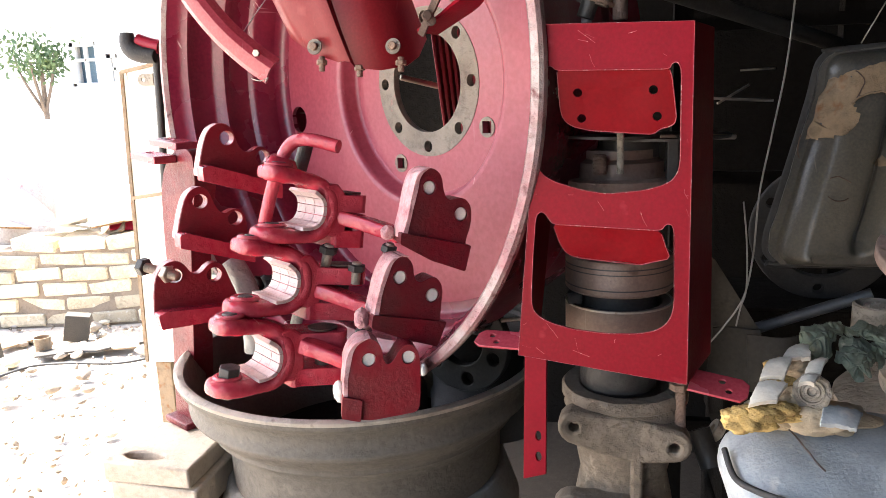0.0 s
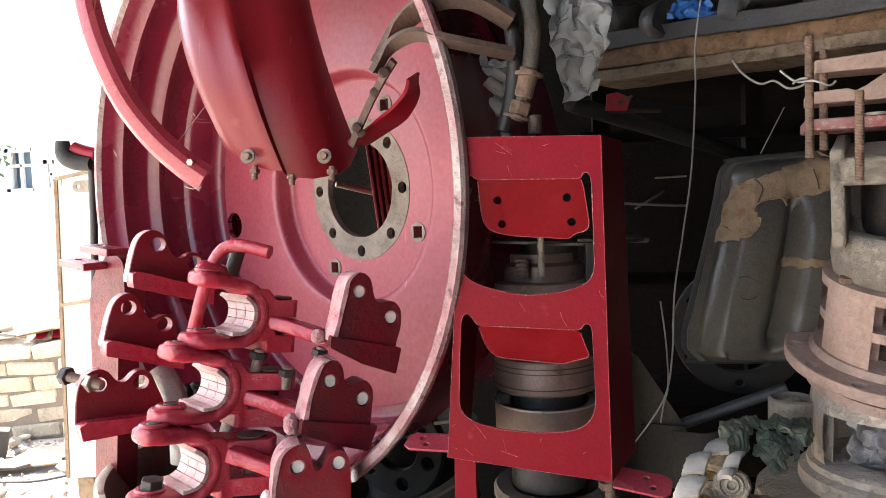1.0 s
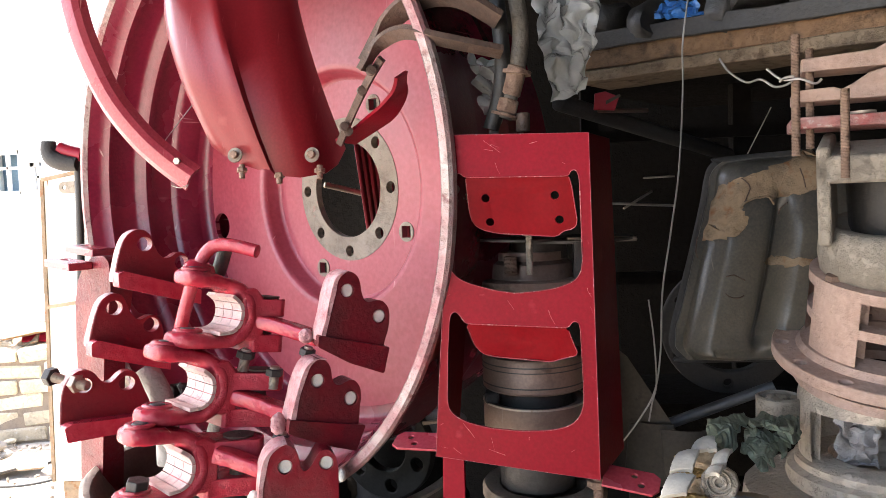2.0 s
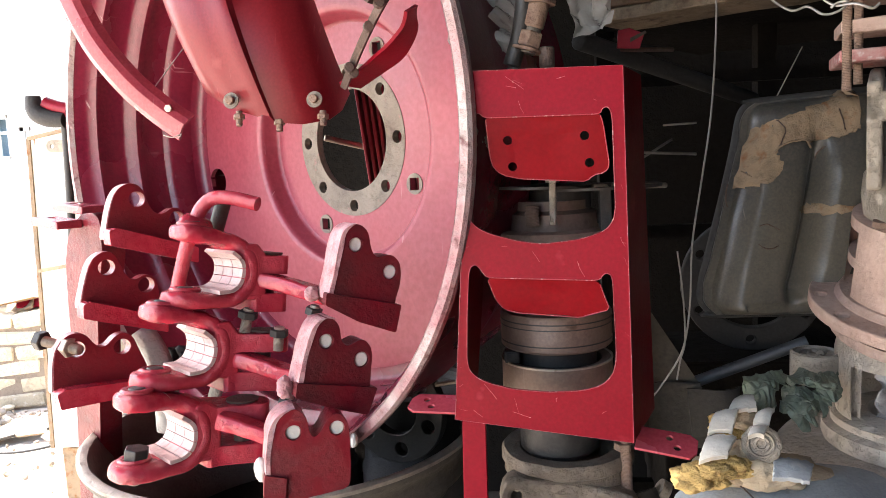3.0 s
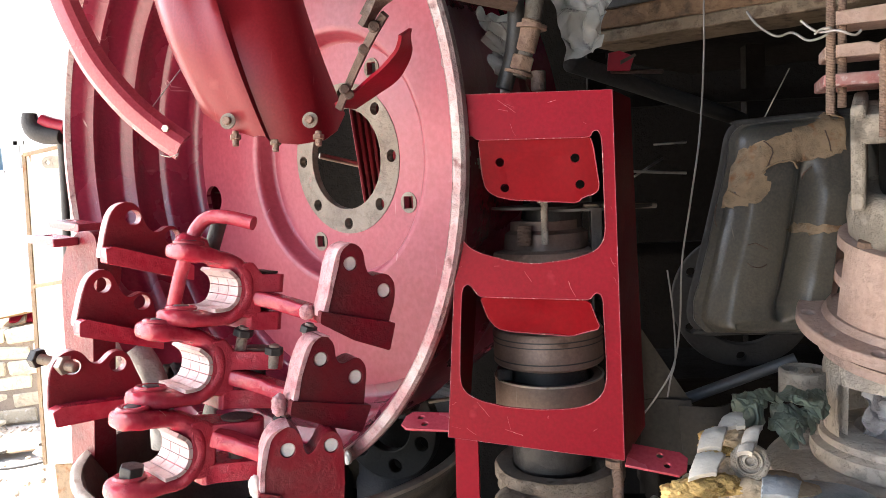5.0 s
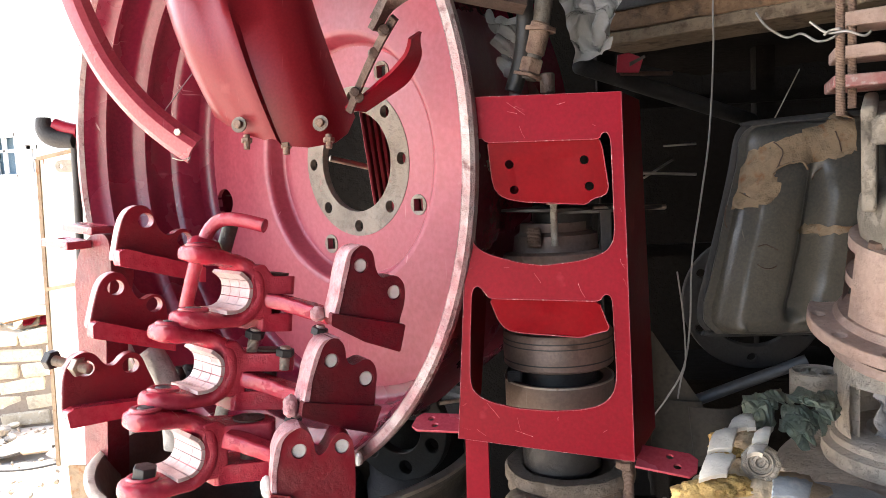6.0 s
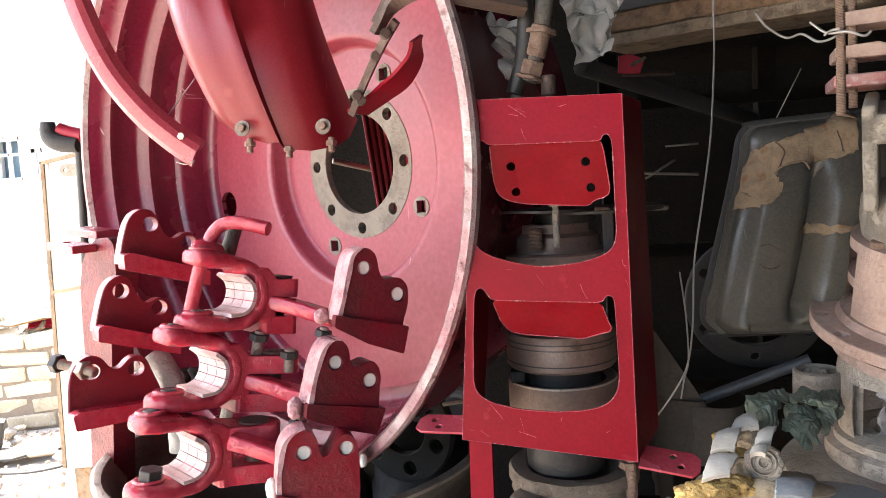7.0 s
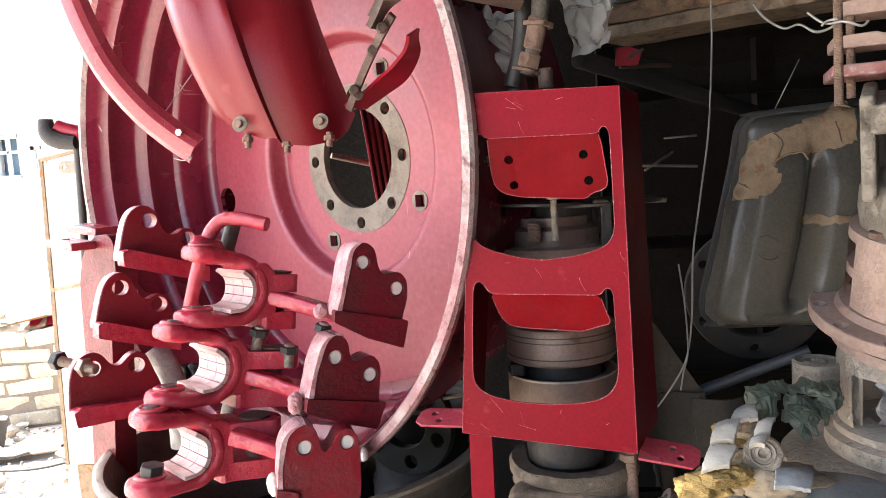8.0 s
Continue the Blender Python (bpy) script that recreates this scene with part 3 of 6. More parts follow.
def gear_housing():
    h = thing("gear_housing", pose(AX[0] + 0.008, AX[1], 0), "dusty cast-iron gear housing with bolted ears under the red bracket", "machine casting")
    zt = (0.2246, 0.87, 0.7494)[2]
    prof = [(0.05, zt - 0.012), (0.056, zt), (0.074, zt), (0.077, zt - 0.004), (0.077, zt - 0.014), (0.071, zt - 0.018), (0.074, zt - 0.03), (0.066, zt - 0.04), (0.058, zt - 0.09), (0.053, zt - 0.115), (0.06, zt - 0.15), (0.066, zt - 0.19), (0.07, zt - 0.3), (0.075, 0.3), (0.085, 0.02), (0.085, 0), (0.06, 0)]
    bm = solid(prof, 48)
    crumple(bm, 0.002, 30)
    part("body", bm, HOUSING, h, "", 50)
    ear = arc(-0.055, 0, 0.022, 70, 250, 8) + [(-0.02, -0.027), (0.025, -0.027)] + arc(0.057, 0.002, 0.02, -80, 90, 8) + [(0.0, 0.027)]
    for z, tilt, w in ((zt - 0.044, 9, 1), (zt - 0.15, 4, 1.08)):
        o = [(x * w, zz) for x, zz in ear]
        part("ear_plate", plate(o, [ring2(s * 0.058 * w, 0, 0.0062, 14) for s in (-1, 1)], 0.03, -0.072), HOUSING, h, "cast ear with bolt holes", 40, 0.004, pose(0, 0, z, 0, tilt, -3))
        part("rib", box(0.014, 0.03, 0.08, (0, -0.058, 0)), HOUSING, h, "", 40, 0.004, pose(0.012, 0, z - 0.045))
    part("fin", box(0.1, 0.003, 0.02), HOUSING, h, "", None, 0, pose(0, 0, zt - 0.01, 0, 0, 35))
    part("stud", threaded(0.0065, 0.16), RUST, h, "long threaded stud", 60, 0, pose(*[a - b for a, b in zip((0.3101, 0.82, 0.6817), (AX[0] + 0.008, AX[1], 0))]))
    part("nut", hexnut(0.01, 0.008), RUST, h, "", None, 0.0004, pose(*[a - b for a, b in zip((0.3069, 0.82, 0.7596), (AX[0] + 0.008, AX[1], 0))]))
    return h


gear_housing()


def drum_stack():
    z1, z2, z3 = 0.912, 0.8675, 0.8169
    r = 0.06362
    d = thing("drum_stack", pose(AX[0], AX[1], z3 - 0.075), "brown iron brake drums and clutch discs stacked behind the bracket windows", "drum")
    o = z3 - 0.075
    part("drum", solid([(r - 0.008, z3 - o - 0.01), (r, z3 - o - 0.008), (r, z2 - o - 0.014), (r - 0.003, z2 - o - 0.012), (r - 0.012, z2 - o - 0.014), (r - 0.012, z3 - o)], 64), BROWN, d, "lower brown drum with bright rim", 40)
    part("core", rod(r * 0.72, z2 - z3 + 0.09, 40), DARK, d, "", 40)
    part("drum", solid([(0.01, z2 - o + 0.003), (r - 0.003, z2 - o + 0.003), (r, z2 - o + 0.006), (r, z1 - o - 0.003), (r - 0.002, z1 - o), (0.01, z1 - o)], 64), BROWN, d, "upper brown drum", 40)
    for zz, rr, mm in ((z1 - 0.008, 0.0007, DARK), (z1 - 0.014, 0.0006, DARK), (z2 + 0.012, 0.0007, DARK), (z2 - 0.0128, 0.0011, STEEL)):
        part("groove", solid([(r - 0.002, zz - o - rr), (r + 0.0004, zz - o - rr), (r + 0.0004, zz - o + rr), (r - 0.002, zz - o + rr)], 64), mm, d, "", 40)
    part("clip", box(0.018, 0.02, 0.015), DARK, d, "", None, 0.003, pose(-r + 0.012, -0.02, z2 - o - 0.006))
    zs = (0.2365, 0.87, 0.9934)[2]
    part("plinth", rod(r * 0.55, zs - z1, 32), DARK, d, "", 40, 0, pose(0, 0, z1 - o))
    part("flange", solid([(0.02, zs - o - 0.012), (r, zs - o - 0.012), (r + 0.002, zs - o - 0.008), (r + 0.002, zs - o + 0.009), (r - 0.002, zs - o + 0.011), (0.02, zs - o + 0.011)], 56), RUST, d, "rusty flange", 40)
    zb = (0.2472, 0.87, 1.022)[2]
    part("boss", solid([(0.01, zs - o + 0.011), (0.05, zs - o + 0.011), (0.05, zb - o), (0.042, zb - o + 0.004), (0.042, zb - o + 0.014), (0.01, zb - o + 0.014)], 48), BROWN, d, "", 40)
    zp = (0.2158, 0.86, 1.053)[2]
    part("disc", solid([(0.012, zp - o - 0.002), (0.062, zp - o - 0.002), (0.062, zp - o + 0.001), (0.012, zp - o + 0.001)], 48), DARK, d, "thin dark clutch disc", 40, 0, pose(-0.022, -0.01, 0, 0, 1.5, 0))
    part("disc", solid([(0.012, zp - o - 0.006), (0.075, zp - o - 0.006), (0.075, zp - o - 0.003), (0.012, zp - o - 0.003)], 48), DARK, d, "thin dark clutch disc", 40, 0, pose(0.05, 0.01, 0))
    part("hub", rod(0.034, zp - zb, 32), DARK, d, "", 40, 0, pose(0.01, 0, zb - o))
    for (px, py, pz), hh, rr, mm in (((0.2163, 0.815, 1.012), 0.022, 0.008, RUST), ((0.238, 0.8, 1.014), 0.044, 0.004, CAST)):
        s = part("stud", threaded(rr, hh), mm, d, "", 60, 0, pose(px - AX[0], py - AX[1], pz - o))
    part("bolt_head", hexnut(0.0075, 0.007), STEEL, d, "", None, 0.0004, pose(px - AX[0], py - AX[1], pz - o + 0.044))
    part("column", box(0.012, 0.02, 0.06), DARK, d, "", None, 0.001, pose(0.055, -0.035, zs - o + 0.03))
    return d


drum_stack()


# ---------------------------------------------------------------- hitch clamps
# stations along the C of a jaw: x, z, half thickness, half width
JAW = [(-0.094, 0.049, 0.004, 0.006), (-0.092, 0.049, 0.0085, 0.017), (-0.084, 0.049, 0.0115, 0.027), (-0.07, 0.048, 0.0125, 0.031), (-0.052, 0.046, 0.0115, 0.031), (-0.03, 0.042, 0.01, 0.032), (-0.008, 0.036, 0.0125, 0.036), (0.012, 0.025, 0.0145, 0.039),
        (0.024, 0.008, 0.0125, 0.04), (0.025, -0.008, 0.0125, 0.04), (0.014, -0.024, 0.0145, 0.04), (-0.006, -0.034, 0.0125, 0.039), (-0.03, -0.039, 0.0105, 0.037), (-0.055, -0.0395, 0.0115, 0.036), (-0.076, -0.038, 0.0125, 0.033), (-0.092, -0.037, 0.0115, 0.027), (-0.101, -0.0365, 0.0085, 0.016), (-0.103, -0.0365, 0.004, 0.006)]


YOKE = [(x if x < -0.03 else -0.03 + (x + 0.03) * 0.6, z, t, w) for x, z, t, w in JAW]


def yoke_mesh():
    """A cast C-shaped jaw with rounded lugs."""
    bm = bmesh.new()
    pos = smooth_line([(q[0], 0, q[1]) for q in YOKE], 3)
    siz = smooth_line([(q[2], q[3], 0) for q in YOKE], 3)
    rows = []
    k = 18
    for i, (p, w) in enumerate(zip(pos, siz)):
        d = (pos[min(i + 1, len(pos) - 1)] - pos[max(i - 1, 0)]).normalized()
        nrm = Vector((-d.z, 0, d.x))
        row = []
        for j in range(k):
            a = 2 * math.pi * j / k
            c, sn = math.cos(a), math.sin(a)
            y = math.copysign(abs(c) ** 0.55, c) * w.y
            t = math.copysign(abs(sn) ** 0.75, sn) * w.x
            q = p + nrm * t + Vector((0, y, 0))
            row.append(bm.verts.new(q + 0.0014 * noise.noise_vector(q * 70)))
        rows.append(row)
    for a, b in zip(rows, rows[1:]):
        for j in range(k):
            bm.faces.new((a[j], a[(j + 1) % k], b[(j + 1) % k], b[j]))
    bm.faces.new(rows[0])
    bm.faces.new(rows[-1])
    return bm


def slab(outline, z0, z1):
    """A flat slab with its outline in the xy plane."""
    bm = plate(outline, (), z1 - z0, z0)
    for v in bm.verts:
        v.co = Vector((v.co.x, v.co.z, v.co.y))
        v.co += 0.0007 * noise.noise_vector(v.co * 60)
    return bm


def heel_meshes(fx, square):
    """The slotted heel behind the jaw: two cheeks ending round the fork pin, and the web that joins them."""
    r, fz = 0.029, fx.z - 0.008
    if square:
        end = [(fx.x + 0.004, fx.y - 0.024), (fx.x + 0.012, fx.y - 0.012), (fx.x + 0.012, fx.y + 0.02)]
    else:
        end = arc(fx.x, fx.y, r, -70, 75, 10)
    cheek = [(0.004, -0.033), (0.02, -0.034)] + end + [(0.012, 0.034), (0.004, 0.032)]
    web = plate([(-0.01, -0.032), (0.008, -0.034), (0.022, fz - 0.033), (0.022, fz + 0.033), (0.008, 0.034), (-0.01, 0.032)], (), 0.065, -0.0335)
    return [slab(soften(cheek, 0.004), fz + 0.0115, fz + 0.034), slab(soften(cheek, 0.004), fz - 0.034, fz - 0.0115), web]


def pad_meshes():
    """The raised cast pads on the hollow of the jaw, one mesh each."""
    curve = smooth_line([(-0.046, 0, -0.0285), (-0.0265, 0, -0.0262), (-0.0142, 0, -0.0165), (-0.0098, 0, 0.0), (-0.0135, 0, 0.0155), (-0.028, 0, 0.0275)], 6)
    out = []
    m = 6
    for i in range(m):
        a, b = int(i * (len(curve) - 1) / m), int((i + 1) * (len(curve) - 1) / m)
        for k in range(3):
            bm = bmesh.new()
            y0, y1 = -0.039 + 0.026 * k + 0.0006, -0.039 + 0.026 * (k + 1) - 0.0006
            seg = curve[a:b + 1]
            top, low = [], []
            for q, p in enumerate(seg):
                inw = (Vector((-0.05, 0, 0.0)) - p).normalized()
                d = (seg[-1] - seg[0]).normalized() * 0.0006 * (1 if q == 0 else -1 if q == len(seg) - 1 else 0)
                for y in (y0, y1):
                    top.append(bm.verts.new(p + d + inw * 0.0042 + Vector((0, y, 0))))
                    low.append(bm.verts.new(p + d - inw * 0.001 + Vector((0, y, 0))))
            for q in range(len(seg) - 1):
                j = 2 * q
                bm.faces.new((top[j], top[j + 1], top[j + 3], top[j + 2]))
                bm.faces.new((top[j], top[j + 2], low[j + 2], low[j]))
                bm.faces.new((top[j + 1], low[j + 1], low[j + 3], top[j + 3]))
            e = 2 * len(seg) - 2
            bm.faces.new((top[0], low[0], low[1], top[1]))
            bm.faces.new((top[e], top[e + 1], low[e + 1], low[e]))
            bmesh.ops.recalc_face_normals(bm, faces=bm.faces)
            me = bpy.data.meshes.new("pad")
            bm.to_mesh(me)
            bm.free()
            me.materials.append(SCALE)
            out.append(me)
    return out


PADS = pad_meshes()


def rough_plate(outline, holes, t, y0, amp=0.0008, cut=0.005):
    bm = plate(soften(soften(outline, cut), cut / 2), [soften(h, 0.002) for h in holes], t, y0)
    for v in bm.verts:
        v.co += amp * noise.noise_vector(v.co * 45)
    return bm


def hitch_clamp(m, left, right, leftm, rightm, fork, link, label, square=False, coat=None):
    """left, right: outline, hole centres, leg outline of the eared plates in their own planes."""
    c = thing("hitch_clamp", m, label, "hitch clamp", "stack of hitch clamps")
    inv = m.inverted()
    yk = part("yoke", yoke_mesh(), RED_CAST, c, "cast C-shaped jaw", 70, 0, Matrix.Scale(0.88, 4))
    fx = inv @ Vector(fork)
    for bm in heel_meshes(fx, square):
        part("heel", bm, RED_CAST, c, "slotted heel of the jaw", 40, 0.004, None, 3)
    for me in PADS:
        pd = new("pad", me)
        pd.parent = yk
        pd["label"] = "whitish chequered pad"
    for x, z, up in ((-0.068, 0.0595, 1), (-0.074, -0.0265, 1)):
        part("eye", solid([(0.0105, -0.002), (0.02, -0.002), (0.0205, 0.0005), (0.0185, 0.0028), (0.0125, 0.0028), (0.0105, 0.001)], 28), RED_CAST, yk, "", 50, 0, pose(x, 0, z + 0.0015, 0, 0, 0))
        # solid black rod paints the dark inside of the eye
        part("bore", rod(0.0108, 0.006, 20), DARK, yk, "black rod painting the shade in the eye", 40, 0, pose(x, 0, z - 0.001))
    (o, hs, leg), lm = left, inv @ leftm
    lb = part("eared_plate", rough_plate(o, [ring2(x, z, 0.0105, 16) for x, z in hs], 0.017, 0, 0.0005), RED_PLATE_SHADED, c, "", 40, 0.0015, lm)
    # pale strip paints yard light onto the worn left side of the plate
    part("worn_edge", rough_plate([(x - 0.0012, z) for x, z in o[:5]] + [(x + 0.003, z - 0.002) for x, z in reversed(o[:5])], (), 0.0175, 0.0008, 0.0005), CRUST_LIT, lb, "worn pinkish white edge with side light painted in", 40)
    part("leg", rough_plate(leg, (), 0.022, -0.023, 0.0005, 0.0012), RED_CAST, lb, "thick bottom leg of the angle", 40, 0.0025)
    (o, hs, leg), rm = right, inv @ rightm
    rb = part("eared_plate", rough_plate(o, [ring2(x, z, 0.0088, 16) for x, z in hs], 0.034, 0), coat or RED_GRIMY_SHADED, c, "", 40, 0.002, rm)
    edge = o[:6]
    # caked paint and painted side light share this strip
    part("worn_edge", rough_plate([(x - 0.002, z) for x, z in edge] + [(x + 0.0045 - 0.002 * (k % 2), z) for k, (x, z) in reversed(list(enumerate(edge)))], (), 0.0365, -0.0012), CRUST_LIT, rb, "worn pinkish white edge with side light painted in", 40)
    # solid pale rods paint the brightness that shows through the ear holes
    for x, z in hs:
        part("plug", rod(0.0087, 0.02, 18), PALE, rb, "whitish disc painting the light seen through the ear hole", 40, 0, pose(x, 0.0225, z, 90))
    part("leg", rough_plate(leg, (), 0.012, -0.004, 0.0008, 0.0015), coat or RED_GRIMY_SHADED, rb, "", 40, 0.0025)
    # fork discs and pins, then the flat link between yoke and eared plate
    fk = part("fork", rod(0.0105, 0.07, 20), RUSTDARK, c, "pin through the fork", 40, 0, Matrix.Translation(fx + Vector((-0.008 if square else 0, 0.004, -0.042))))
    part("washer", solid([(0.002, 0.0685), (0.018, 0.0685), (0.019, 0.071), (0.002, 0.0725)], 24), RUSTDARK, fk, "worn greasy washer", 40)
    a, b = (inv @ Vector(p) for p in link)
    bm = sweep([a, (a * 2 + b) / 3 + Vector((0, 0, 0.001)), (a + b * 2) / 3, b], [(-0.013, -0.0085), (0.013, -0.0085), (0.0155, 0), (0.013, 0.0085), (-0.013, 0.0085), (-0.0155, 0)], up=(0, 0, 1), n=5)
    part("link", crumple(bm, 0.0015, 60), RED_CAST, c, "flat paint-caked link", 60, 0.002)
    return c


LONE = pose(-0.3053, 0.97, 1.057, 0, 0, 50) @ Matrix.Diagonal((1.07, 1, 1, 1))
LTWO = pose(-0.3377, 0.94, 0.9704, 0, 0, 50) @ Matrix.Diagonal((1.07, 1, 1, 1))
LTHREE = pose(-0.3550, 0.9, 0.8699, 0, 0, 48) @ Matrix.Diagonal((1.07, 1, 1, 1))
RONE = pose(0.01711, 0.84, 0.9977, 0, 0, 34)
RTWO = pose(-0.01625, 0.81, 0.8936, 0, 0, 34)
RTHREE = pose(-0.04877, 0.77, 0.8029, 0, 0, 24)
YONE = pose(-0.1381, 0.88, 0.9675, 0, 8, 50)
YTWO = pose(-0.168, 0.85, 0.8818, 0, 8, 50)
YTHREE = pose(-0.1819, 0.81, 0.7979, 0, 4, 50)
L1 = ([(-0.04082, -0.05009), (-0.02998, -0.007253), (-0.02283, 0.01027), (-0.01227, 0.01939), (-0.0009483, 0.02104), (0.009773, 0.01522), (0.01485, 0.000659), (0.01919, -0.01469), (0.02767, -0.02354), (0.03696, -0.02336), (0.04388, -0.01769), (0.05265, -0.01594), (0.06153, -0.02181), (0.06638, -0.04204), (0.06274, -0.08652)],
      [(0.002731, -0.0009076), (0.05275, -0.03197)], [(-0.04249, -0.03794), (-0.03255, -0.03559), (0.06821, -0.07299), (0.06645, -0.09455), (-0.04282, -0.05673)])
L2 = ([(-0.03523, -0.0493), (-0.02388, -0.007803), (-0.01759, 0.008764), (-0.007862, 0.01841), (0.003245, 0.02057), (0.01237, 0.01545), (0.01787, 0.0001204), (0.0234, -0.01529), (0.03238, -0.02354), (0.04039, -0.01966), (0.04974, -0.01664), (0.0598, -0.02198), (0.06417, -0.04513), (0.06202, -0.08701)],
      [(0.000612, -0.0007919), (0.04774, -0.0316)], [(-0.03789, -0.04161), (-0.02887, -0.0394), (0.0628, -0.07787), (0.06111, -0.09769), (-0.03957, -0.05938)])
L3 = ([(-0.03929, -0.04898), (-0.03524, -0.007648), (-0.02955, 0.01002), (-0.0192, 0.02144), (-0.007036, 0.02399), (0.004428, 0.0186), (0.01115, 0.00483), (0.01993, -0.001851), (0.02834, 0.001782), (0.0359, 0.01065), (0.04697, 0.01333), (0.05736, 0.007977), (0.06262, -0.009524), (0.07399, -0.04416), (0.07325, -0.06058)],
      [(-0.009108, 0.002308), (0.04391, -0.005555)], [(-0.04017, -0.04448), (-0.03056, -0.04105), (0.07676, -0.05193), (0.1246, -0.06285), (0.1238, -0.07338), (0.04779, -0.06843), (-0.03816, -0.06456)])
R1 = ([(-0.03647, -0.06008), (-0.02737, -0.03431), (-0.01833, -0.0001082), (-0.01333, 0.01411), (-0.006811, 0.02056), (0.002214, 0.02299), (0.01164, 0.0196), (0.01797, 0.009958), (0.01958, -0.008469), (0.0246, -0.01818), (0.03316, -0.01778), (0.04261, -0.01614), (0.0517, -0.02177), (0.0561, -0.03366), (0.05263, -0.0541), (0.0457, -0.07138), (0.04453, -0.09013), (-0.03511, -0.06927)],
      [(0.0006392, -0.000709), (0.04132, -0.03663)], [(-0.03913, -0.05075), (0.052, -0.07631), (0.04195, -0.108), (-0.001128, -0.08994), (-0.04141, -0.06452)])
R2 = ([(-0.035, -0.04605), (-0.02492, -0.01234), (-0.01687, 0.01042), (-0.009581, 0.02196), (0.001849, 0.0266), (0.01154, 0.02323), (0.0175, 0.01264), (0.01787, -0.001668), (0.02403, -0.01051), (0.03239, -0.007997), (0.0416, -0.004271), (0.05099, -0.009788), (0.05505, -0.0231), (0.05077, -0.04568), (0.04787, -0.06856), (-0.03699, -0.05584)],
      [(-5.551e-17, -2.776e-17), (0.04074, -0.02788)], [(-0.03715, -0.04054), (0.05673, -0.06294), (0.04349, -0.09251), (0.007186, -0.07935), (-0.04083, -0.05633)])
R3 = ([(-0.03308, -0.06426), (-0.02876, -0.02112), (-0.02448, 0.005545), (-0.01762, 0.01929), (-0.006501, 0.02615), (0.003046, 0.02646), (0.01224, 0.02055), (0.01634, 0.009782), (0.0178, -0.004396), (0.02357, -0.00923), (0.03152, -0.0004379), (0.03845, 0.01112), (0.04745, 0.016), (0.05708, 0.01056), (0.06124, -0.003011), (0.0605, -0.04), (0.058, -0.072), (0.0, -0.076), (-0.03, -0.07)],
      [(4.349e-05, 0.0006214), (0.04752, -0.00193)], [(-0.03367, -0.04022), (-0.01051, -0.04731), (-0.01482, -0.07442), (-0.03683, -0.06727)])
hitch_clamp(YONE, L1, R1, LONE, RONE, (-0.1002, 0.9, 0.956), ((-0.1132, 0.88, 0.9569), (-0.02459, 0.865, 0.9339)), "red cast hitch clamp with hooked pin through its jaw, topmost", True)
hitch_clamp(YTWO, L2, R2, LTWO, RTWO, (-0.1098, 0.87, 0.8668), ((-0.1338, 0.85, 0.8661), (-0.05302, 0.835, 0.8445)), "red cast hitch clamp with eared plates, between two others")
hitch_clamp(YTHREE, L3, R3, LTHREE, RTHREE, (-0.1254, 0.83, 0.794), ((-0.1424, 0.8, 0.8106), (-0.07617, 0.8, 0.7875)), "red cast hitch clamp resting in the grey rim", False, RED_PLATE_SHADED)


def hook_pin():
    p = thing("hook_pin", pose(*(-0.2103, 0.87, 0.9497)), "red hooked pin with bent handle through the top clamp", "pin")
    o = Vector((-0.2103, 0.87, 0.9497))
    pts = [Vector(q) - o for q in ((-0.2103, 0.87, 0.9497), (-0.1949, 0.87, 0.9971), (-0.181, 0.87, 1.029), (-0.1698, 0.87, 1.047), (-0.1553, 0.87, 1.056), (-0.1309, 0.865, 1.055), (-0.09931, 0.86, 1.047))]
    part("shaft", tube(pts, 0.0085, 6, 14), RED_CAST, p, "", 60)
    part("collar", solid([(0.005, 0), (0.019, 0), (0.021, 0.004), (0.015, 0.012), (0.005, 0.014)], 24), RED_CAST, p, "", 50, 0, along(pts[2] - Vector((0, 0, 0.006)), pts[3]))
    s = thing("steel_pin", along((-0.1734, 0.9, 1.003), (-0.1587, 0.9, 1.042)), "dark steel pin standing in the top clamp", "pin")
    part("shaft", rod(0.0095, 0.06, 18), OLDRIM, s, "", 40)
    for a, b, r, lab in (((-0.1286, 0.86, 0.8907), (-0.1198, 0.86, 0.9239), 0.0085, "greasy threaded bolt between two clamps"), ((-0.08885, 0.86, 0.8723), (-0.08466, 0.86, 0.9009), 0.008, "rusty bolt between two clamps"), ((-0.05403, 0.86, 0.8816), (-0.03946, 0.86, 0.9252), 0.0075, "grey steel pin behind the eared plate"), ((-0.08142, 0.83, 0.7997), (-0.06881, 0.83, 0.8263), 0.0075, "grey steel pin behind the eared plate")):
        d = (Vector(b) - Vector(a)).length
        t = thing("bolt", along(a, b), lab, "bolt")
        part("shaft", threaded(r * 0.8, d), STEEL, t, "", 60)
        part("head", hexnut(r * 1.4, 0.009), DARK, t, "", None, 0.0006, pose(0, 0, d - 0.012))
    b = thing("hex_bolt", YTHREE @ pose(-0.064, -0.002, -0.0215, 6, 4, 0), "dark hexagon bolt head on the lowest jaw", "bolt")
    part("head", hexnut(0.0135, 0.013), DARK, b, "", None, 0.0008)
    part("shaft", rod(0.007, 0.03, 14), STEEL, b, "", 40, 0, pose(0, 0, -0.028))
    n = thing("hex_bolt", along((-0.4161, 0.9, 0.8848), (-0.333, 0.88, 0.8701)), "bright hexagon bolt and nut through an eared plate", "bolt")
    part("head", hexnut(0.013, 0.011), DARK, n, "", None, 0.0006)
    part("shaft", threaded(0.007, 0.068), STEEL, n, "", 60)
    part("nut", hexnut(0.0135, 0.012), STEEL, n, "bright plated nut", None, 0.0006, pose(0, 0, 0.042))


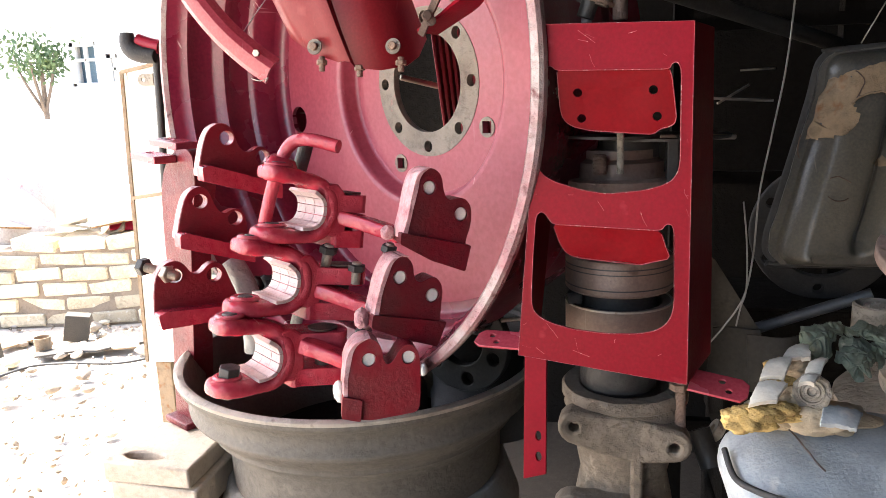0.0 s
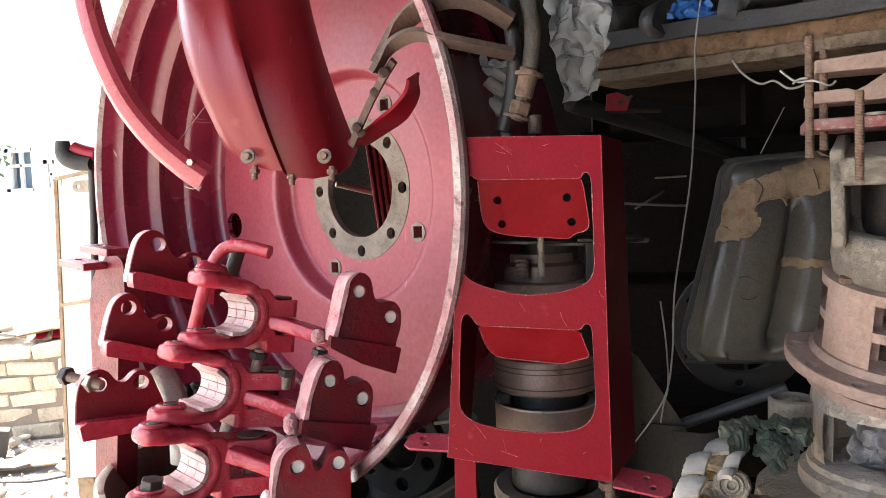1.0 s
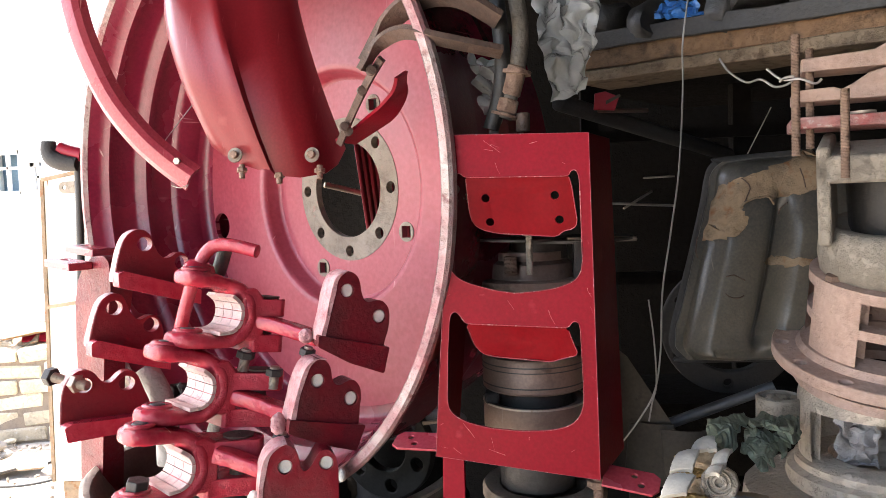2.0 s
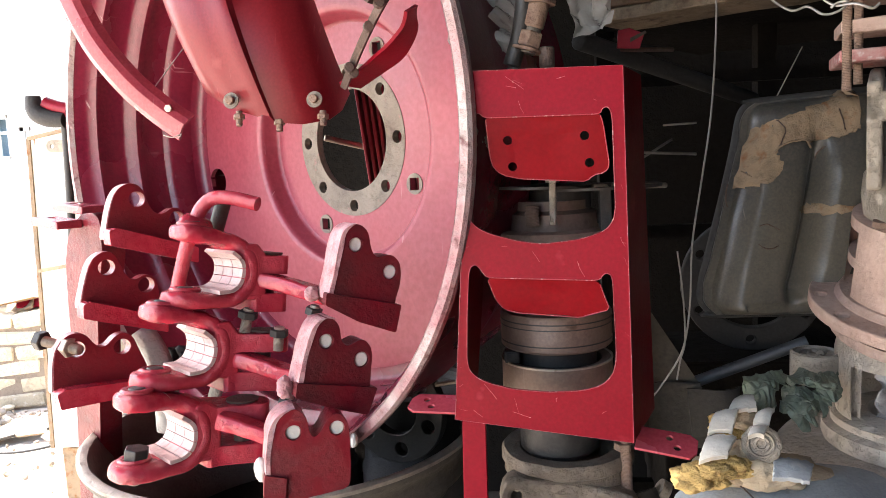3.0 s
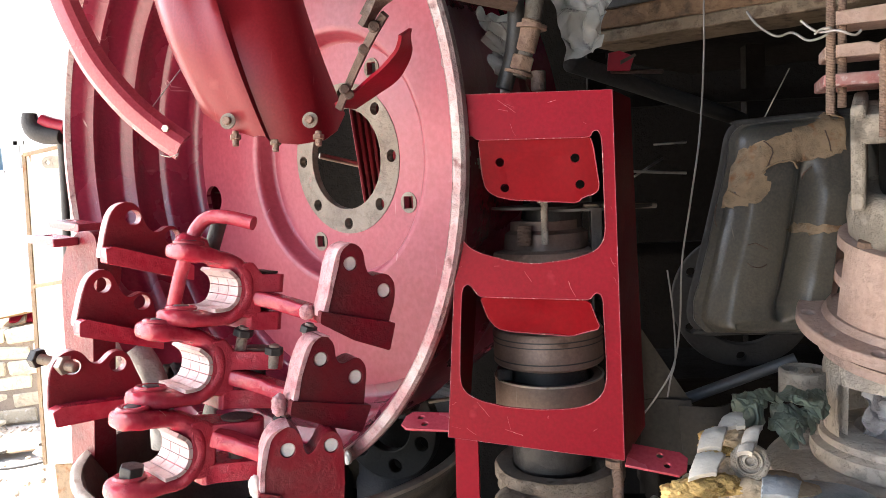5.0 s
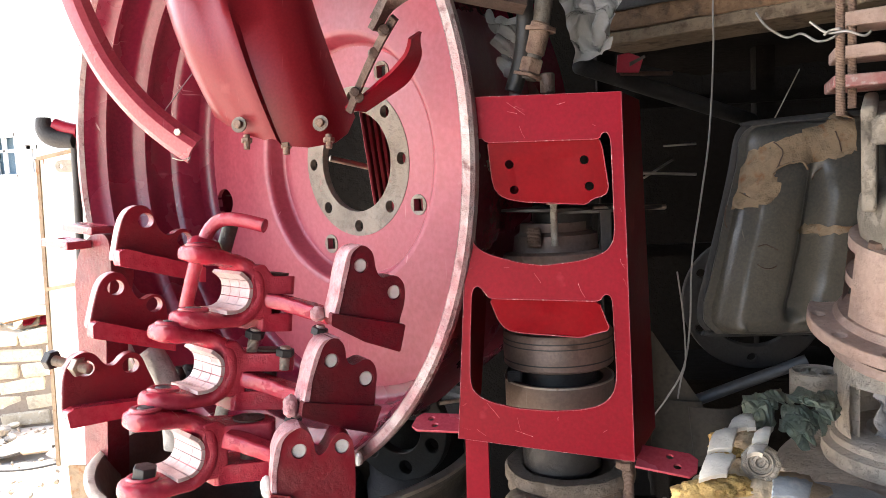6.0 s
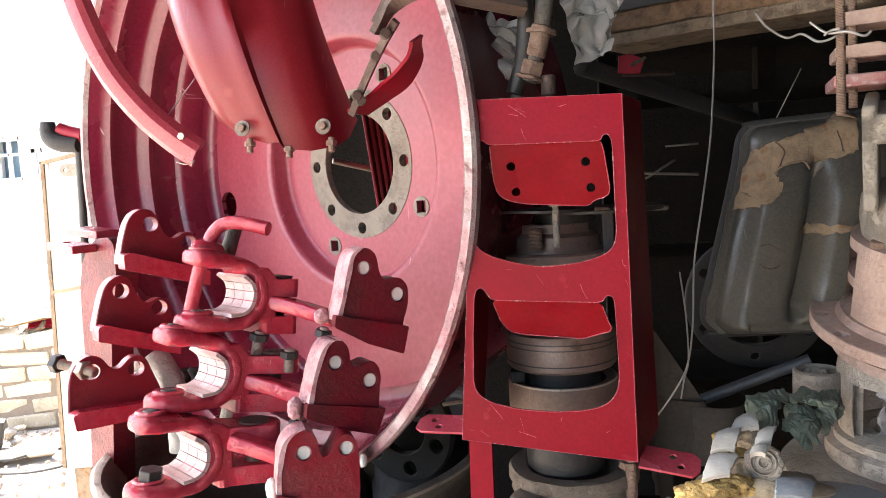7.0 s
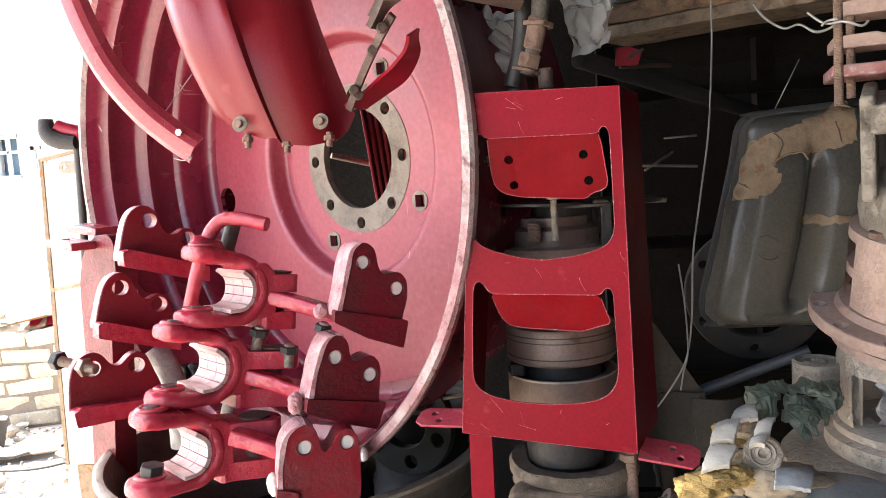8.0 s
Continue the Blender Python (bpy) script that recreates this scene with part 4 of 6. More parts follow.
hook_pin()


def paint_crust():
    for k, (p, r, sc, m, lab) in enumerate((((-0.08973, 0.775, 0.761), 0.009, (0.8, 0.8, 1.5), PALE, "white paint crust on a clamp plate"), ((-0.06482, 0.8, 0.8451), 0.01, (0.9, 0.9, 1.3), CRUST_LIT, "caked pink paint crust on a clamp plate"), ((-0.03834, 0.845, 0.9415), 0.009, (1.0, 0.9, 1.0), CRUST_LIT, "caked pink paint crust on a clamp plate"), ((0.01004, 0.8, 0.7823), 0.007, (0.6, 0.9, 1.2), PALE, "white paint crust on a clamp plate"))):
        bm = bmesh.new()
        bmesh.ops.create_icosphere(bm, subdivisions=4, radius=1)
        for v in bm.verts:
            d = 1 + 0.16 * noise.noise(v.co * 1.6 + Vector((k * 3, 0, 0))) + 0.1 * noise.noise(v.co * 5 + Vector((0, k, 0)))
            v.co = Vector((v.co.x * sc[0], v.co.y * sc[1], v.co.z * sc[2])) * d * r
        t = thing("paint_crust", pose(*p), lab, "paint crust")
        part("crust", bm, m, t, "", 60)


paint_crust()


# ---------------------------------------------------------------- hanging sheet parts
def fender():
    f = thing("fender", pose(*(-0.09194, 0.9, 1.14)), "red pressed-steel mudguard hanging in front of the big rim", "mudguard")
    o = Vector((-0.09194, 0.9, 1.14))
    low = [(-0.1863, 0.925, 1.208), (-0.1722, 0.914, 1.184), (-0.1536, 0.907, 1.171), (-0.1247, 0.902, 1.157), (-0.1051, 0.9, 1.15), (-0.09556, 0.8925, 1.151), (-0.08743, 0.8925, 1.149), (-0.08344, 0.9, 1.142), (-0.05054, 0.9, 1.138), (-0.01821, 0.904, 1.142), (-0.004594, 0.914, 1.153), (0.003425, 0.928, 1.174)]
    top = [(-0.2272, 0.925, 1.326), (-0.2172, 0.914, 1.323), (-0.2036, 0.907, 1.32), (-0.1766, 0.902, 1.317), (-0.1552, 0.9, 1.316), (-0.1452, 0.892, 1.313), (-0.1358, 0.892, 1.313), (-0.1306, 0.9, 1.314), (-0.09252, 0.9, 1.312), (-0.05442, 0.904, 1.31), (-0.04218, 0.914, 1.312), (-0.04033, 0.928, 1.315)]
    # the pressing curves back on both sides of its ridge
    eye, back = Vector((0.2, 0.0, 1.09)), (1.035, 1.02, 1.01, 1.003, 1, 1, 1, 1, 1.002, 1.01, 1.025, 1.045)
    low, top = ([eye + (Vector(p) - eye) * q for p, q in zip(e, back)] for e in (low, top))
    rows = []
    for k in range(15):
        t = -0.05 + 2.2 * k / 14 if k else 0.0
        lean = Vector((0, 0.05 * (t - 0.5) ** 2 - 0.012, 0))
        rows.append([Vector(a) + (Vector(b) - Vector(a)) * t + lean - o for a, b in zip(low, top)])
    part("shell", loft(rows, 0.0022), RED_FENDER, f, "", 50)
    for c, q in (((-0.1336, 0.895, 1.17), 0), ((-0.03263, 0.897, 1.166), 0)):
        w = part("washer", solid([(0.0035, 0), (0.0098, 0), (0.0098, 0.0018), (0.0035, 0.0018)], 22), PRIMER, f, "worn washer", 40, 0, Matrix.Translation(Vector(c) - o) @ pose(0, 0, 0, 80, 0, -6))
        part("bolt", rod(0.0052, 0.007, 14), RUST, f, "", 40, 0, Matrix.Translation(Vector(c) - o) @ pose(0, 0, 0, 80, 0, -6))
    for c in ((-0.1289, 0.905, 1.154), (-0.07926, 0.905, 1.145), (-0.02557, 0.905, 1.149)):
        s = part("stud", threaded(0.0042, 0.018), RUST, f, "rusty threaded stud", 60, 0, Matrix.Translation(Vector(c) - o) @ pose(0, 0, 0.004, 170, 0, 0))
        part("nut", hexnut(0.0072, 0.006), RUST, s, "", None, 0.0004, pose(0, 0, 0.004))


fender()


def rail_arc():
    r = thing("curved_rail", pose(*(-0.2031, 0.93, 1.14)), "pink-red curved angle rail hanging beside the mudguard", "rail")
    o = Vector((-0.2031, 0.93, 1.14))
    pts = [Vector(q) - o for q in ((-0.2086, 0.93, 1.144), (-0.2407, 0.93, 1.168), (-0.2776, 0.93, 1.203), (-0.3131, 0.93, 1.25), (-0.3372, 0.93, 1.3), (-0.3553, 0.93, 1.355), (-0.366, 0.93, 1.417), (-0.3716, 0.93, 1.483))]
    part("flange", sweep(pts, [(-0.0195, -0.004), (-0.012, 0.005), (-0.002, 0.009), (0.004, 0.0095), (0.012, 0.006), (0.0195, -0.003), (0.017, -0.006), (0.004, 0.005), (-0.002, 0.005), (-0.017, -0.007)], n=6), RED_RAIL, r, "", 22)
    bolt(r, Matrix.Translation(Vector((-0.2245, 0.922, 1.168)) - o) @ pose(0, 0, 0, 90, 0, 0), 0.005, 0.003, 0.006)
    w = thing("thin_wire", pose(*(-0.2381, 0.95, 1.196)), "thin bright wire tied from the rail to the rim", "wire")
    o = Vector((-0.2381, 0.95, 1.196))
    part("strand", tube([Vector(q) - o for q in ((-0.2527, 0.95, 1.199), (-0.2375, 0.96, 1.222), (-0.2202, 0.97, 1.247))], 0.0008, 3, 5), WIRE, w)
    part("strand", tube([Vector(q) - o for q in ((-0.2362, 0.925, 1.136), (-0.2211, 0.92, 1.132), (-0.2099, 0.92, 1.136), (-0.2154, 0.92, 1.13))], 0.0008, 3, 5), WIRE, w)


rail_arc()


def loop_strap():
    s = thing("loop_strap", pose(*(0.01486, 0.93, 1.184)), "dark red bent strap with a rusty hinged link", "strap")
    o = Vector((0.01486, 0.93, 1.184))
    pts = [Vector(q) - o for q in ((0.002898, 0.92, 1.183), (0.03891, 0.9, 1.2), (0.06816, 0.87, 1.215), (0.08621, 0.85, 1.232), (0.09363, 0.84, 1.251))]
    part("band", sweep(pts, [(-0.002, -0.024), (0.002, -0.024), (0.002, 0.014), (-0.002, 0.014)], up=(0, -1, 0.25), n=7), RED_SHEET, s, "dark red flat band", 30)
    lk = [Vector(q) - o for q in ((0.001875, 0.905, 1.179), (0.02109, 0.88, 1.205), (0.04161, 0.85, 1.228), (0.06079, 0.82, 1.246), (0.07911, 0.8, 1.264))]
    part("link", sweep(lk, [(-0.0042, -0.003), (0.0042, -0.003), (0.0042, 0.003), (-0.0042, 0.003)], n=4), RUSTDARK, s, "rusty hinged link", 30)
    for c in ((0.014, 0.88, 1.198), (0.01786, 0.885, 1.192), (0.04743, 0.835, 1.234), (0.06502, 0.805, 1.252)):
        part("rivet", rod(0.006, 0.008, 12), RUSTDARK, s, "", 40, 0, Matrix.Translation(Vector(c) - o) @ pose(0, 0, 0, 90, 0, 20))
    for k, (q, r) in enumerate(((((0.05603, 0.8, 1.253), (0.0772, 0.79, 1.277), (0.1106, 0.76, 1.283), (0.1516, 0.74, 1.269), (0.2155, 0.75, 1.254)), 0.008), (((0.05851, 0.81, 1.264), (0.08615, 0.8, 1.3), (0.1267, 0.765, 1.317), (0.1706, 0.745, 1.312), (0.2137, 0.75, 1.287)), 0.013))):
        part("leaf", sweep([Vector(p) - o for p in q], [(-0.0035, -r), (0.0035, -r), (0.0035, r), (-0.0035, r)], up=(0.1, -1, 0.45), n=6), RUSTDARK, s, "dark rusty spring leaf", 40)


loop_strap()


def pipes():
    p = thing("rusty_pipes", pose(*(0.2214, 0.77, 1.181)), "pair of dark pipes with a rusty union nut", "pipe")
    o = Vector((0.2214, 0.77, 1.181))
    part("pipe", tube([Vector(q) - o for q in ((0.2004, 0.77, 1.176), (0.2106, 0.77, 1.209), (0.2155, 0.77, 1.247), (0.2136, 0.77, 1.285), (0.2107, 0.775, 1.323))], 0.008713, 5, 16), DARK, p, "", 60)
    part("pipe", tube([Vector(q) - o for q in ((0.2148, 0.77, 1.187), (0.2245, 0.77, 1.219), (0.2329, 0.77, 1.251), (0.2357, 0.77, 1.283), (0.2316, 0.775, 1.318))], 0.009003, 5, 16), OLDRIM, p, "grey-brown pipe", 60)
    part("union_nut", hexnut(0.01394, 0.015), RUST, p, "rusty union nut", None, 0.001, along(Vector((0.2157, 0.77, 1.193)) - o, Vector((0.222, 0.77, 1.214)) - o))
    part("sleeve", rod(0.0115, 0.032, 20), RUST, p, "rusty sleeve", 40, 0, along(Vector((0.2214, 0.77, 1.211)) - o, Vector((0.2296, 0.77, 1.238)) - o))
    part("collar", solid([(0.008, 0), (0.0155, 0), (0.0155, 0.003), (0.008, 0.003)], 24), RUST, p, "", 40, 0, along(Vector((0.2144, 0.77, 1.189)) - o, Vector((0.222, 0.77, 1.214)) - o))
    part("collar", solid([(0.009, 0), (0.0165, 0), (0.0165, 0.004), (0.009, 0.004)], 24), RUST, p, "", 40, 0, along(Vector((0.2289, 0.77, 1.233)) - o, Vector((0.2303, 0.77, 1.243)) - o))
    part("stub", rod(0.0075, 0.02, 16), RUSTDARK, p, "", 40, 0, Matrix.Translation(Vector((0.2351, 0.77, 1.172)) - o))


pipes()


# ---------------------------------------------------------------- seats and castings on the dark side
def seat_back():
    o = Vector((0.5386, 1, 0.9967))
    s = thing("seat_back", Matrix.Translation(o), "dark grey vinyl tractor seat back with torn cover", "seat")
    left = smooth_line([(0.5037, 1, 1.139), (0.4894, 1, 1.124), (0.479, 0.995, 1.08), (0.4614, 0.985, 1.016), (0.4412, 0.97, 0.9526), (0.4311, 0.965, 0.9174), (0.4295, 0.96, 0.895), (0.4434, 0.96, 0.8785)], 4)
    right = smooth_line([(0.645, 1, 1.146), (0.659, 1, 1.132), (0.6699, 0.995, 1.071), (0.6645, 0.985, 1.007), (0.6513, 0.97, 0.9445), (0.6425, 0.965, 0.9097), (0.6349, 0.96, 0.8908), (0.6213, 0.96, 0.8783)], 4)
    def bulge(u, v):
        """How far the cushion stands out: two pads, a deep fold between them, a rounded foot."""
        edge = min(1, max(0, min(u - 0.06, 1 - u)) * 10) ** 0.5 * min(1, max(0, min(v - 0.05, 1 - v)) * 9) ** 0.5
        inner = max(0.0, min(1, (v - 0.22) * 9)) * max(0.0, min(1, (0.86 - v) * 9))
        fold = 0.02 * math.exp(-((u - 0.455 - 0.02 * v) / 0.04) ** 2) * inner
        right_pad = 0.014 * inner * max(0.0, min(1, (u - 0.5) * 12)) ** 0.7
        left_pad = 0.01 * math.sin(math.pi * min(1, max(0, u / 0.46)))
        sag = 0.006 * math.exp(-((v - 0.88) / 0.04) ** 2) * (u > 0.2)
        return 0.006 + 0.026 * edge + (right_pad + left_pad) * edge - fold - sag

    rows = []
    n = 64
    fine_l, fine_r = smooth_line(left, 2), smooth_line(right, 2)
    for a, b in zip(fine_l, fine_r):
        v = len(rows) / (len(fine_l) - 1)
        row = []
        for k in range(n + 1):
            p = a.lerp(b, k / n) - o
            row.append(p - Vector((0, bulge(k / n, v), 0)) + 0.0016 * noise.noise_vector(p * 30) + 0.0007 * noise.noise_vector(p * 90))
        rows.append(row)
    part("cushion", loft(rows, 0.012), VINYL, s, "", 50)
    flat = [q for r in rows for q in r]
    rim = [p - o + Vector((0, 0.004, 0)) for p in (right[0], *left, right[-1])]
    part("piping", tube(rim, 0.0065, 2, 8), RUBBER, s, "black edge trim", 60)
    part("back_shell", loft([[p - o + Vector((0.008, 0.034, 0)), p.lerp(q, 0.5) - o + Vector((0, 0.045, 0)), q - o + Vector((0, 0.034, 0))] for p, q in zip(left, right)], 0.006), DARK, s, "", 40)
    rnd = random.Random(4)

    def ragged(pts, y, amp):
        out = []
        for (x0, z0), (x1, z1) in zip(pts, pts[1:] + pts[:1]):
            for k in range(5):
                t = k / 5
                out.append((x0 + (x1 - x0) * t + rnd.uniform(-amp, amp) * (k > 0), z0 + (z1 - z0) * t + rnd.uniform(-amp, amp) * (k > 0)))
        return out

    def sheet(outline, inner=14, y=0.0):
        """A torn sheet that follows the bulge of the cushion."""
        bm = plate(ragged(outline, 0, 0.0022), (), 0.0014, 0)
        bmesh.ops.subdivide_edges(bm, edges=[e for e in bm.edges if e.calc_length() > 0.02], cuts=2, use_grid_fill=True)
        bmesh.ops.triangulate(bm, faces=bm.faces)
        for v in bm.verts:
            near = min(flat, key=lambda q: (q.x - v.co.x) ** 2 + (q.z - v.co.z) ** 2)
            v.co.y += near.y - 0.004 - 0.002 * abs(noise.noise(v.co * 35)) - 0.0012 * noise.noise(v.co * 90)
        return bm

    K = [(0.4709, 0.945, 1.0334), (0.4815, 0.945, 1.0687), (0.4947, 0.945, 1.1056), (0.5081, 0.945, 1.113), (0.5335, 0.945, 1.1204), (0.56, 0.945, 1.1304), (0.5864, 0.945, 1.1376), (0.6009, 0.945, 1.1482), (0.6172, 0.945, 1.1472), (0.6154, 0.945, 1.099), (0.6009, 0.945, 1.0951), (0.5864, 0.945, 1.0905), (0.5678, 0.945, 1.0881), (0.5532, 0.945, 1.0854), (0.5486, 0.945, 1.0898), (0.5333, 0.945, 1.0886), (0.5165, 0.945, 1.0833), (0.5131, 0.945, 1.0739), (0.5211, 0.945, 1.0653), (0.5162, 0.945, 1.0497), (0.5047, 0.945, 1.04), (0.4858, 0.945, 1.0361)]
    part("torn_cover", sheet([(x - o.x, z - o.z) for x, _, z in K]), TORN, s, "torn brown cover with cracked edges", 60)
    K = [(0.5376, 0.94, 1.0063), (0.5496, 0.94, 1.0098), (0.561, 0.94, 1.012), (0.5909, 0.94, 1.0092), (0.6134, 0.94, 1.0054), (0.5942, 0.94, 1.0029), (0.5742, 0.94, 1.0004), (0.5543, 0.94, 0.9993), (0.5442, 0.94, 1.0011)]
    part("torn_strip", sheet([(x - o.x, z - o.z) for x, _, z in K]), TORN, s, "torn open seam with brown backing", 60)
    # cracks and curled edges in the vinyl
    for k, line in enumerate([[(0.5151, 0.94, 1.1145), (0.525, 0.94, 1.1031), (0.5196, 0.94, 1.0899), (0.5168, 0.94, 1.0832)], [(0.5896, 0.94, 1.1237), (0.5948, 0.94, 1.1114), (0.5961, 0.94, 1.0993)], [(0.5115, 0.94, 1.0767), (0.5215, 0.94, 1.085), (0.5368, 0.94, 1.089), (0.548, 0.94, 1.089), (0.5553, 0.94, 1.0799)], [(0.5658, 0.94, 1.0657), (0.5685, 0.94, 1.0737), (0.5744, 0.94, 1.0802)], [(0.4904, 0.94, 0.9891), (0.5005, 0.94, 0.9907), (0.5139, 0.94, 0.9831)], [(0.4868, 0.94, 0.9683), (0.4982, 0.94, 0.9622), (0.5104, 0.94, 0.9652)], [(0.4654, 0.94, 1.0387), (0.4624, 0.94, 1.0181), (0.465, 0.94, 1.0111)]]):
        pts = []
        for q in smooth_line(line, 4):
            near = min(flat, key=lambda g: (g.x - q.x + o.x) ** 2 + (g.z - q.z + o.z) ** 2)
            pts.append(Vector((q.x - o.x, near.y - (0.007 if k < 4 else 0.001), q.z - o.z)) + 0.0012 * noise.noise_vector(q * 140))
        part("crack", tube(pts, 0.0013 if k == 2 else 0.0008, 0, 6), TORN if k == 2 else RUSTDARK, s, "", 60)
    return s


seat_back()


def gear_plate():
    g = thing("gear_plate", pose(*(0.5695, 1.22, 0.869), 0, 0, -8), "black ring plate with bolt holes leaning behind the seat", "ring plate")
    R = 0.1086
    part("ring", plate(ring2(0, 0, R, 56), [ring2(0, 0, R * 0.66, 48), *[ring2(R * 0.84 * math.cos(a), R * 0.84 * math.sin(a), R * 0.07, 12) for a in [0.5 + 1.047 * k for k in range(6)]]], 0.02), RUBBER, g, "", 30, 0.002)
    pz = (0.5695, 1.22, 0.869)[2] - R
    # unseen crate added as support, near-black so it sinks into the shade
    cr = thing("support_crate", pose((0.5695, 1.22, 0.869)[0], 1.26, 0), "near-black slatted crate added under the ring plate", "crate")
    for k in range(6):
        part("slat", box(0.3, 0.2, (pz - 0.03) / 6 - 0.004, (0.004 * (k % 2), 0, 0.03 + (pz - 0.03) * (k + 0.5) / 6)), SHADE_BLACK, cr, "", 30, 0.004)
    part("top_board", box(0.3, 0.2, 0.004, (0, 0, pz - 0.0015)), SHADE_BLACK, cr, "", 30)
    b = thing("steel_tube", along((0.42, 1, 0.776), (0.5505, 0.97, 0.8345)), "dark grey steel tube lying across scrap", "tube")
    part("tube", solid([(0.00528, 0), (0.007543, 0), (0.007543, 0.155), (0.00528, 0.155)], 20), BLUESTEEL, b, "", 40)
    c = thing("round_cap", pose(*(0.542, 0.9, 0.8084)), "dusty round steel cap filled with small nuts", "cap")
    r = 0.02783
    part("shell", solid([(0, 0), (r, 0), (r, 0.034), (r - 0.003, 0.036), (r - 0.005, 0.034), (r - 0.005, 0.026), (0, 0.026)], 32), CAST, c, "", 40)
    rnd = random.Random(2)
    for k in range(9):
        a, q = k * 0.8, 0.006 + 0.0014 * k
        part("nut", hexnut(0.0052, 0.007), STEEL, c, "", None, 0.0004, pose(q * math.cos(a), q * math.sin(a), 0.026 + 0.003 * rnd.random(), rnd.uniform(-40, 40), rnd.uniform(-40, 40), 0))


gear_plate()


def crumpled(name, pts, label, category, material, amp, freq, t=0.0012, n=26, seed=1.0, drop=0.0):
    """A crumpled sheet between four corners: upper left, upper right, lower right, lower left."""
    a, b, c, d = (Vector(p) for p in pts)
    o = (a + b + c + d) / 4
    rows = []
    for i in range(n + 1):
        row = []
        for j in range(n + 1):
            u, v = j / n, i / n
            p = (a.lerp(b, u)).lerp(d.lerp(c, u), v) - o
            e = 0.3 + 0.7 * math.sin(math.pi * u) * math.sin(math.pi * v)
            w = noise.noise_vector(p * freq + Vector((seed, 0, seed)))
            w2 = noise.noise_vector(p * freq * 2.7 + Vector((0, seed, 1)))
            fold = abs(noise.noise(p * freq * 1.4 + Vector((7, seed, 0))))
            row.append(p + amp * e * w + amp * 0.45 * w2 + Vector((0, -amp * 1.6 * fold - drop * math.sin(math.pi * v), amp * 0.4 * fold)))
        rows.append(row)
    ob = thing(name, Matrix.Translation(o), label, category)
    part("sheet", loft(rows, t), material, ob, "", 28)
    return ob


def plastic_rag():
    quads = [((0.4327, 0.81, 0.8432), (0.4774, 0.83, 0.8459), (0.4543, 0.79, 0.8179), (0.4323, 0.79, 0.8161)), ((0.4783, 0.84, 0.8405), (0.5237, 0.85, 0.8348), (0.5218, 0.8, 0.8335), (0.473, 0.8, 0.8375)), ((0.5199, 0.85, 0.8271), (0.5462, 0.86, 0.8351), (0.5358, 0.82, 0.8142), (0.5067, 0.8, 0.8093)), ((0.4578, 0.79, 0.8154), (0.4942, 0.82, 0.8268), (0.5051, 0.79, 0.8103), (0.4789, 0.76, 0.8062)), ((0.4785, 0.83, 0.828), (0.5185, 0.84, 0.8211), (0.518, 0.82, 0.8008), (0.4786, 0.81, 0.8079))]
    o = Vector((0.5, 0.82, 0.79))
    rag = thing("plastic_rag", Matrix.Translation(o), "crumpled dusty dark green plastic rag on the torn seat", "rag")
    for k, q in enumerate(quads):
        a, b, c, d = (Vector(p) - o for p in q)
        n = 60
        rows = []
        for i in range(n + 1):
            row = []
            for j in range(n + 1):
                u, v = j / n, i / n
                p = a.lerp(b, u).lerp(d.lerp(c, u), v)
                dome = math.sin(math.pi * u) * math.sin(math.pi * v)
                crease = abs(noise.noise(p * 55 + Vector((k * 3, 0, 0))))
                fine_crease = abs(noise.noise(p * 150 + Vector((0, k * 3, 0))))
                rim = (1 - dome) * 0.007
                row.append(p + Vector((0, -0.012 * dome - 0.02 * crease - 0.007 * fine_crease, 0.008 * dome - 0.009 * crease + 0.003 * fine_crease)) + rim * noise.noise_vector(p * 60))
            rows.append(row)
        part("fold", loft(rows, 0.0012), GREEN, rag, "", 32)


plastic_rag()
crumpled("clear_bag", ((0.591, 0.865, 0.8269), (0.6369, 0.865, 0.8257), (0.6352, 0.86, 0.7692), (0.5905, 0.86, 0.7703)), "knotted white plastic bag inside the casting window", "bag", CLOTH, 0.014, 36, 0.001, 26, 5.0, 0.008)
crumpled("plastic_sheet", ((0.1342, 0.84, 1.2722), (0.2175, 0.86, 1.2673), (0.2069, 0.84, 1.1712), (0.1571, 0.82, 1.1674)), "crumpled clear plastic sheet hanging beside the rim", "plastic sheet", FILM, 0.016, 30, 0.0008, 46, 2.0)
crumpled("plastic_sheet", ((0.2481, 0.9, 1.359), (0.3388, 0.9, 1.353), (0.3143, 0.89, 1.227), (0.2745, 0.89, 1.215)), "crumpled clear plastic bag hanging from the shelf", "plastic sheet", FILM, 0.015, 30, 0.0008, 46, 8.0)
crumpled("plastic_sheet", ((0.1359, 0.79, 1.239), (0.1629, 0.8, 1.233), (0.1596, 0.79, 1.149), (0.1446, 0.78, 1.163)), "strip of clear plastic behind the rim edge", "plastic sheet", FILM, 0.008, 40, 0.0008, 40, 4.0)


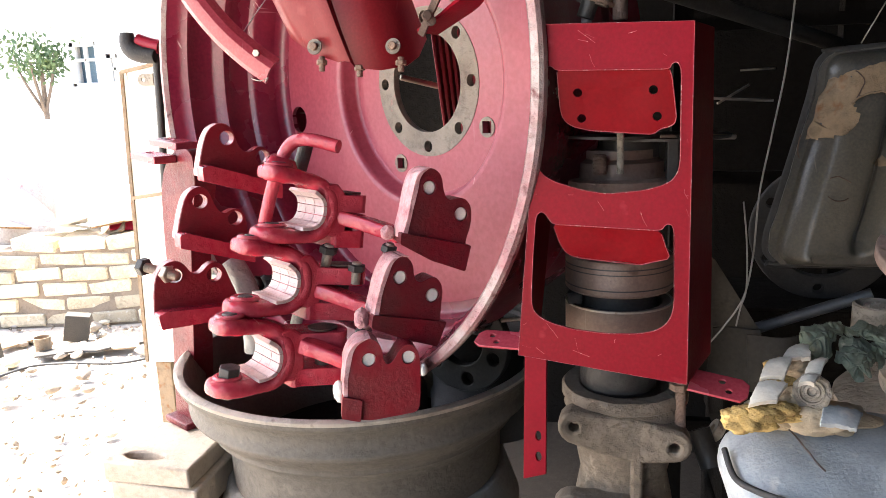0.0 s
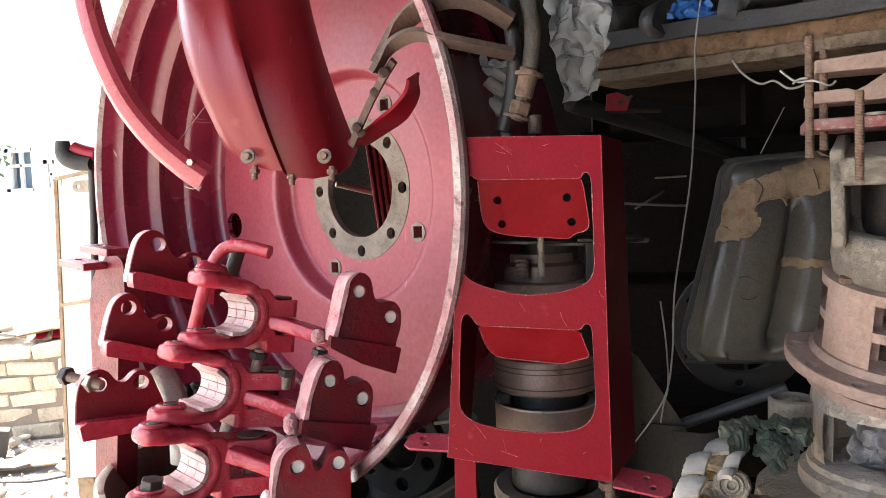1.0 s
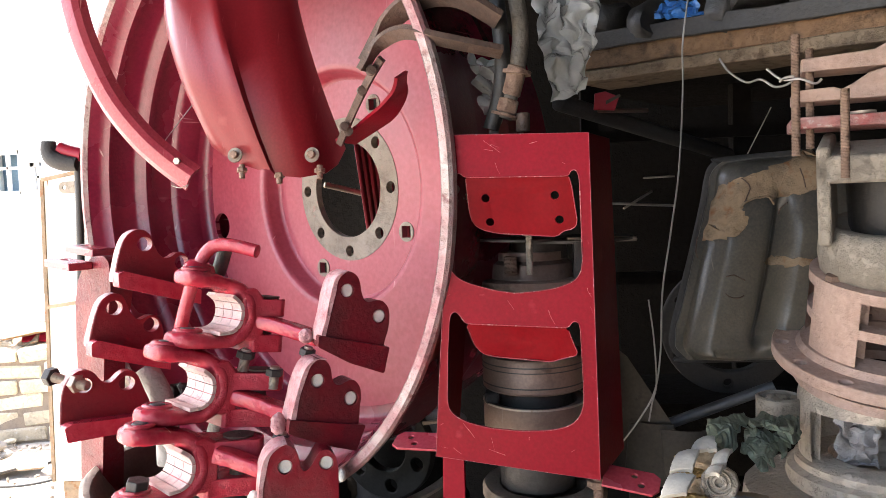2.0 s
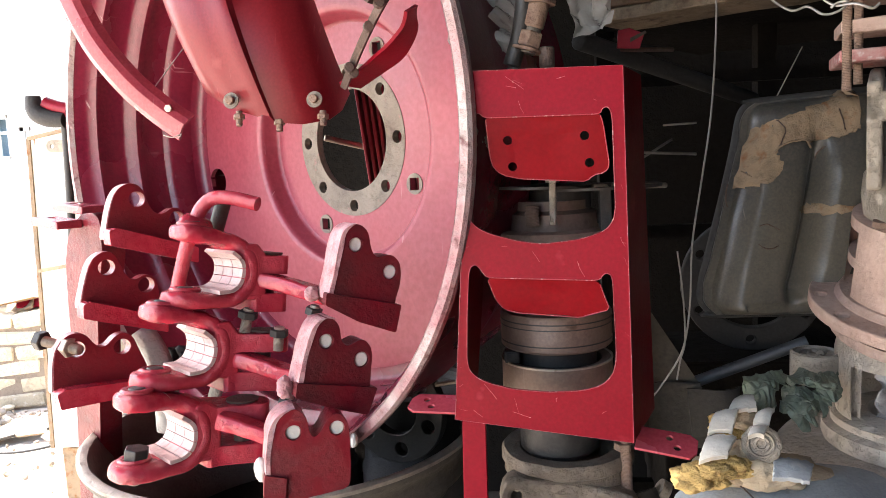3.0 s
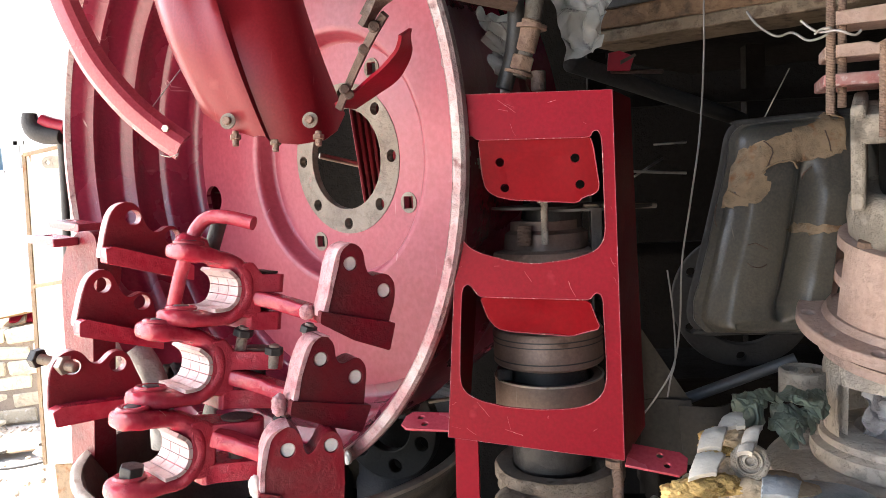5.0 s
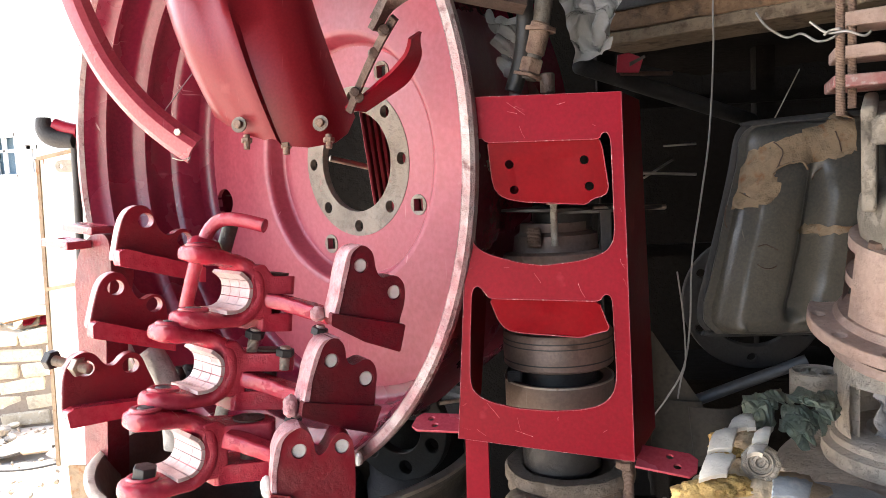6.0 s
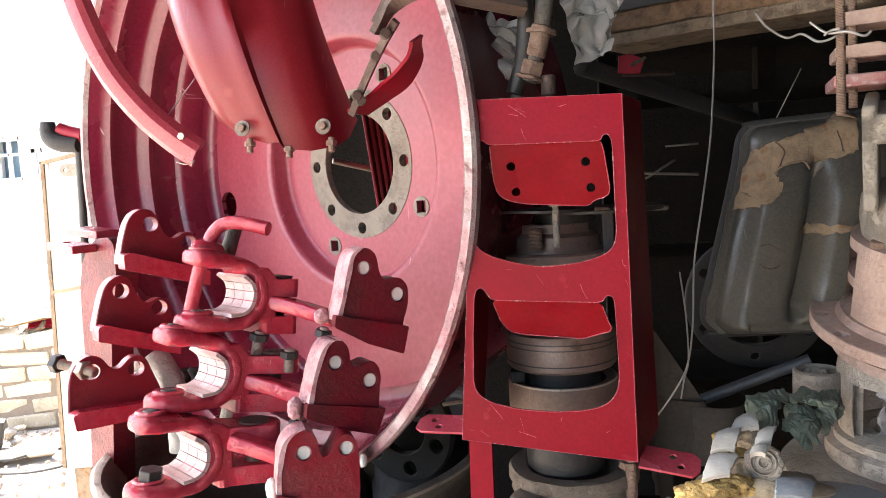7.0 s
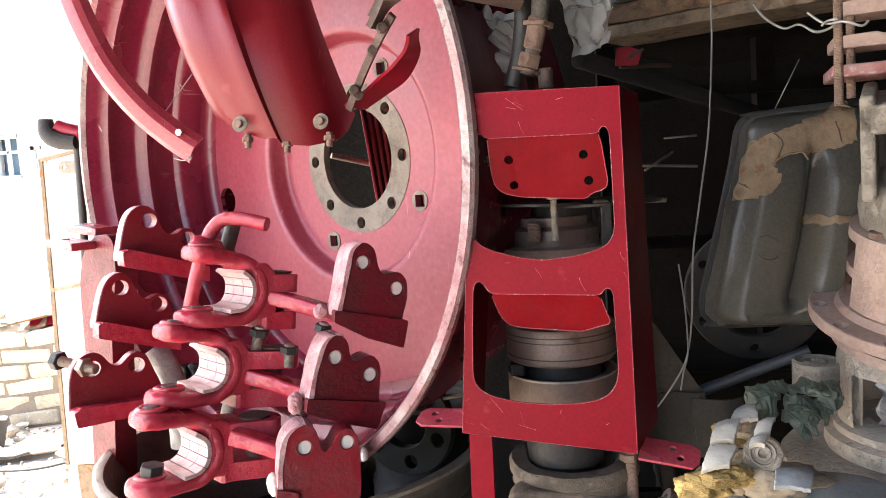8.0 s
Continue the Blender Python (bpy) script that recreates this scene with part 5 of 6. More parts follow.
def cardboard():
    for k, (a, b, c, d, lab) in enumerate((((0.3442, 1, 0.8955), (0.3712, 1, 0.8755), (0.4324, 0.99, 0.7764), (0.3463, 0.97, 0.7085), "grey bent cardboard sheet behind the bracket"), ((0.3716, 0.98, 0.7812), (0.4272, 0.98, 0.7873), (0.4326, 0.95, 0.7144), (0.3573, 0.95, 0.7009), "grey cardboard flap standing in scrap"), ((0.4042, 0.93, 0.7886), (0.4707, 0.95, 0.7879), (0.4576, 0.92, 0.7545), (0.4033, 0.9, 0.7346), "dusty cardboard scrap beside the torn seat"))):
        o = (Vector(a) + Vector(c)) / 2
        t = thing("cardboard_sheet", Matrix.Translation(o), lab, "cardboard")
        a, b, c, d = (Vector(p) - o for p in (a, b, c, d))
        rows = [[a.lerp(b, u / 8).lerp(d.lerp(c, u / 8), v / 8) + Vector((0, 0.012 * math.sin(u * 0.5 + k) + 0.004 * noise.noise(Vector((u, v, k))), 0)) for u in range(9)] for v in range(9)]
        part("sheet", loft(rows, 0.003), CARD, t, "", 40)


cardboard()


def wires():
    o = Vector((0.4142, 0.9, 1.05))
    w = thing("hanging_wire", Matrix.Translation(o), "long thin grey wire hanging from the shelf", "wire")
    part("strand", tube([Vector(q) - o for q in ((0.446, 0.92, 1.346), (0.435, 0.91, 1.282), (0.4331, 0.905, 1.224), (0.4256, 0.9, 1.127), (0.4142, 0.9, 1.05), (0.4028, 0.9, 0.9768), (0.3991, 0.9, 0.9023), (0.3903, 0.9, 0.8502), (0.3696, 0.9, 0.8132), (0.3488, 0.9, 0.7856))], 0.0011, 6, 6), WIRE, w, "", 60)
    part("strand", tube([Vector(q) - o for q in ((0.3856, 0.9, 0.9673), (0.3913, 0.9, 0.9162), (0.3931, 0.9, 0.8612), (0.3874, 0.9, 0.8371), (0.383, 0.9, 0.8128))], 0.001, 5, 6), WIRE, w, "", 60)
    o = Vector((0.5038, 0.8, 1.219))
    w = thing("twisted_wire", Matrix.Translation(o), "kinked light wire twisted round a stud", "wire")
    part("strand", tube([Vector(q) - o for q in ((0.4547, 0.82, 1.246), (0.4616, 0.81, 1.23), (0.4772, 0.8, 1.216), (0.489, 0.79, 1.217), (0.5004, 0.78, 1.207), (0.5072, 0.76, 1.207), (0.5051, 0.74, 1.211), (0.498, 0.745, 1.211), (0.4948, 0.75, 1.208))], 0.0013, 6, 6), WIRE, w, "", 60)
    part("strand", tube([Vector(q) - o for q in ((0.4857, 0.76, 1.223), (0.4974, 0.75, 1.21), (0.509, 0.735, 1.208), (0.5219, 0.73, 1.202), (0.5279, 0.73, 1.206))], 0.0013, 6, 6), WIRE, w, "", 60)
    t = thing("rod_support", pose(0, 0, 0), "near-black rack added to hold thin bright rods", "rack")
    # posts and rails are added supports, near-black to vanish in the shade
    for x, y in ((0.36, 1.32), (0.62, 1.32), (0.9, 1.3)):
        part("post", box(0.03, 0.03, 1.45, (x, y, 0.72)), SHADE_BLACK, t, "", 30)
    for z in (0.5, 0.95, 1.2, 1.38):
        part("rail", box(0.62, 0.02, 0.02, (0.63, 1.3, z)), SHADE_BLACK, t, "", 30)
    for a, b, r in (((0.4408, 1.25, 1.125), (0.493, 1.25, 1.126), 0.0016), ((0.3798, 1.2, 1.085), (0.4852, 1.22, 1.077), 0.0022), ((0.5823, 1.15, 1.154), (0.6179, 1.15, 1.223), 0.0009), ((0.4005, 1.2, 1.076), (0.4548, 1.25, 1.102), 0.002), ((0.2815, 0.82, 1.051), (0.3659, 0.86, 1.047), 0.003)):
        part("rod", rod(r, (Vector(b) - Vector(a)).length, 8), STEEL, t, "thin bright steel rod", 60, 0, along(a, b))


wires()


def shelf():
    s = thing("timber_shelf", pose(*(0.3477, 1.15, 1.298)), "old brown timber shelf beams with a steel angle on top", "shelf")
    o = Vector((0.3477, 1.15, 1.298))

    def beam(a, b, h, d, m, name, label):
        a, b = Vector(a) - o, Vector(b) - o
        bm = sweep([a, a.lerp(b, 0.33), a.lerp(b, 0.66), b], [(-h / 2, -d), (h / 2, -d), (h / 2, 0), (-h / 2, 0)], up=(0, -1, 0), n=5)
        crumple(bm, 0.003, 18)
        return part(name, bm, m, s, label, 40, 0.002)

    beam((0.3298, 1.2, 1.316), (0.7222, 0.88, 1.301), 0.03, 0.4, WOOD, "beam", "rough brown timber")
    beam((0.3283, 1.19, 1.288), (0.717, 0.87, 1.278), 0.018, 0.1, BATTEN, "batten", "pale worn batten")
    beam((0.3297, 1.19, 1.343), (0.7166, 0.87, 1.32), 0.026, 0.006, DARK, "steel_angle", "dark blue-grey steel angle")
    beam((0.3391, 1.32, 1.296), (0.7869, 1, 1.29), 0.02, 0.46, SHADE_BLACK, "board", "")
    # things lying on the shelf
    rnd = random.Random(9)
    for k in range(7):
        t = k / 6
        p = Vector((0.3796, 1.16, 1.357)).lerp(Vector((0.6592, 0.93, 1.345)), t) + Vector((0, 0.03, 0.012))
        if k == 2:
            crumpled("plastic_wrap", [p + Vector(q) for q in ((-0.03, 0.02, 0.02), (0.03, 0.02, 0.02), (0.035, -0.01, -0.012), (-0.035, -0.01, -0.012))], "scrap of blue plastic wrap on the shelf", "plastic wrap", BLUEP, 0.012, 40, 0.001, 14, k)
        else:
            q = thing("scrap_lump", Matrix.Translation(p), "dark oily scrap lump on the shelf", "scrap")
            part("lump", crumple(rod(0.03 + 0.01 * rnd.random(), 0.04, 18), 0.012, 30, k), DARK, q, "", 60, 0, pose(0, 0, -0.012, 90 * (k % 2), 0, 30))


BLUEP = mat("blue_plastic", (0.03, 0.12, 0.4), (0.05, 0.2, 0.5), 9, 0.3, 0, 0.1, 200)
shelf()


def dark_bars():
    # bars and hose behind the bracket top
    for a, b, r, mm, lab in (((0.2854, 0.98, 1.227), (0.5898, 1.28, 1.159), 0.012, RUBBER, "black hose behind the bracket"), ((0.3409, 1, 1.215), (0.4156, 1.05, 1.217), 0.003, RUSTDARK, "rusty bar behind the bracket"), ((0.07905, 1.02, 0.7766), (0.1288, 1.05, 0.7743), 0.003, STEEL, "bright rod end in the dark")):
        t = thing("bar", along(a, b), lab, "bar")
        part("shaft", rod(r, (Vector(b) - Vector(a)).length, 12), mm, t, "", 60)
    t = thing("red_scrap", pose(*(0.3488, 0.98, 1.226)), "small dark red scrap plate with torn paper", "scrap")
    part("plate", plate([(-0.016, -0.012), (0.012, -0.014), (0.018, 0.004), (0, 0.012), (-0.014, 0.01)], (), 0.004), RED, t, "", 30, 0.001)
    part("paper", plate([(0.0, -0.006), (0.02, 0.004), (0.018, 0.007), (0.0, -0.001)], (), 0.001, -0.004), CARD, t, "pale torn paper", 30)
    # flat bracket and hub standing in the gap under the big rim
    t = thing("hub_flange", pose(*(-0.0006115, 1.12, 0.7072), 0, 20, -20), "dark oily hub flange with bolt holes in the gap", "flange")
    R = 0.085
    part("ring", plate(ring2(0, 0, R, 40), [ring2(0, 0, 0.04, 30), *[ring2(0.063 * math.cos(k * 1.047), 0.063 * math.sin(k * 1.047), 0.011, 14) for k in range(6)]], 0.02), DARK, t, "", 30, 0.002)
    t = thing("eye_link", along((0.3288, 0.95, 0.6171), (0.3695, 0.95, 0.6481)), "dark steel link with an eye", "link")
    part("bar", box(0.022, 0.012, 0.05, (0, 0, 0.025)), DARK, t, "", 30, 0.003)
    part("eye", solid([(0.006, -0.006), (0.014, -0.006), (0.014, 0.006), (0.006, 0.006)], 20), STEEL, t, "", 40, 0, pose(0, 0, 0.056, 70))
    t = thing("eye_link", along((0.3585, 0.93, 0.6289), (0.3663, 0.92, 0.6062)), "dark steel tube end in scrap", "link")
    part("tube", solid([(0.008, -0.03), (0.015, -0.03), (0.015, 0.02), (0.008, 0.02)], 20), DARK, t, "", 40)
    # red slats seen through the hub hole
    for k in range(9):
        a, b = Vector((-0.08756, 1.42, 1.287)) + Vector((0.012 * k, 0, 0)), Vector((-0.06947, 1.5, 0.96)) + Vector((0.0115 * k, 0, 0))
        t = thing("red_rail", along(b, a), "dark red steel rail stacked behind the rim", "rail", "rails behind the rim")
        part("web", box(0.008, 0.03, (a - b).length, (0, 0, (a - b).length / 2)), RED, t, "", 30, 0.002)
    # near-black sheet added to keep the view through the hub hole dark
    t = thing("hub_shade_sheet", pose(*(-0.1301, 1.62, 1.123), 0, 0, -20), "near-black curved sheet added to darken the hub hole", "mudguard")
    part("guard", loft([[(0.09 * (j - 3) - 0.05, 0.05 * math.cos(j - 3), 0.12 * (i - 3)) for j in range(7)] for i in range(7)], 0.003), SHADE_BLACK, t, "", 60)
    t = thing("grey_shaft", along((-0.1607, 1.45, 1.142), (-0.06045, 1.5, 1.113)), "grey steel shaft behind the hub hole", "shaft")
    part("shaft", rod(0.006, 0.11, 16), STEEL, t, "", 40)


def rim_fill():
    # black drums added to hide the lit inner wall and keep the rim dark
    for x, y, r, h, lab in ((0.02, 1.27, 0.105, 0.2, "larger black drum added to darken the inside of the grey rim"), (-0.17, 1.29, 0.07, 0.17, "smaller black drum added to darken the inside of the grey rim")):
        t = thing("shade_drum", pose(x, y, 0.505), lab, "drum")
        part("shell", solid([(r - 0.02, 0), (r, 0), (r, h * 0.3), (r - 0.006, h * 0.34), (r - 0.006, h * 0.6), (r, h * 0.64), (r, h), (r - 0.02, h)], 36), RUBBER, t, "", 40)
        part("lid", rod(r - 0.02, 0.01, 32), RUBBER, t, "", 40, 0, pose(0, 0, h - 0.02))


def rim_scrap():
    for pts, r, lab in (([(-0.3263, 0.99, 0.8734), (-0.3107, 0.99, 0.8488), (-0.3004, 0.99, 0.8202), (-0.297, 0.99, 0.7876), (-0.2976, 0.99, 0.7301)], 0.017, "thick pale grey bent pipe standing in the grey rim"), ([(-0.2339, 1.0, 0.8594), (-0.2201, 1.0, 0.8316), (-0.219, 1.0, 0.8072), (-0.2317, 1.0, 0.7747), (-0.2443, 1.0, 0.7254)], 0.009, "thin pale grey pipe standing in the grey rim")):
        o = Vector(pts[-1])
        t = thing("bent_pipe", Matrix.Translation(o), lab, "pipe")
        part("pipe", tube([Vector(p) - o for p in pts], r, 6, 14), PALERIM, t, "", 60)
    crumpled("black_sheet", ((-0.3079, 1.02, 0.8385), (-0.2428, 1.02, 0.8532), (-0.2444, 1.0, 0.798), (-0.2924, 1.0, 0.7975)), "crumpled black rubber sheet behind the clamps", "sheet", RUBBER, 0.012, 40, 0.0015, 40, 6.0)


rim_fill()
rim_scrap()
dark_bars()


def casting_stack():
    ax = Vector((0.6518, 0.87, 0.8997))
    z = lambda p: p[2]
    # wide base with hole
    zb = z((0.5401, 0.8, 0.7439))
    b = thing("base_casting", pose(ax.x, ax.y, 0), "wide dusty grey cast base", "machine casting")
    part("body", crumple(solid([(0.02, zb), (0.08, zb), (0.14, zb - 0.004), (0.155, zb - 0.012), (0.16, zb - 0.04), (0.12, zb - 0.07), (0.1, 0.3), (0.14, 0.02), (0.14, 0), (0.02, 0)], 64), 0.002, 25), DUSTY, b, "", 50)
    for p in ((0.5329, 0.79, 0.747), (0.552, 0.74, 0.7652)):
        # solid black rod painted in for the dark of a bolt hole
        part("bore", rod(0.006, 0.006, 14), DARK, b, "black rod painting the shade of a bolt hole", 40, 0, pose(p[0] - ax.x, p[1] - ax.y, zb - 0.0045))
    # lower neck with a window
    zn0, zn1 = zb, z((0.5622, 0.8, 0.8686))
    r = 0.094
    n = thing("neck_casting", pose(ax.x, ax.y, zb), "dusty cast neck with a cut-out window", "machine casting")
    h = zn1 - zb
    part("foot", solid([(0.06, 0), (r + 0.012, 0), (r + 0.014, 0.006), (r + 0.013, 0.018), (r + 0.004, 0.022), (r + 0.004, 0.03), (r - 0.004, 0.034), (0.06, 0.034)], 56), DUSTY, n, "", 45)
    part("wall", lathe([(r - 0.012, 0.03), (r - 0.002, 0.03), (r, 0.05), (r, h - 0.02), (r - 0.004, h), (r - 0.014, h), (r - 0.012, 0.03)], 44, 330, 552), DUSTY, n, "", 45)
    part("lintel", lathe([(r - 0.012, h - 0.03), (r, h - 0.03), (r, h - 0.001), (r - 0.012, h - 0.001), (r - 0.012, h - 0.03)], 24, 188, 335), DUSTY, n, "", 45)
    # flanged housing
    LEAN = 13
    f = thing("flanged_housing", pose(ax.x, ax.y, zn1, LEAN), "brown primed flanged housing with square windows", "machine casting")
    R = 0.125
    o = zn1
    zf = 0.9064 - 0.012 - o
    part("flange", plate(ring2(0, 0, R, 64), [ring2(0, 0, 0.06, 40), *[ring2(0.1135 * math.cos(radians(a)), 0.1135 * math.sin(radians(a)), 0.0068, 14) for a in range(15, 375, 30)]], 0.014), FLANGED, f, "round flange with bolt holes", 30, 0.0015, pose(0, 0, zf, 90))
    part("collar", solid([(0.06, 0), (0.1, 0), (0.1, zf - 0.014), (0.06, zf - 0.014)], 48), FLANGED, f, "", 40)
    zc = 1.016 - 0.013 - o
    part("shoulder", solid([(0.06, zf), (0.102, zf), (0.102, zf + 0.008), (0.094, zf + 0.022), (0.06, zf + 0.024)], 56), FLANGED, f, "", 45)
    part("top_ring", solid([(0.06, zc - 0.012), (0.09, zc - 0.012), (0.09, zc), (0.06, zc)], 48), FLANGED, f, "", 40)
    for a in (202, 279, 350, 60, 130):
        part("post", lathe([(0.066, zf + 0.02), (0.09, zf + 0.02), (0.089, zc - 0.01), (0.066, zc - 0.01), (0.066, zf + 0.02)], 10, a - 22, a + 22), FLANGED, f, "", 40, 0.002)
    part("mid_ring", solid([(0.07, zf + 0.055), (0.089, zf + 0.055), (0.089, zf + 0.066), (0.07, zf + 0.066)], 48), FLANGED, f, "", 40)
    bolt(f, Matrix.Translation((-0.078, -0.02, zc)), 0.0085, 0.007, 0.012, RUST)
    # grey yoke casting
    y = thing("yoke_casting", pose(ax.x, ax.y - zc * math.sin(radians(LEAN)), o + zc * math.cos(radians(LEAN)), LEAN, 0, -26), "grey cast yoke with an open throat", "machine casting")
    base = o + zc
    zt = z((0.5502, 0.78, 1.153)) - base
    zmid = z((0.5457, 0.78, 1.063)) - base
    part("saddle", crumple(solid([(0.03, 0), (0.07, 0), (0.079, 0.01), (0.081, zmid * 0.5), (0.079, zmid * 0.85), (0.07, zmid), (0.055, zmid), (0.03, zmid * 0.6)], 48), 0.001, 30), CAST, y, "", 50)
    for x in (-0.067, 0.067):
        part("arm", box(0.014, 0.09, zt - zmid + 0.02, (x, -0.02, (zt + zmid) / 2)), CAST, y, "", 40, 0.004)
    part("crown", box(0.148, 0.09, 0.03, (0, -0.02, zt - 0.015)), CAST, y, "", 40, 0.004)
    # solid black cylinder fills the throat in place of its shade
    part("core", rod(0.05, zt - 0.02, 24), DARK, y, "black cylinder painting the shade in the throat", 40, 0, pose(0, 0.02, 0))
    # clamping plates with studs
    zp = base + zt
    c = thing("clamp_plates", pose(ax.x, ax.y, zp), "rusty red clamping plates held by long threaded studs", "clamp plates")
    wavy = [(-0.1, 0), (0.1, 0), (0.1, 0.052), (0.02, 0.048), (-0.025, 0.034), (-0.042, 0.02), (-0.052, 0.014), (-0.06, 0.018), (-0.1, 0.016)]
    turn = pose(0, 0, 0, 0, 0, -16)
    part("plate", box(0.222, 0.09, 0.0125, (0.008, -0.045, 0.017)), REDRUST, c, "chipped red edge", 30, 0.002, turn)
    part("plate", plate([(x, zz * 0.8 + 1.194 - zp) for x, zz in wavy], (), 0.06, -0.075), FLANGED, c, "", 30, 0.002, turn)
    part("plate", plate([(x, zz + z((0.5186, 0.77, 1.227)) - zp) for x, zz in ((-0.092, 0), (0.1, 0), (0.1, 0.06), (0.02, 0.04), (-0.02, 0.018), (-0.092, 0.014))], (), 0.06, -0.075), FLANGED, c, "", 30, 0.002, turn)
    part("washer", solid([(0.006, 0), (0.013, 0), (0.013, 0.003), (0.006, 0.003)], 20), STEEL, c, "", 40, 0, pose(-0.05, -0.06, 0.024))
    for q, top in (((0.5176, 0.77, 1.133), 0.125), ((0.5583, 0.75, 1.108), 0.09), ((0.5542, 0.83, 1.143), 0.11)):
        part("stud", threaded(0.0045, top), RUST, c, "rusty threaded stud", 60, 0, pose(q[0] - ax.x, q[1] - ax.y, q[2] - zp))


REDRUST = mat("chipped_red_on_iron", (0.36, 0.06, 0.06), (0.42, 0.3, 0.27), 40, 0.7, 0.05, 0.5, 160, (0.5, 0.42, 0.38), 0.58)
casting_stack()


def torn_seat():
    o = Vector((0.4267, 0.7, 0.7488))
    s = thing("torn_seat", Matrix.Translation(o), "torn dusty blue vinyl seat with yellow foam showing, on scrap", "seat")
    bm = bmesh.new()
    bmesh.ops.create_uvsphere(bm, u_segments=64, v_segments=32, radius=1)
    for v in bm.verts:
        x, y, zz = v.co
        k = (abs(x) ** 3.2 + abs(y) ** 3.2 + 1e-9) ** (1 / 3.2) / max(1e-6, math.hypot(x, y)) if math.hypot(x, y) > 1e-6 else 1
        v.co = Vector((x / k * 0.125, y / k * 0.09, math.copysign(abs(zz) ** 0.7, zz) * 0.042))
        v.co += 0.004 * noise.noise_vector(v.co * 22)
    lay = pose(0.034, -0.008, -0.034, 20, 3, 10)
    skin = [lay @ v.co for v in bm.verts]
    part("cushion", bm, BLUEVINYL, s, "", 60, 0, lay)
    for k, line in enumerate((((-0.03, 0.02), (-0.022, -0.012), (-0.008, -0.045)), ((-0.055, 0.01), (-0.045, 0.022), (-0.036, 0.012)), ((0.05, -0.03), (0.058, -0.044), (0.07, -0.05)))):
        pts = []
        for q in smooth_line([(x, y, 0) for x, y in line], 5):
            near = max((p for p in skin if (p.x - q.x) ** 2 + (p.y - q.y) ** 2 < 2e-4), key=lambda p: p.z)
            pts.append(Vector((q.x, q.y, near.z + 0.0002)) + 0.0012 * noise.noise_vector(q * 150))
        part("crack", tube(pts, 0.0009, 0, 6), RUSTDARK, s, "dark crack in the vinyl", 60)
    edge = [Vector(q) - o for q in ((0.3364, 0.69, 0.7518), (0.3411, 0.66, 0.7379), (0.3574, 0.64, 0.7356), (0.3817, 0.62, 0.7375), (0.4161, 0.61, 0.7377))]
    part("piping", tube(edge, 0.0032, 5, 8), RUBBER, s, "black welt", 60)

    def lump(name, c, r, sc, m, label, seed):
        bm = bmesh.new()
        bmesh.ops.create_icosphere(bm, subdivisions=4, radius=1)
        for v in bm.verts:
            d = 1 + 0.35 * noise.noise(v.co * 1.6 + Vector((seed, 0, 0))) + 0.16 * noise.noise(v.co * 4.5 + Vector((0, seed, 0)))
            v.co = Vector((v.co.x * sc[0], v.co.y * sc[1], v.co.z * sc[2])) * d * r
        return part(name, bm, m, s, label, 60, 0, Matrix.Translation(Vector(c) - o))

    lump("foam", (0.3562, 0.69, 0.7833), 0.021, (1.2, 0.9, 0.5), FOAM, "crumbling yellow foam", 1.0)
    lump("foam", (0.3821, 0.7, 0.7883), 0.019, (1.5, 0.9, 0.45), FOAM, "crumbling yellow foam", 4.0)
    lump("foam", (0.4147, 0.78, 0.8028), 0.024, (1.1, 0.8, 0.5), FOAM, "crumbling yellow foam", 6.0)
    for k, (p, r, sc) in enumerate([((0.3534, 0.69, 0.7874), 0.018, (1.2, 0.9, 0.7)), ((0.3703, 0.685, 0.793), 0.017, (1.4, 0.9, 0.6)), ((0.387, 0.69, 0.7959), 0.014, (1.3, 0.9, 0.7)), ((0.3931, 0.72, 0.8142), 0.012, (1.5, 0.8, 0.5))]):
        lump("foam", p, r * 0.8, sc, FOAM, "crumbling yellow foam", 8.0 + k)
    for k, (p, r, sc) in enumerate([((0.4061, 0.72, 0.7913), 0.02, (1.1, 0.8, 1.0)), ((0.4183, 0.7, 0.7827), 0.02, (1.5, 0.8, 0.8)), ((0.4181, 0.76, 0.8132), 0.016, (1.3, 0.8, 0.7))]):
        lump("lining", p, r * 0.85, sc, FOAMBEIGE, "beige torn lining", 20.0 + k)
    lump("lining", (0.4257, 0.74, 0.7694), 0.036, (1.6, 1.0, 0.4), FOAMBEIGE, "beige torn lining", 2.0)

    def flap(pts, m, label, seed):
        c = sum((Vector(p) for p in pts), Vector()) / len(pts)
        a, b, cc, d = (Vector(p) - c for p in pts)
        rnd = random.Random(seed)
        n = 12
        rows = []
        for i in range(n + 1):
            row = []
            for j in range(n + 1):
                u, v = j / n, i / n
                p = a.lerp(b, u).lerp(d.lerp(cc, u), v)
                ragged = 0.0022 * noise.noise(Vector((u * 14, v * 14, seed))) * (i in (0, n) or j in (0, n))
                row.append(p + Vector((ragged, 0.0015 * noise.noise(p * 50 + Vector((seed, 0, 0))), ragged + 0.003 * math.sin(math.pi * v) + 0.002 * math.sin(math.pi * u))))
            rows.append(row)
        part("flap", loft(rows, 0.006, (0.1, 0.6, -1)), m, s, label, 40, 0.0008, Matrix.Translation(c - o))

    flap(((0.3844, 0.735, 0.8306), (0.4067, 0.735, 0.8328), (0.3922, 0.707, 0.822), (0.3696, 0.707, 0.8204)), FOAMPALE, "cracked pale vinyl flap", 1)
    flap(((0.3685, 0.705, 0.8178), (0.3957, 0.705, 0.8171), (0.3796, 0.677, 0.8097), (0.3543, 0.677, 0.8049)), FOAMPALE, "cracked pale vinyl flap", 2)
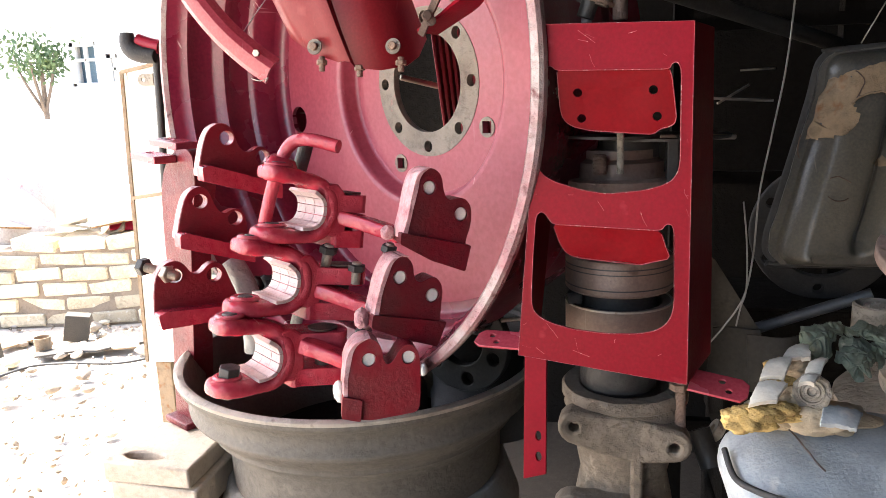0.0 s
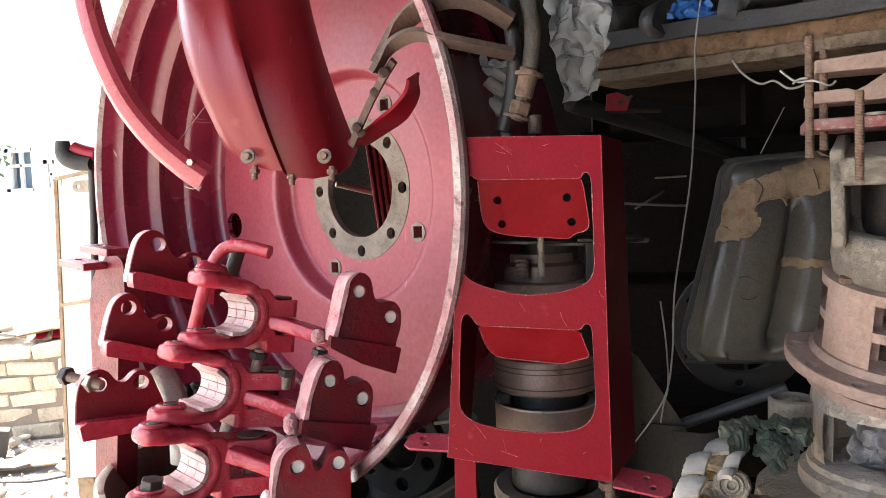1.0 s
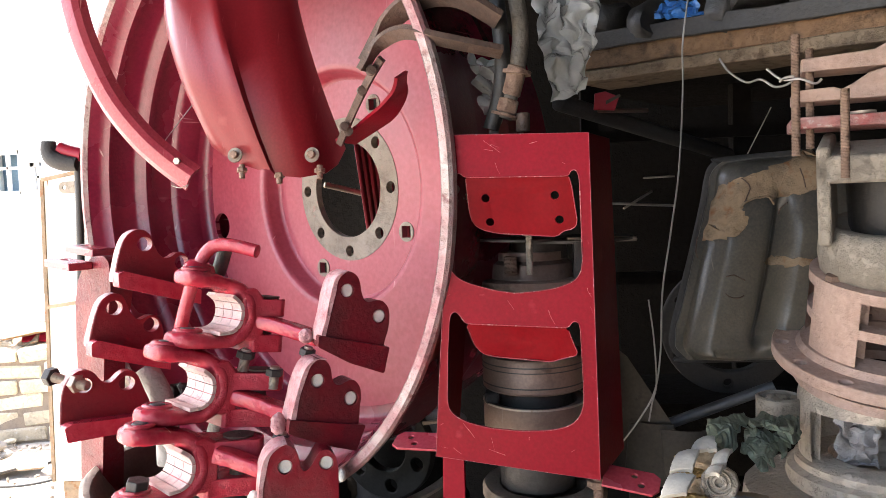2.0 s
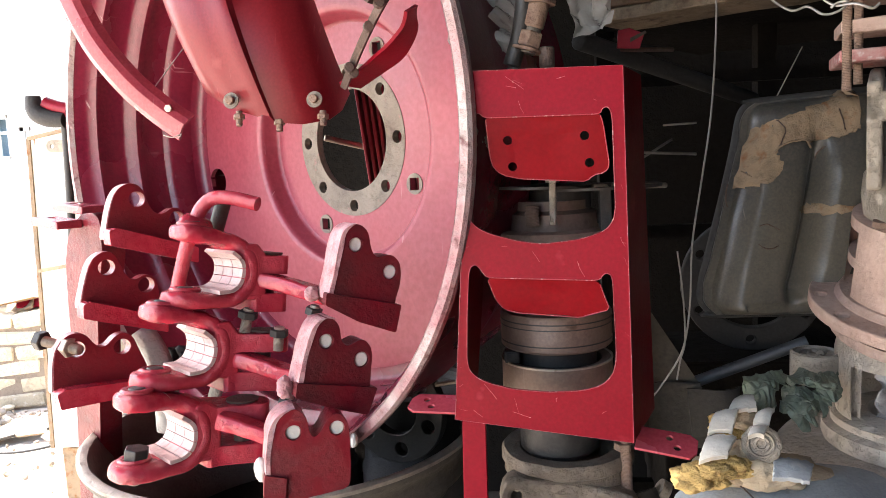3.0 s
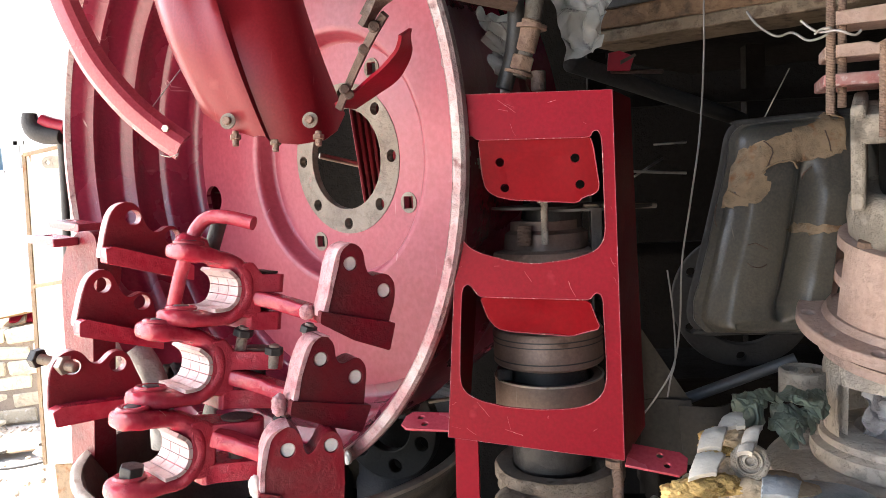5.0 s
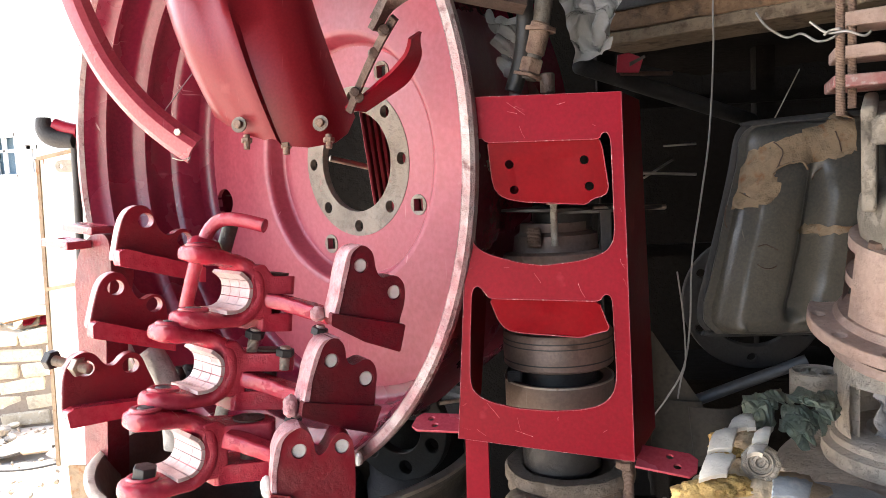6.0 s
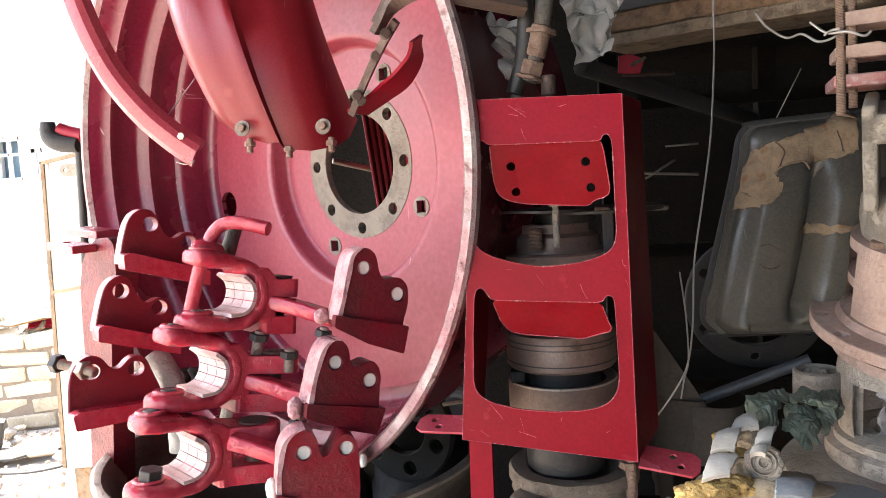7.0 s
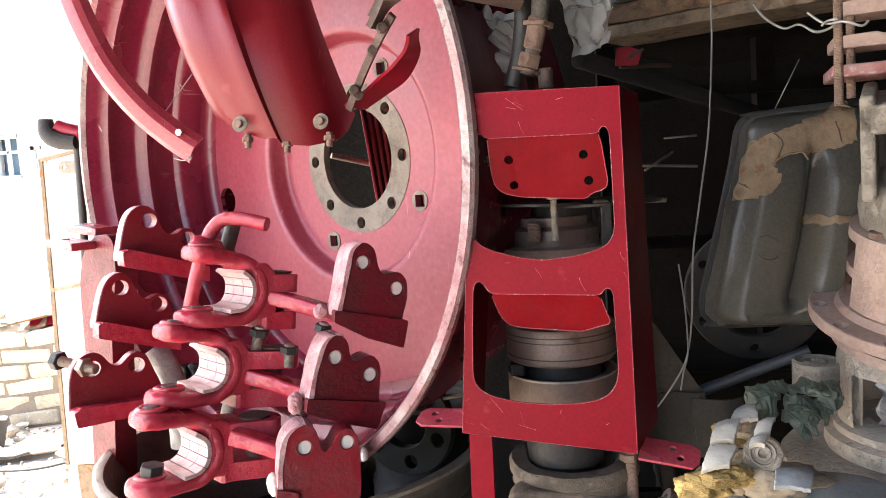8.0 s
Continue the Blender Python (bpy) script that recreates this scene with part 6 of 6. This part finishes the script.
    flap(((0.4209, 0.725, 0.8336), (0.4369, 0.725, 0.8371), (0.4225, 0.697, 0.832), (0.4075, 0.697, 0.8291)), FOAMPALE, "cracked pale vinyl flap", 3)
    flap(((0.4079, 0.7, 0.8264), (0.4229, 0.7, 0.8287), (0.4098, 0.672, 0.8305), (0.3964, 0.672, 0.8298)), FOAMPALE, "cracked pale vinyl flap", 4)
    flap(((0.4114, 0.765, 0.8336), (0.4284, 0.765, 0.8373), (0.4241, 0.737, 0.8322), (0.3969, 0.737, 0.8296)), FOAMPALE, "cracked pale vinyl flap", 5)
    flap(((0.4288, 0.7, 0.7979), (0.4637, 0.7, 0.7915), (0.4491, 0.672, 0.7868), (0.4174, 0.672, 0.7907)), BLUEVINYL, "torn grey vinyl edge", 6)
    bu = along(Vector((0.4164, 0.7, 0.8109)) - o, Vector((0.385, 0.6, 0.85)) - o)
    b = part("bush", solid([(0, -0.03), (0.0125, -0.03), (0.0125, 0.0), (0.011, 0.0015), (0.0098, -0.0015), (0.0078, -0.0015), (0.007, 0.001), (0.0045, 0.001), (0.0036, -0.003), (0, -0.003)], 36), CAST, s, "round rubber bush with rings", 35, 0, bu)
    part("sleeve", solid([(0.0124, -0.05), (0.0185, -0.05), (0.0185, -0.003), (0.0165, -0.001), (0.0124, -0.001)], 9), CAST, s, "dusty faceted sleeve round the bush", 30, 0.001, bu)


torn_seat()


# ---------------------------------------------------------------- yard side
BEAM = pose(-0.4647, 1.08, 0.814, 0, 0, -32)


def red_drawbar():
    d = thing("red_drawbar", BEAM, "dusty red steel drawbar with curved top standing on a plank", "drawbar")
    o = [(-0.07242, -0.2687), (-0.04626, -0.06381), (-0.0404, 0.075), (-0.03087, 0.1515), (-0.01814, 0.1834), (0.003265, 0.2075), (0.02993, 0.2202), (0.06666, 0.2237), (0.08167, 0.2122), (0.07978, 0.1632), (0.04903, 0.07962), (-0.002957, -0.2566)]
    part("web", rough_plate(o, (), 0.036, 0, 0.0008), RED_GRIMY_SHADED, d, "", 40, 0.003)
    ft = (-0.03522, 0, -0.2579)
    part("foot", box(0.075, 0.08, 0.012, (ft[0] - 0.002, 0.02, ft[2] + 0.002)), RED_GRIMY_SHADED, d, "", 30, 0.003)
    for (x, yy, z), w in (((-0.03501, 0.03, 0.2309), 0.092), ((-0.007035, -0.02, 0.2129), 0.08)):
        part("lug", plate([(-w / 2, -0.018), (w / 2, -0.018), (w / 2, 0.02), (-w / 2, 0.02)], [ring2(-w * 0.16, 0.003, 0.009, 14, 0.006)], 0.012), RED_RAIL, d, "dusty flat lug with a hole", 30, 0.0015, pose(x, yy, z + 0.003, -90, 4, 0))


red_drawbar()
FOOT = (-0.4935, 1.08, 0.5523)


def planks():
    z0 = FOOT[2]
    a, b, c, d = (-0.4936, 0.8535, 0.6), (-0.3506, 0.8436, 0.6), (-0.3337, 0.9824, 0.6), (-0.4979, 1.039, 0.6)
    E3 = Vector((0.2, -0.033, 1.106))
    k = (E3.z - z0) / (E3.z - 0.6)
    q = [E3 + (Vector(p) - E3) * k for p in (a, b, c, d)]
    for i, (t, dx, mm, lab) in enumerate(((0.034, 0, PLANK, "thick bleached wooden plank with a worn slot"), (0.05, 0.01, PLANK, "second weathered plank under the first"), (0.07, -0.01, WOOD, "old timber block under the planks"))):
        zt = z0 - 0.001 - sum((0.036, 0.052)[:i])
        cx = sum((p.x for p in q)) / 4 + 0.04
        cy = sum((p.y for p in q)) / 4
        e = Vector((q[1].x - q[0].x, q[1].y - q[0].y, 0))
        ang = math.degrees(math.atan2(e.y, e.x))
        ln, wd = e.length, (q[2] - q[1]).length
        ob = thing("plank", pose(cx + dx - 0.04, cy, zt, 0, 0, ang), lab, "plank")
        out = [(-ln / 2, -wd / 2), (ln / 2, -wd / 2), (ln / 2 - 0.01, wd / 2), (-ln / 2 + 0.01, wd / 2)]
        holes = [[(x - ln * 0.12, y - wd * 0.3) for x, y in ring2(0, 0, 0.036, 20, 0.014)]] if i == 0 else ()
        bm = plate(out, holes, t if i < 2 else z0 - 0.088, 0)
        part("board", crumple(bm, 0.002, 25), mm, ob, "", 35, 0.004, pose(0, 0, 0, -90))
    p = q[0].lerp(q[2], 0.35)
    g = thing("small_bolt", pose(p.x - 0.03, p.y - 0.02, z0 - 0.02, 80, 0, 60), "small bright bolt lying in the plank slot", "bolt")
    part("head", hexnut(0.008, 0.006), STEEL, g, "", None, 0.0005)
    part("shaft", rod(0.004, 0.03, 12), STEEL, g, "", 40)


planks()


def door_leaf():
    o = Vector((-1.035, 1.9, 0.961))
    d = thing("cabinet_side", Matrix.Translation(o), "pale painted sheet cabinet side with rusty edges, standing in the yard", "cabinet")
    a, b, c, e = (Vector(p) - o for p in ((-1.063, 1.9, 1.199), (-0.8869, 1.85, 1.22), (-0.9269, 1.8, 0.3942), (-1.066, 1.86, 0.3677)))
    part("panel", loft([[a, a.lerp(b, 0.5), b], [a.lerp(e, 0.5), (a + b + c + e) / 4, b.lerp(c, 0.5)], [e, e.lerp(c, 0.5), c]], 0.03), PALEWALL, d, "", 30)
    for p, q in ((a, b), (a, e), (a.lerp(e, 0.42), b.lerp(c, 0.42)), (a + Vector((0.02, 0, 0)), a.lerp(e, 0.42) + Vector((0.07, 0, 0)))):
        part("edge_strip", sweep([p, q], [(-0.005, -0.002), (0.005, -0.002), (0.005, 0.006), (-0.005, 0.006)], n=1), TORN, d, "rusty edge strip", 30)
    part("hasp", plate(arc(0, 0, 0.016, 90, 270, 8) + [(0.03, -0.016), (0.03, 0.016)], [ring2(0.0, 0, 0.006, 10)], 0.005), CAST, d, "grey hasp with a hole", 30, 0, Matrix.Translation(Vector((-0.977, 1.86, 1.174)) - o))
    leg = Vector((-1.015, 1.86, 0.3693))
    part("leg", box(0.05, 0.05, leg.z + 0.02, (leg.x - o.x, leg.y - o.y + 0.02, leg.z / 2 - o.z - 0.01)), TORN, d, "", 30, 0.003)
    g = thing("lever", pose(*(-0.7647, 1.55, 1.214)), "black rubber lever with a red cap on a dark post", "lever")
    o = Vector((-0.7647, 1.55, 1.214))
    part("grip", tube([Vector(p) - o for p in ((-0.8107, 1.55, 1.267), (-0.8091, 1.55, 1.238), (-0.7863, 1.55, 1.22), (-0.7453, 1.55, 1.213))], 0.018, 5, 12, lambda t: 0.8 + 0.3 * math.sin(3 * t)), RUBBER, g, "", 60)
    part("cap", tube([Vector(p) - o for p in ((-0.7914, 1.56, 1.25), (-0.7673, 1.56, 1.241), (-0.7377, 1.56, 1.233))], 0.016, 4, 12), RED, g, "red cap", 60)
    part("post", tube([Vector(p) - o for p in ((-0.7506, 1.56, 1.218), (-0.7557, 1.56, 1.088), (-0.7652, 1.56, 0.9195))] + [Vector((-0.7685, 1.56, 0.7985)) - o], 0.009, 4, 10), DARK, g, "", 60)
    zz = (-0.7685, 1.56, 0.7985)
    part("post_foot", rod(0.012, zz[2] + 0.02, 12), DARK, g, "", 40, 0, pose(zz[0] - o.x, zz[1] - o.y, -0.02 - o.z))


door_leaf()


def low_wall():
    a, b = Vector((-1.75, 3.6, 0)), Vector((-4.6, 2.86, 0))
    d = (b - a).normalized()
    ang = math.degrees(math.atan2(d.y, d.x))
    w = tagged(finish("low_wall", box((b - a).length, 0.2, 0.42, ((b - a).length / 2, -0.0, 0.19)), MORTAR, None, "", 30), "low yard wall of buff bricks in mud mortar", "wall", kind="structure")
    w.matrix_basis = pose(*a, 0, 0, ang)
    rnd = random.Random(5)
    me = []
    for k in range(5):
        bm = box(0.225, 0.22, 0.068)
        bmesh.ops.bevel(bm, geom=bm.edges[:], offset=0.008, segments=1, affect="EDGES")
        crumple(bm, 0.011, 16, k * 3.1)
        m = bpy.data.meshes.new("brick")
        bm.to_mesh(m)
        bm.free()
        m.materials.append(BRICK)
        me.append(m)
    for row in range(6):
        x = 0.05 + (0.12 if row % 2 else 0)
        while x < (b - a).length - 0.1:
            if row < 5 or rnd.random() < 0.75:
                br = new("brick", rnd.choice(me))
                br.parent = w
                br.matrix_basis = pose(x + rnd.uniform(-0.008, 0.008), rnd.uniform(-0.01, 0.012), 0.03 + 0.078 * row + rnd.uniform(-0.004, 0.004), rnd.uniform(-3, 3), rnd.uniform(-4, 4), rnd.uniform(-3, 3) + (180 if rnd.random() < 0.5 else 0))
            x += 0.238
    # heaps on and behind the wall
    for k, (p, sx, sz, lab) in enumerate((((-2.35, 3.75, 0.44), 0.34, 0.22, "white woven sack slumped on the low wall"), ((-3.1, 3.6, 0.44), 0.36, 0.26, "white woven sack slumped on the low wall"), ((-2.7, 4.4, 0.6), 0.5, 0.6, "pale sheeted heap behind the low wall"), ((-3.9, 4.3, 0.5), 0.6, 0.5, "pale sheeted heap behind the low wall"), ((-2.05, 4.1, 0.6), 0.3, 0.75, "pale sheeted heap behind the low wall"), ((-3.2, 5.4, 0.5), 0.9, 0.85, "pale sheeted heap in the yard"))):
        bm = bmesh.new()
        bmesh.ops.create_icosphere(bm, subdivisions=4, radius=1)
        for v in bm.verts:
            n3 = noise.noise_vector(v.co * 1.4 + Vector((k * 5, 0, 0)))
            v.co = Vector((v.co.x * sx, v.co.y * sx * 0.6, max(-0.55, v.co.z) * sz)) + n3 * 0.1 * sx + 0.03 * sx * noise.noise_vector(v.co * 7)
        t = thing("sack" if k < 2 else "sheeted_heap", pose(*p), lab, "sack" if k < 2 else "heap")
        part("cloth", bm, CLOTH, t, "", 60)
        if k >= 2:
            part("base", box(sx * 1.4, sx * 0.8, p[2] + 0.05, (0, 0, -p[2] / 2)), CLOTH, t, "", 30, 0.03)
    for k in range(12):
        x = rnd.uniform(0.1, 1.9)
        p = a + d * x + Vector((rnd.uniform(-0.05, 0.1), rnd.uniform(0.0, 0.12), 0.5 + 0.03 * rnd.random()))
        t = thing("scrap_sheet", Matrix.Translation(p), "dusty brown scrap lying on the low wall", "scrap")
        bm = plate([(-0.13, -0.06), (0.1, -0.07), (0.15, 0.03), (0.02, 0.08), (-0.12, 0.05)], (), 0.012)
        part("scrap", crumple(bm, 0.02, 9, k), rnd.choice((WOOD, TORN, PALE, RED, CARD)), t, "", 30, 0, pose(0, 0, 0, -80 + rnd.uniform(-25, 25), rnd.uniform(-20, 20), rnd.uniform(0, 360)))


low_wall()


def yard_clutter():
    rnd = random.Random(11)
    for k in range(70):
        x, y = rnd.uniform(-3.4, -1.0), rnd.uniform(1.9, 3.35)
        if x > -1.35 and y < 2.2:
            continue
        r = rnd.uniform(0.012, 0.05)
        bm = bmesh.new()
        bmesh.ops.create_icosphere(bm, subdivisions=2, radius=r)
        for v in bm.verts:
            v.co = Vector((v.co.x, v.co.y * 0.8, v.co.z * 0.55)) * (1 + 0.4 * noise.noise(v.co * 30 + Vector((k, 0, 0))))
        t = thing("stone", pose(x, y, r * 0.2, 0, 0, rnd.uniform(0, 360)), "small pale rubble stone on the dusty ground", "stone", "rubble in the yard")
        part("stone_body", bm, rnd.choice((MORTAR, BRICK, GROUND, CAST)), t, "", 50)
    for k, (p, ang) in enumerate((((-2.055, 2.929, 0.02), 12), ((-1.956, 2.98, 0.03), -20), ((-2.175, 2.873, 0.02), 40), ((-2.5, 2.995, 0.02), 70), ((-1.927, 3.071, 0.02), 0))):
        t = thing("dark_scrap", pose(*p, 0, 0, ang), "flat dark scrap metal lying on the ground", "scrap")
        part("sheet", crumple(plate([(-0.12, -0.05), (0.05, -0.06), (0.13, 0.0), (0.06, 0.06), (-0.1, 0.04)], (), 0.008), 0.02, 12, k), DARK if k % 2 == 0 else TORN, t, "", 30, 0, pose(0, 0, 0, -86))
    p = (-2.286, 2.889, 0)
    t = thing("tin_can", pose(p[0], p[1], -0.01), "small brown tin can on the ground", "can")
    part("can", solid([(0, 0), (0.035, 0), (0.038, 0.08), (0.035, 0.08), (0.032, 0.005), (0, 0.005)], 24), TORN, t, "", 40)
    p = (-2.237, 3.074, 0)
    t = thing("carton", pose(p[0], p[1], 0.06, 0, 12, 30), "small weathered carton on the ground", "carton")
    part("carton_body", box(0.11, 0.08, 0.13), CARD, t, "", 30, 0.003)
    t = thing("ground_cable", pose(*(-1.973, 2.753, 0.01)), "dark cable trailing over the ground", "cable")
    o = Vector((-1.973, 2.753, 0.01))
    part("cable", tube([Vector(q) - o for q in ((-2.258, 2.403, 0.01), (-2.226, 2.549, 0.012), (-2.169, 2.68, 0.01), (-2.007, 2.723, 0.012), (-1.802, 2.746, 0.01), (-1.654, 2.861, 0.012), (-1.474, 3.1, 0.01))], 0.006, 6, 8), RUBBER, t, "", 60)
    p = (-2.428, 2.801, 0)
    t = thing("dark_post", pose(p[0] - 0.06, p[1], -0.02), "dark iron foot of a stand", "post")
    part("post_body", box(0.07, 0.07, 0.34, (0, 0, 0.17)), DARK, t, "", 30, 0.004, pose(0, 0, 0, 0, -6, 0))
    # loose chips and dust clods, uncountable
    bm = bmesh.new()
    for k in range(1500):
        x, y = rnd.uniform(-4, -0.75), rnd.uniform(0.7, 3.4)
        r = rnd.uniform(0.003, 0.014)
        bmesh.ops.create_icosphere(bm, subdivisions=1, radius=r, matrix=pose(x, y, 0.0, rnd.uniform(0, 90), 0, rnd.uniform(0, 360)) @ Matrix.Diagonal((1, rnd.uniform(0.5, 1.6), 0.5, 1)))
    tagged(finish("gravel", bm, MORTAR, None, "", 60), "loose chips and clods on the ground", "gravel", kind="stuff")


yard_clutter()


def far_building():
    h = thing("shop_building", pose(-9, 10.5, 0), "whitewashed shop building with dark glazed openings across the yard", "building")
    # wall in panels round the openings
    wins = []
    for (p, q) in (((-7.567, 10.5, 2.084), (-7.088, 10.5, 1.427)), ((-6.954, 10.5, 1.889), (-6.745, 10.5, 1.347))):
        wins.append((p[0] + 9, q[0] + 9, q[2], p[2]))
    o = [(-9, -0.3), (9, -0.3), (9, 4.6), (-9, 4.6)]
    part("wall", plate(o, [[(a, c), (b, c), (b, d), (a, d)] for a, b, c, d in wins], 0.3), WHITEWASH, h, "", 30)
    part("roof", box(18.6, 6, 0.2, (0, 2.7, 4.7)), WHITEWASH, h, "flat concrete roof", 30)
    part("ledge", box(18.2, 0.5, 0.1, (0, -0.2, 2.75)), WHITEWASH, h, "white ledge", 30)
    part("inner_wall", box(17, 0.2, 4.5, (0, 0.42, 2.2)), BLUEWALL, h, "dark interior", 30)
    for a, b, c, d in wins:
        w = part("window", box(0.06, 0.1, d - c, (a + 0.03, 0.1, (c + d) / 2)), WHITEWASH, h, "white painted window frame", 30)
        for bx in (box(0.06, 0.1, d - c, (b - 0.03, 0.1, (c + d) / 2)), box(b - a, 0.1, 0.06, ((a + b) / 2, 0.1, d - 0.03)), box(b - a, 0.1, 0.05, ((a + b) / 2, 0.1, c + 0.025)), box(b - a, 0.06, 0.04, ((a + b) / 2, 0.1, c + (d - c) * 0.6)), box(0.04, 0.06, d - c, ((a + b) / 2, 0.1, (c + d) / 2))):
            part("frame_bar", bx, WHITEWASH, w, "", 30)
    rnd = random.Random(3)
    for k, p in enumerate(((-6.636, 8.5, 1.347), (-6.821, 9.5, 1.313), (-6.471, 9.5, 1.3))):
        t = thing("yard_chair", pose(p[0], p[1], 0), "pale chair far across the yard", "chair", "chairs far across the yard")
        part("seat", box(0.42, 0.42, 0.05, (0, 0, 0.45)), PALE, t, "", 30, 0.01)
        part("backrest", box(0.42, 0.05, 0.45, (0, 0.2, 0.75)), PALE, t, "", 30, 0.01)
        for x in (-0.18, 0.18):
            for y in (-0.18, 0.18):
                part("leg", box(0.04, 0.04, 0.44, (x, y, 0.22)), PALE, t, "", 30)
    # tree beside the building
    p = (-7.065, 9.3, 1.851)
    t = thing("tree", pose(p[0] - 0.1, p[1], -0.05), "small leafy green tree in the yard", "tree")
    part("trunk", tube([(0, 0, 0), (0.03, 0, 0.6), (0, 0.05, 1.2), (0.05, 0, p[2])], 0.06, 4, 8, lambda u: 1 - 0.6 * u), BARK, t, "", 60)
    for k in range(5):
        a = k * 1.26
        part("limb", tube([(0, 0.03, 1.1), (0.2 * math.cos(a), 0.2 * math.sin(a), p[2] * 0.85), (0.28 * math.cos(a), 0.26 * math.sin(a), p[2] + 0.05)], 0.025, 4, 6, lambda u: 1 - 0.7 * u), BARK, t, "", 60)
    bm = bmesh.new()
    for k in range(1500):
        q = Vector((rnd.gauss(0, 0.19), rnd.gauss(0, 0.18), rnd.gauss(0.0, 0.13)))
        if noise.noise(q * 3.2) < -0.08:
            continue
        m = Matrix.Translation(q + Vector((0, 0, p[2]))) @ Euler((rnd.uniform(0, 6), rnd.uniform(0, 6), 0)).to_matrix().to_4x4()
        vs = [bm.verts.new(m @ Vector(c)) for c in ((-0.045, 0, 0), (0, -0.02, 0.006), (0.045, 0, 0), (0, 0.02, 0.006))]
        bm.faces.new(vs)
    part("crown", bm, LEAFM, t)


far_building()
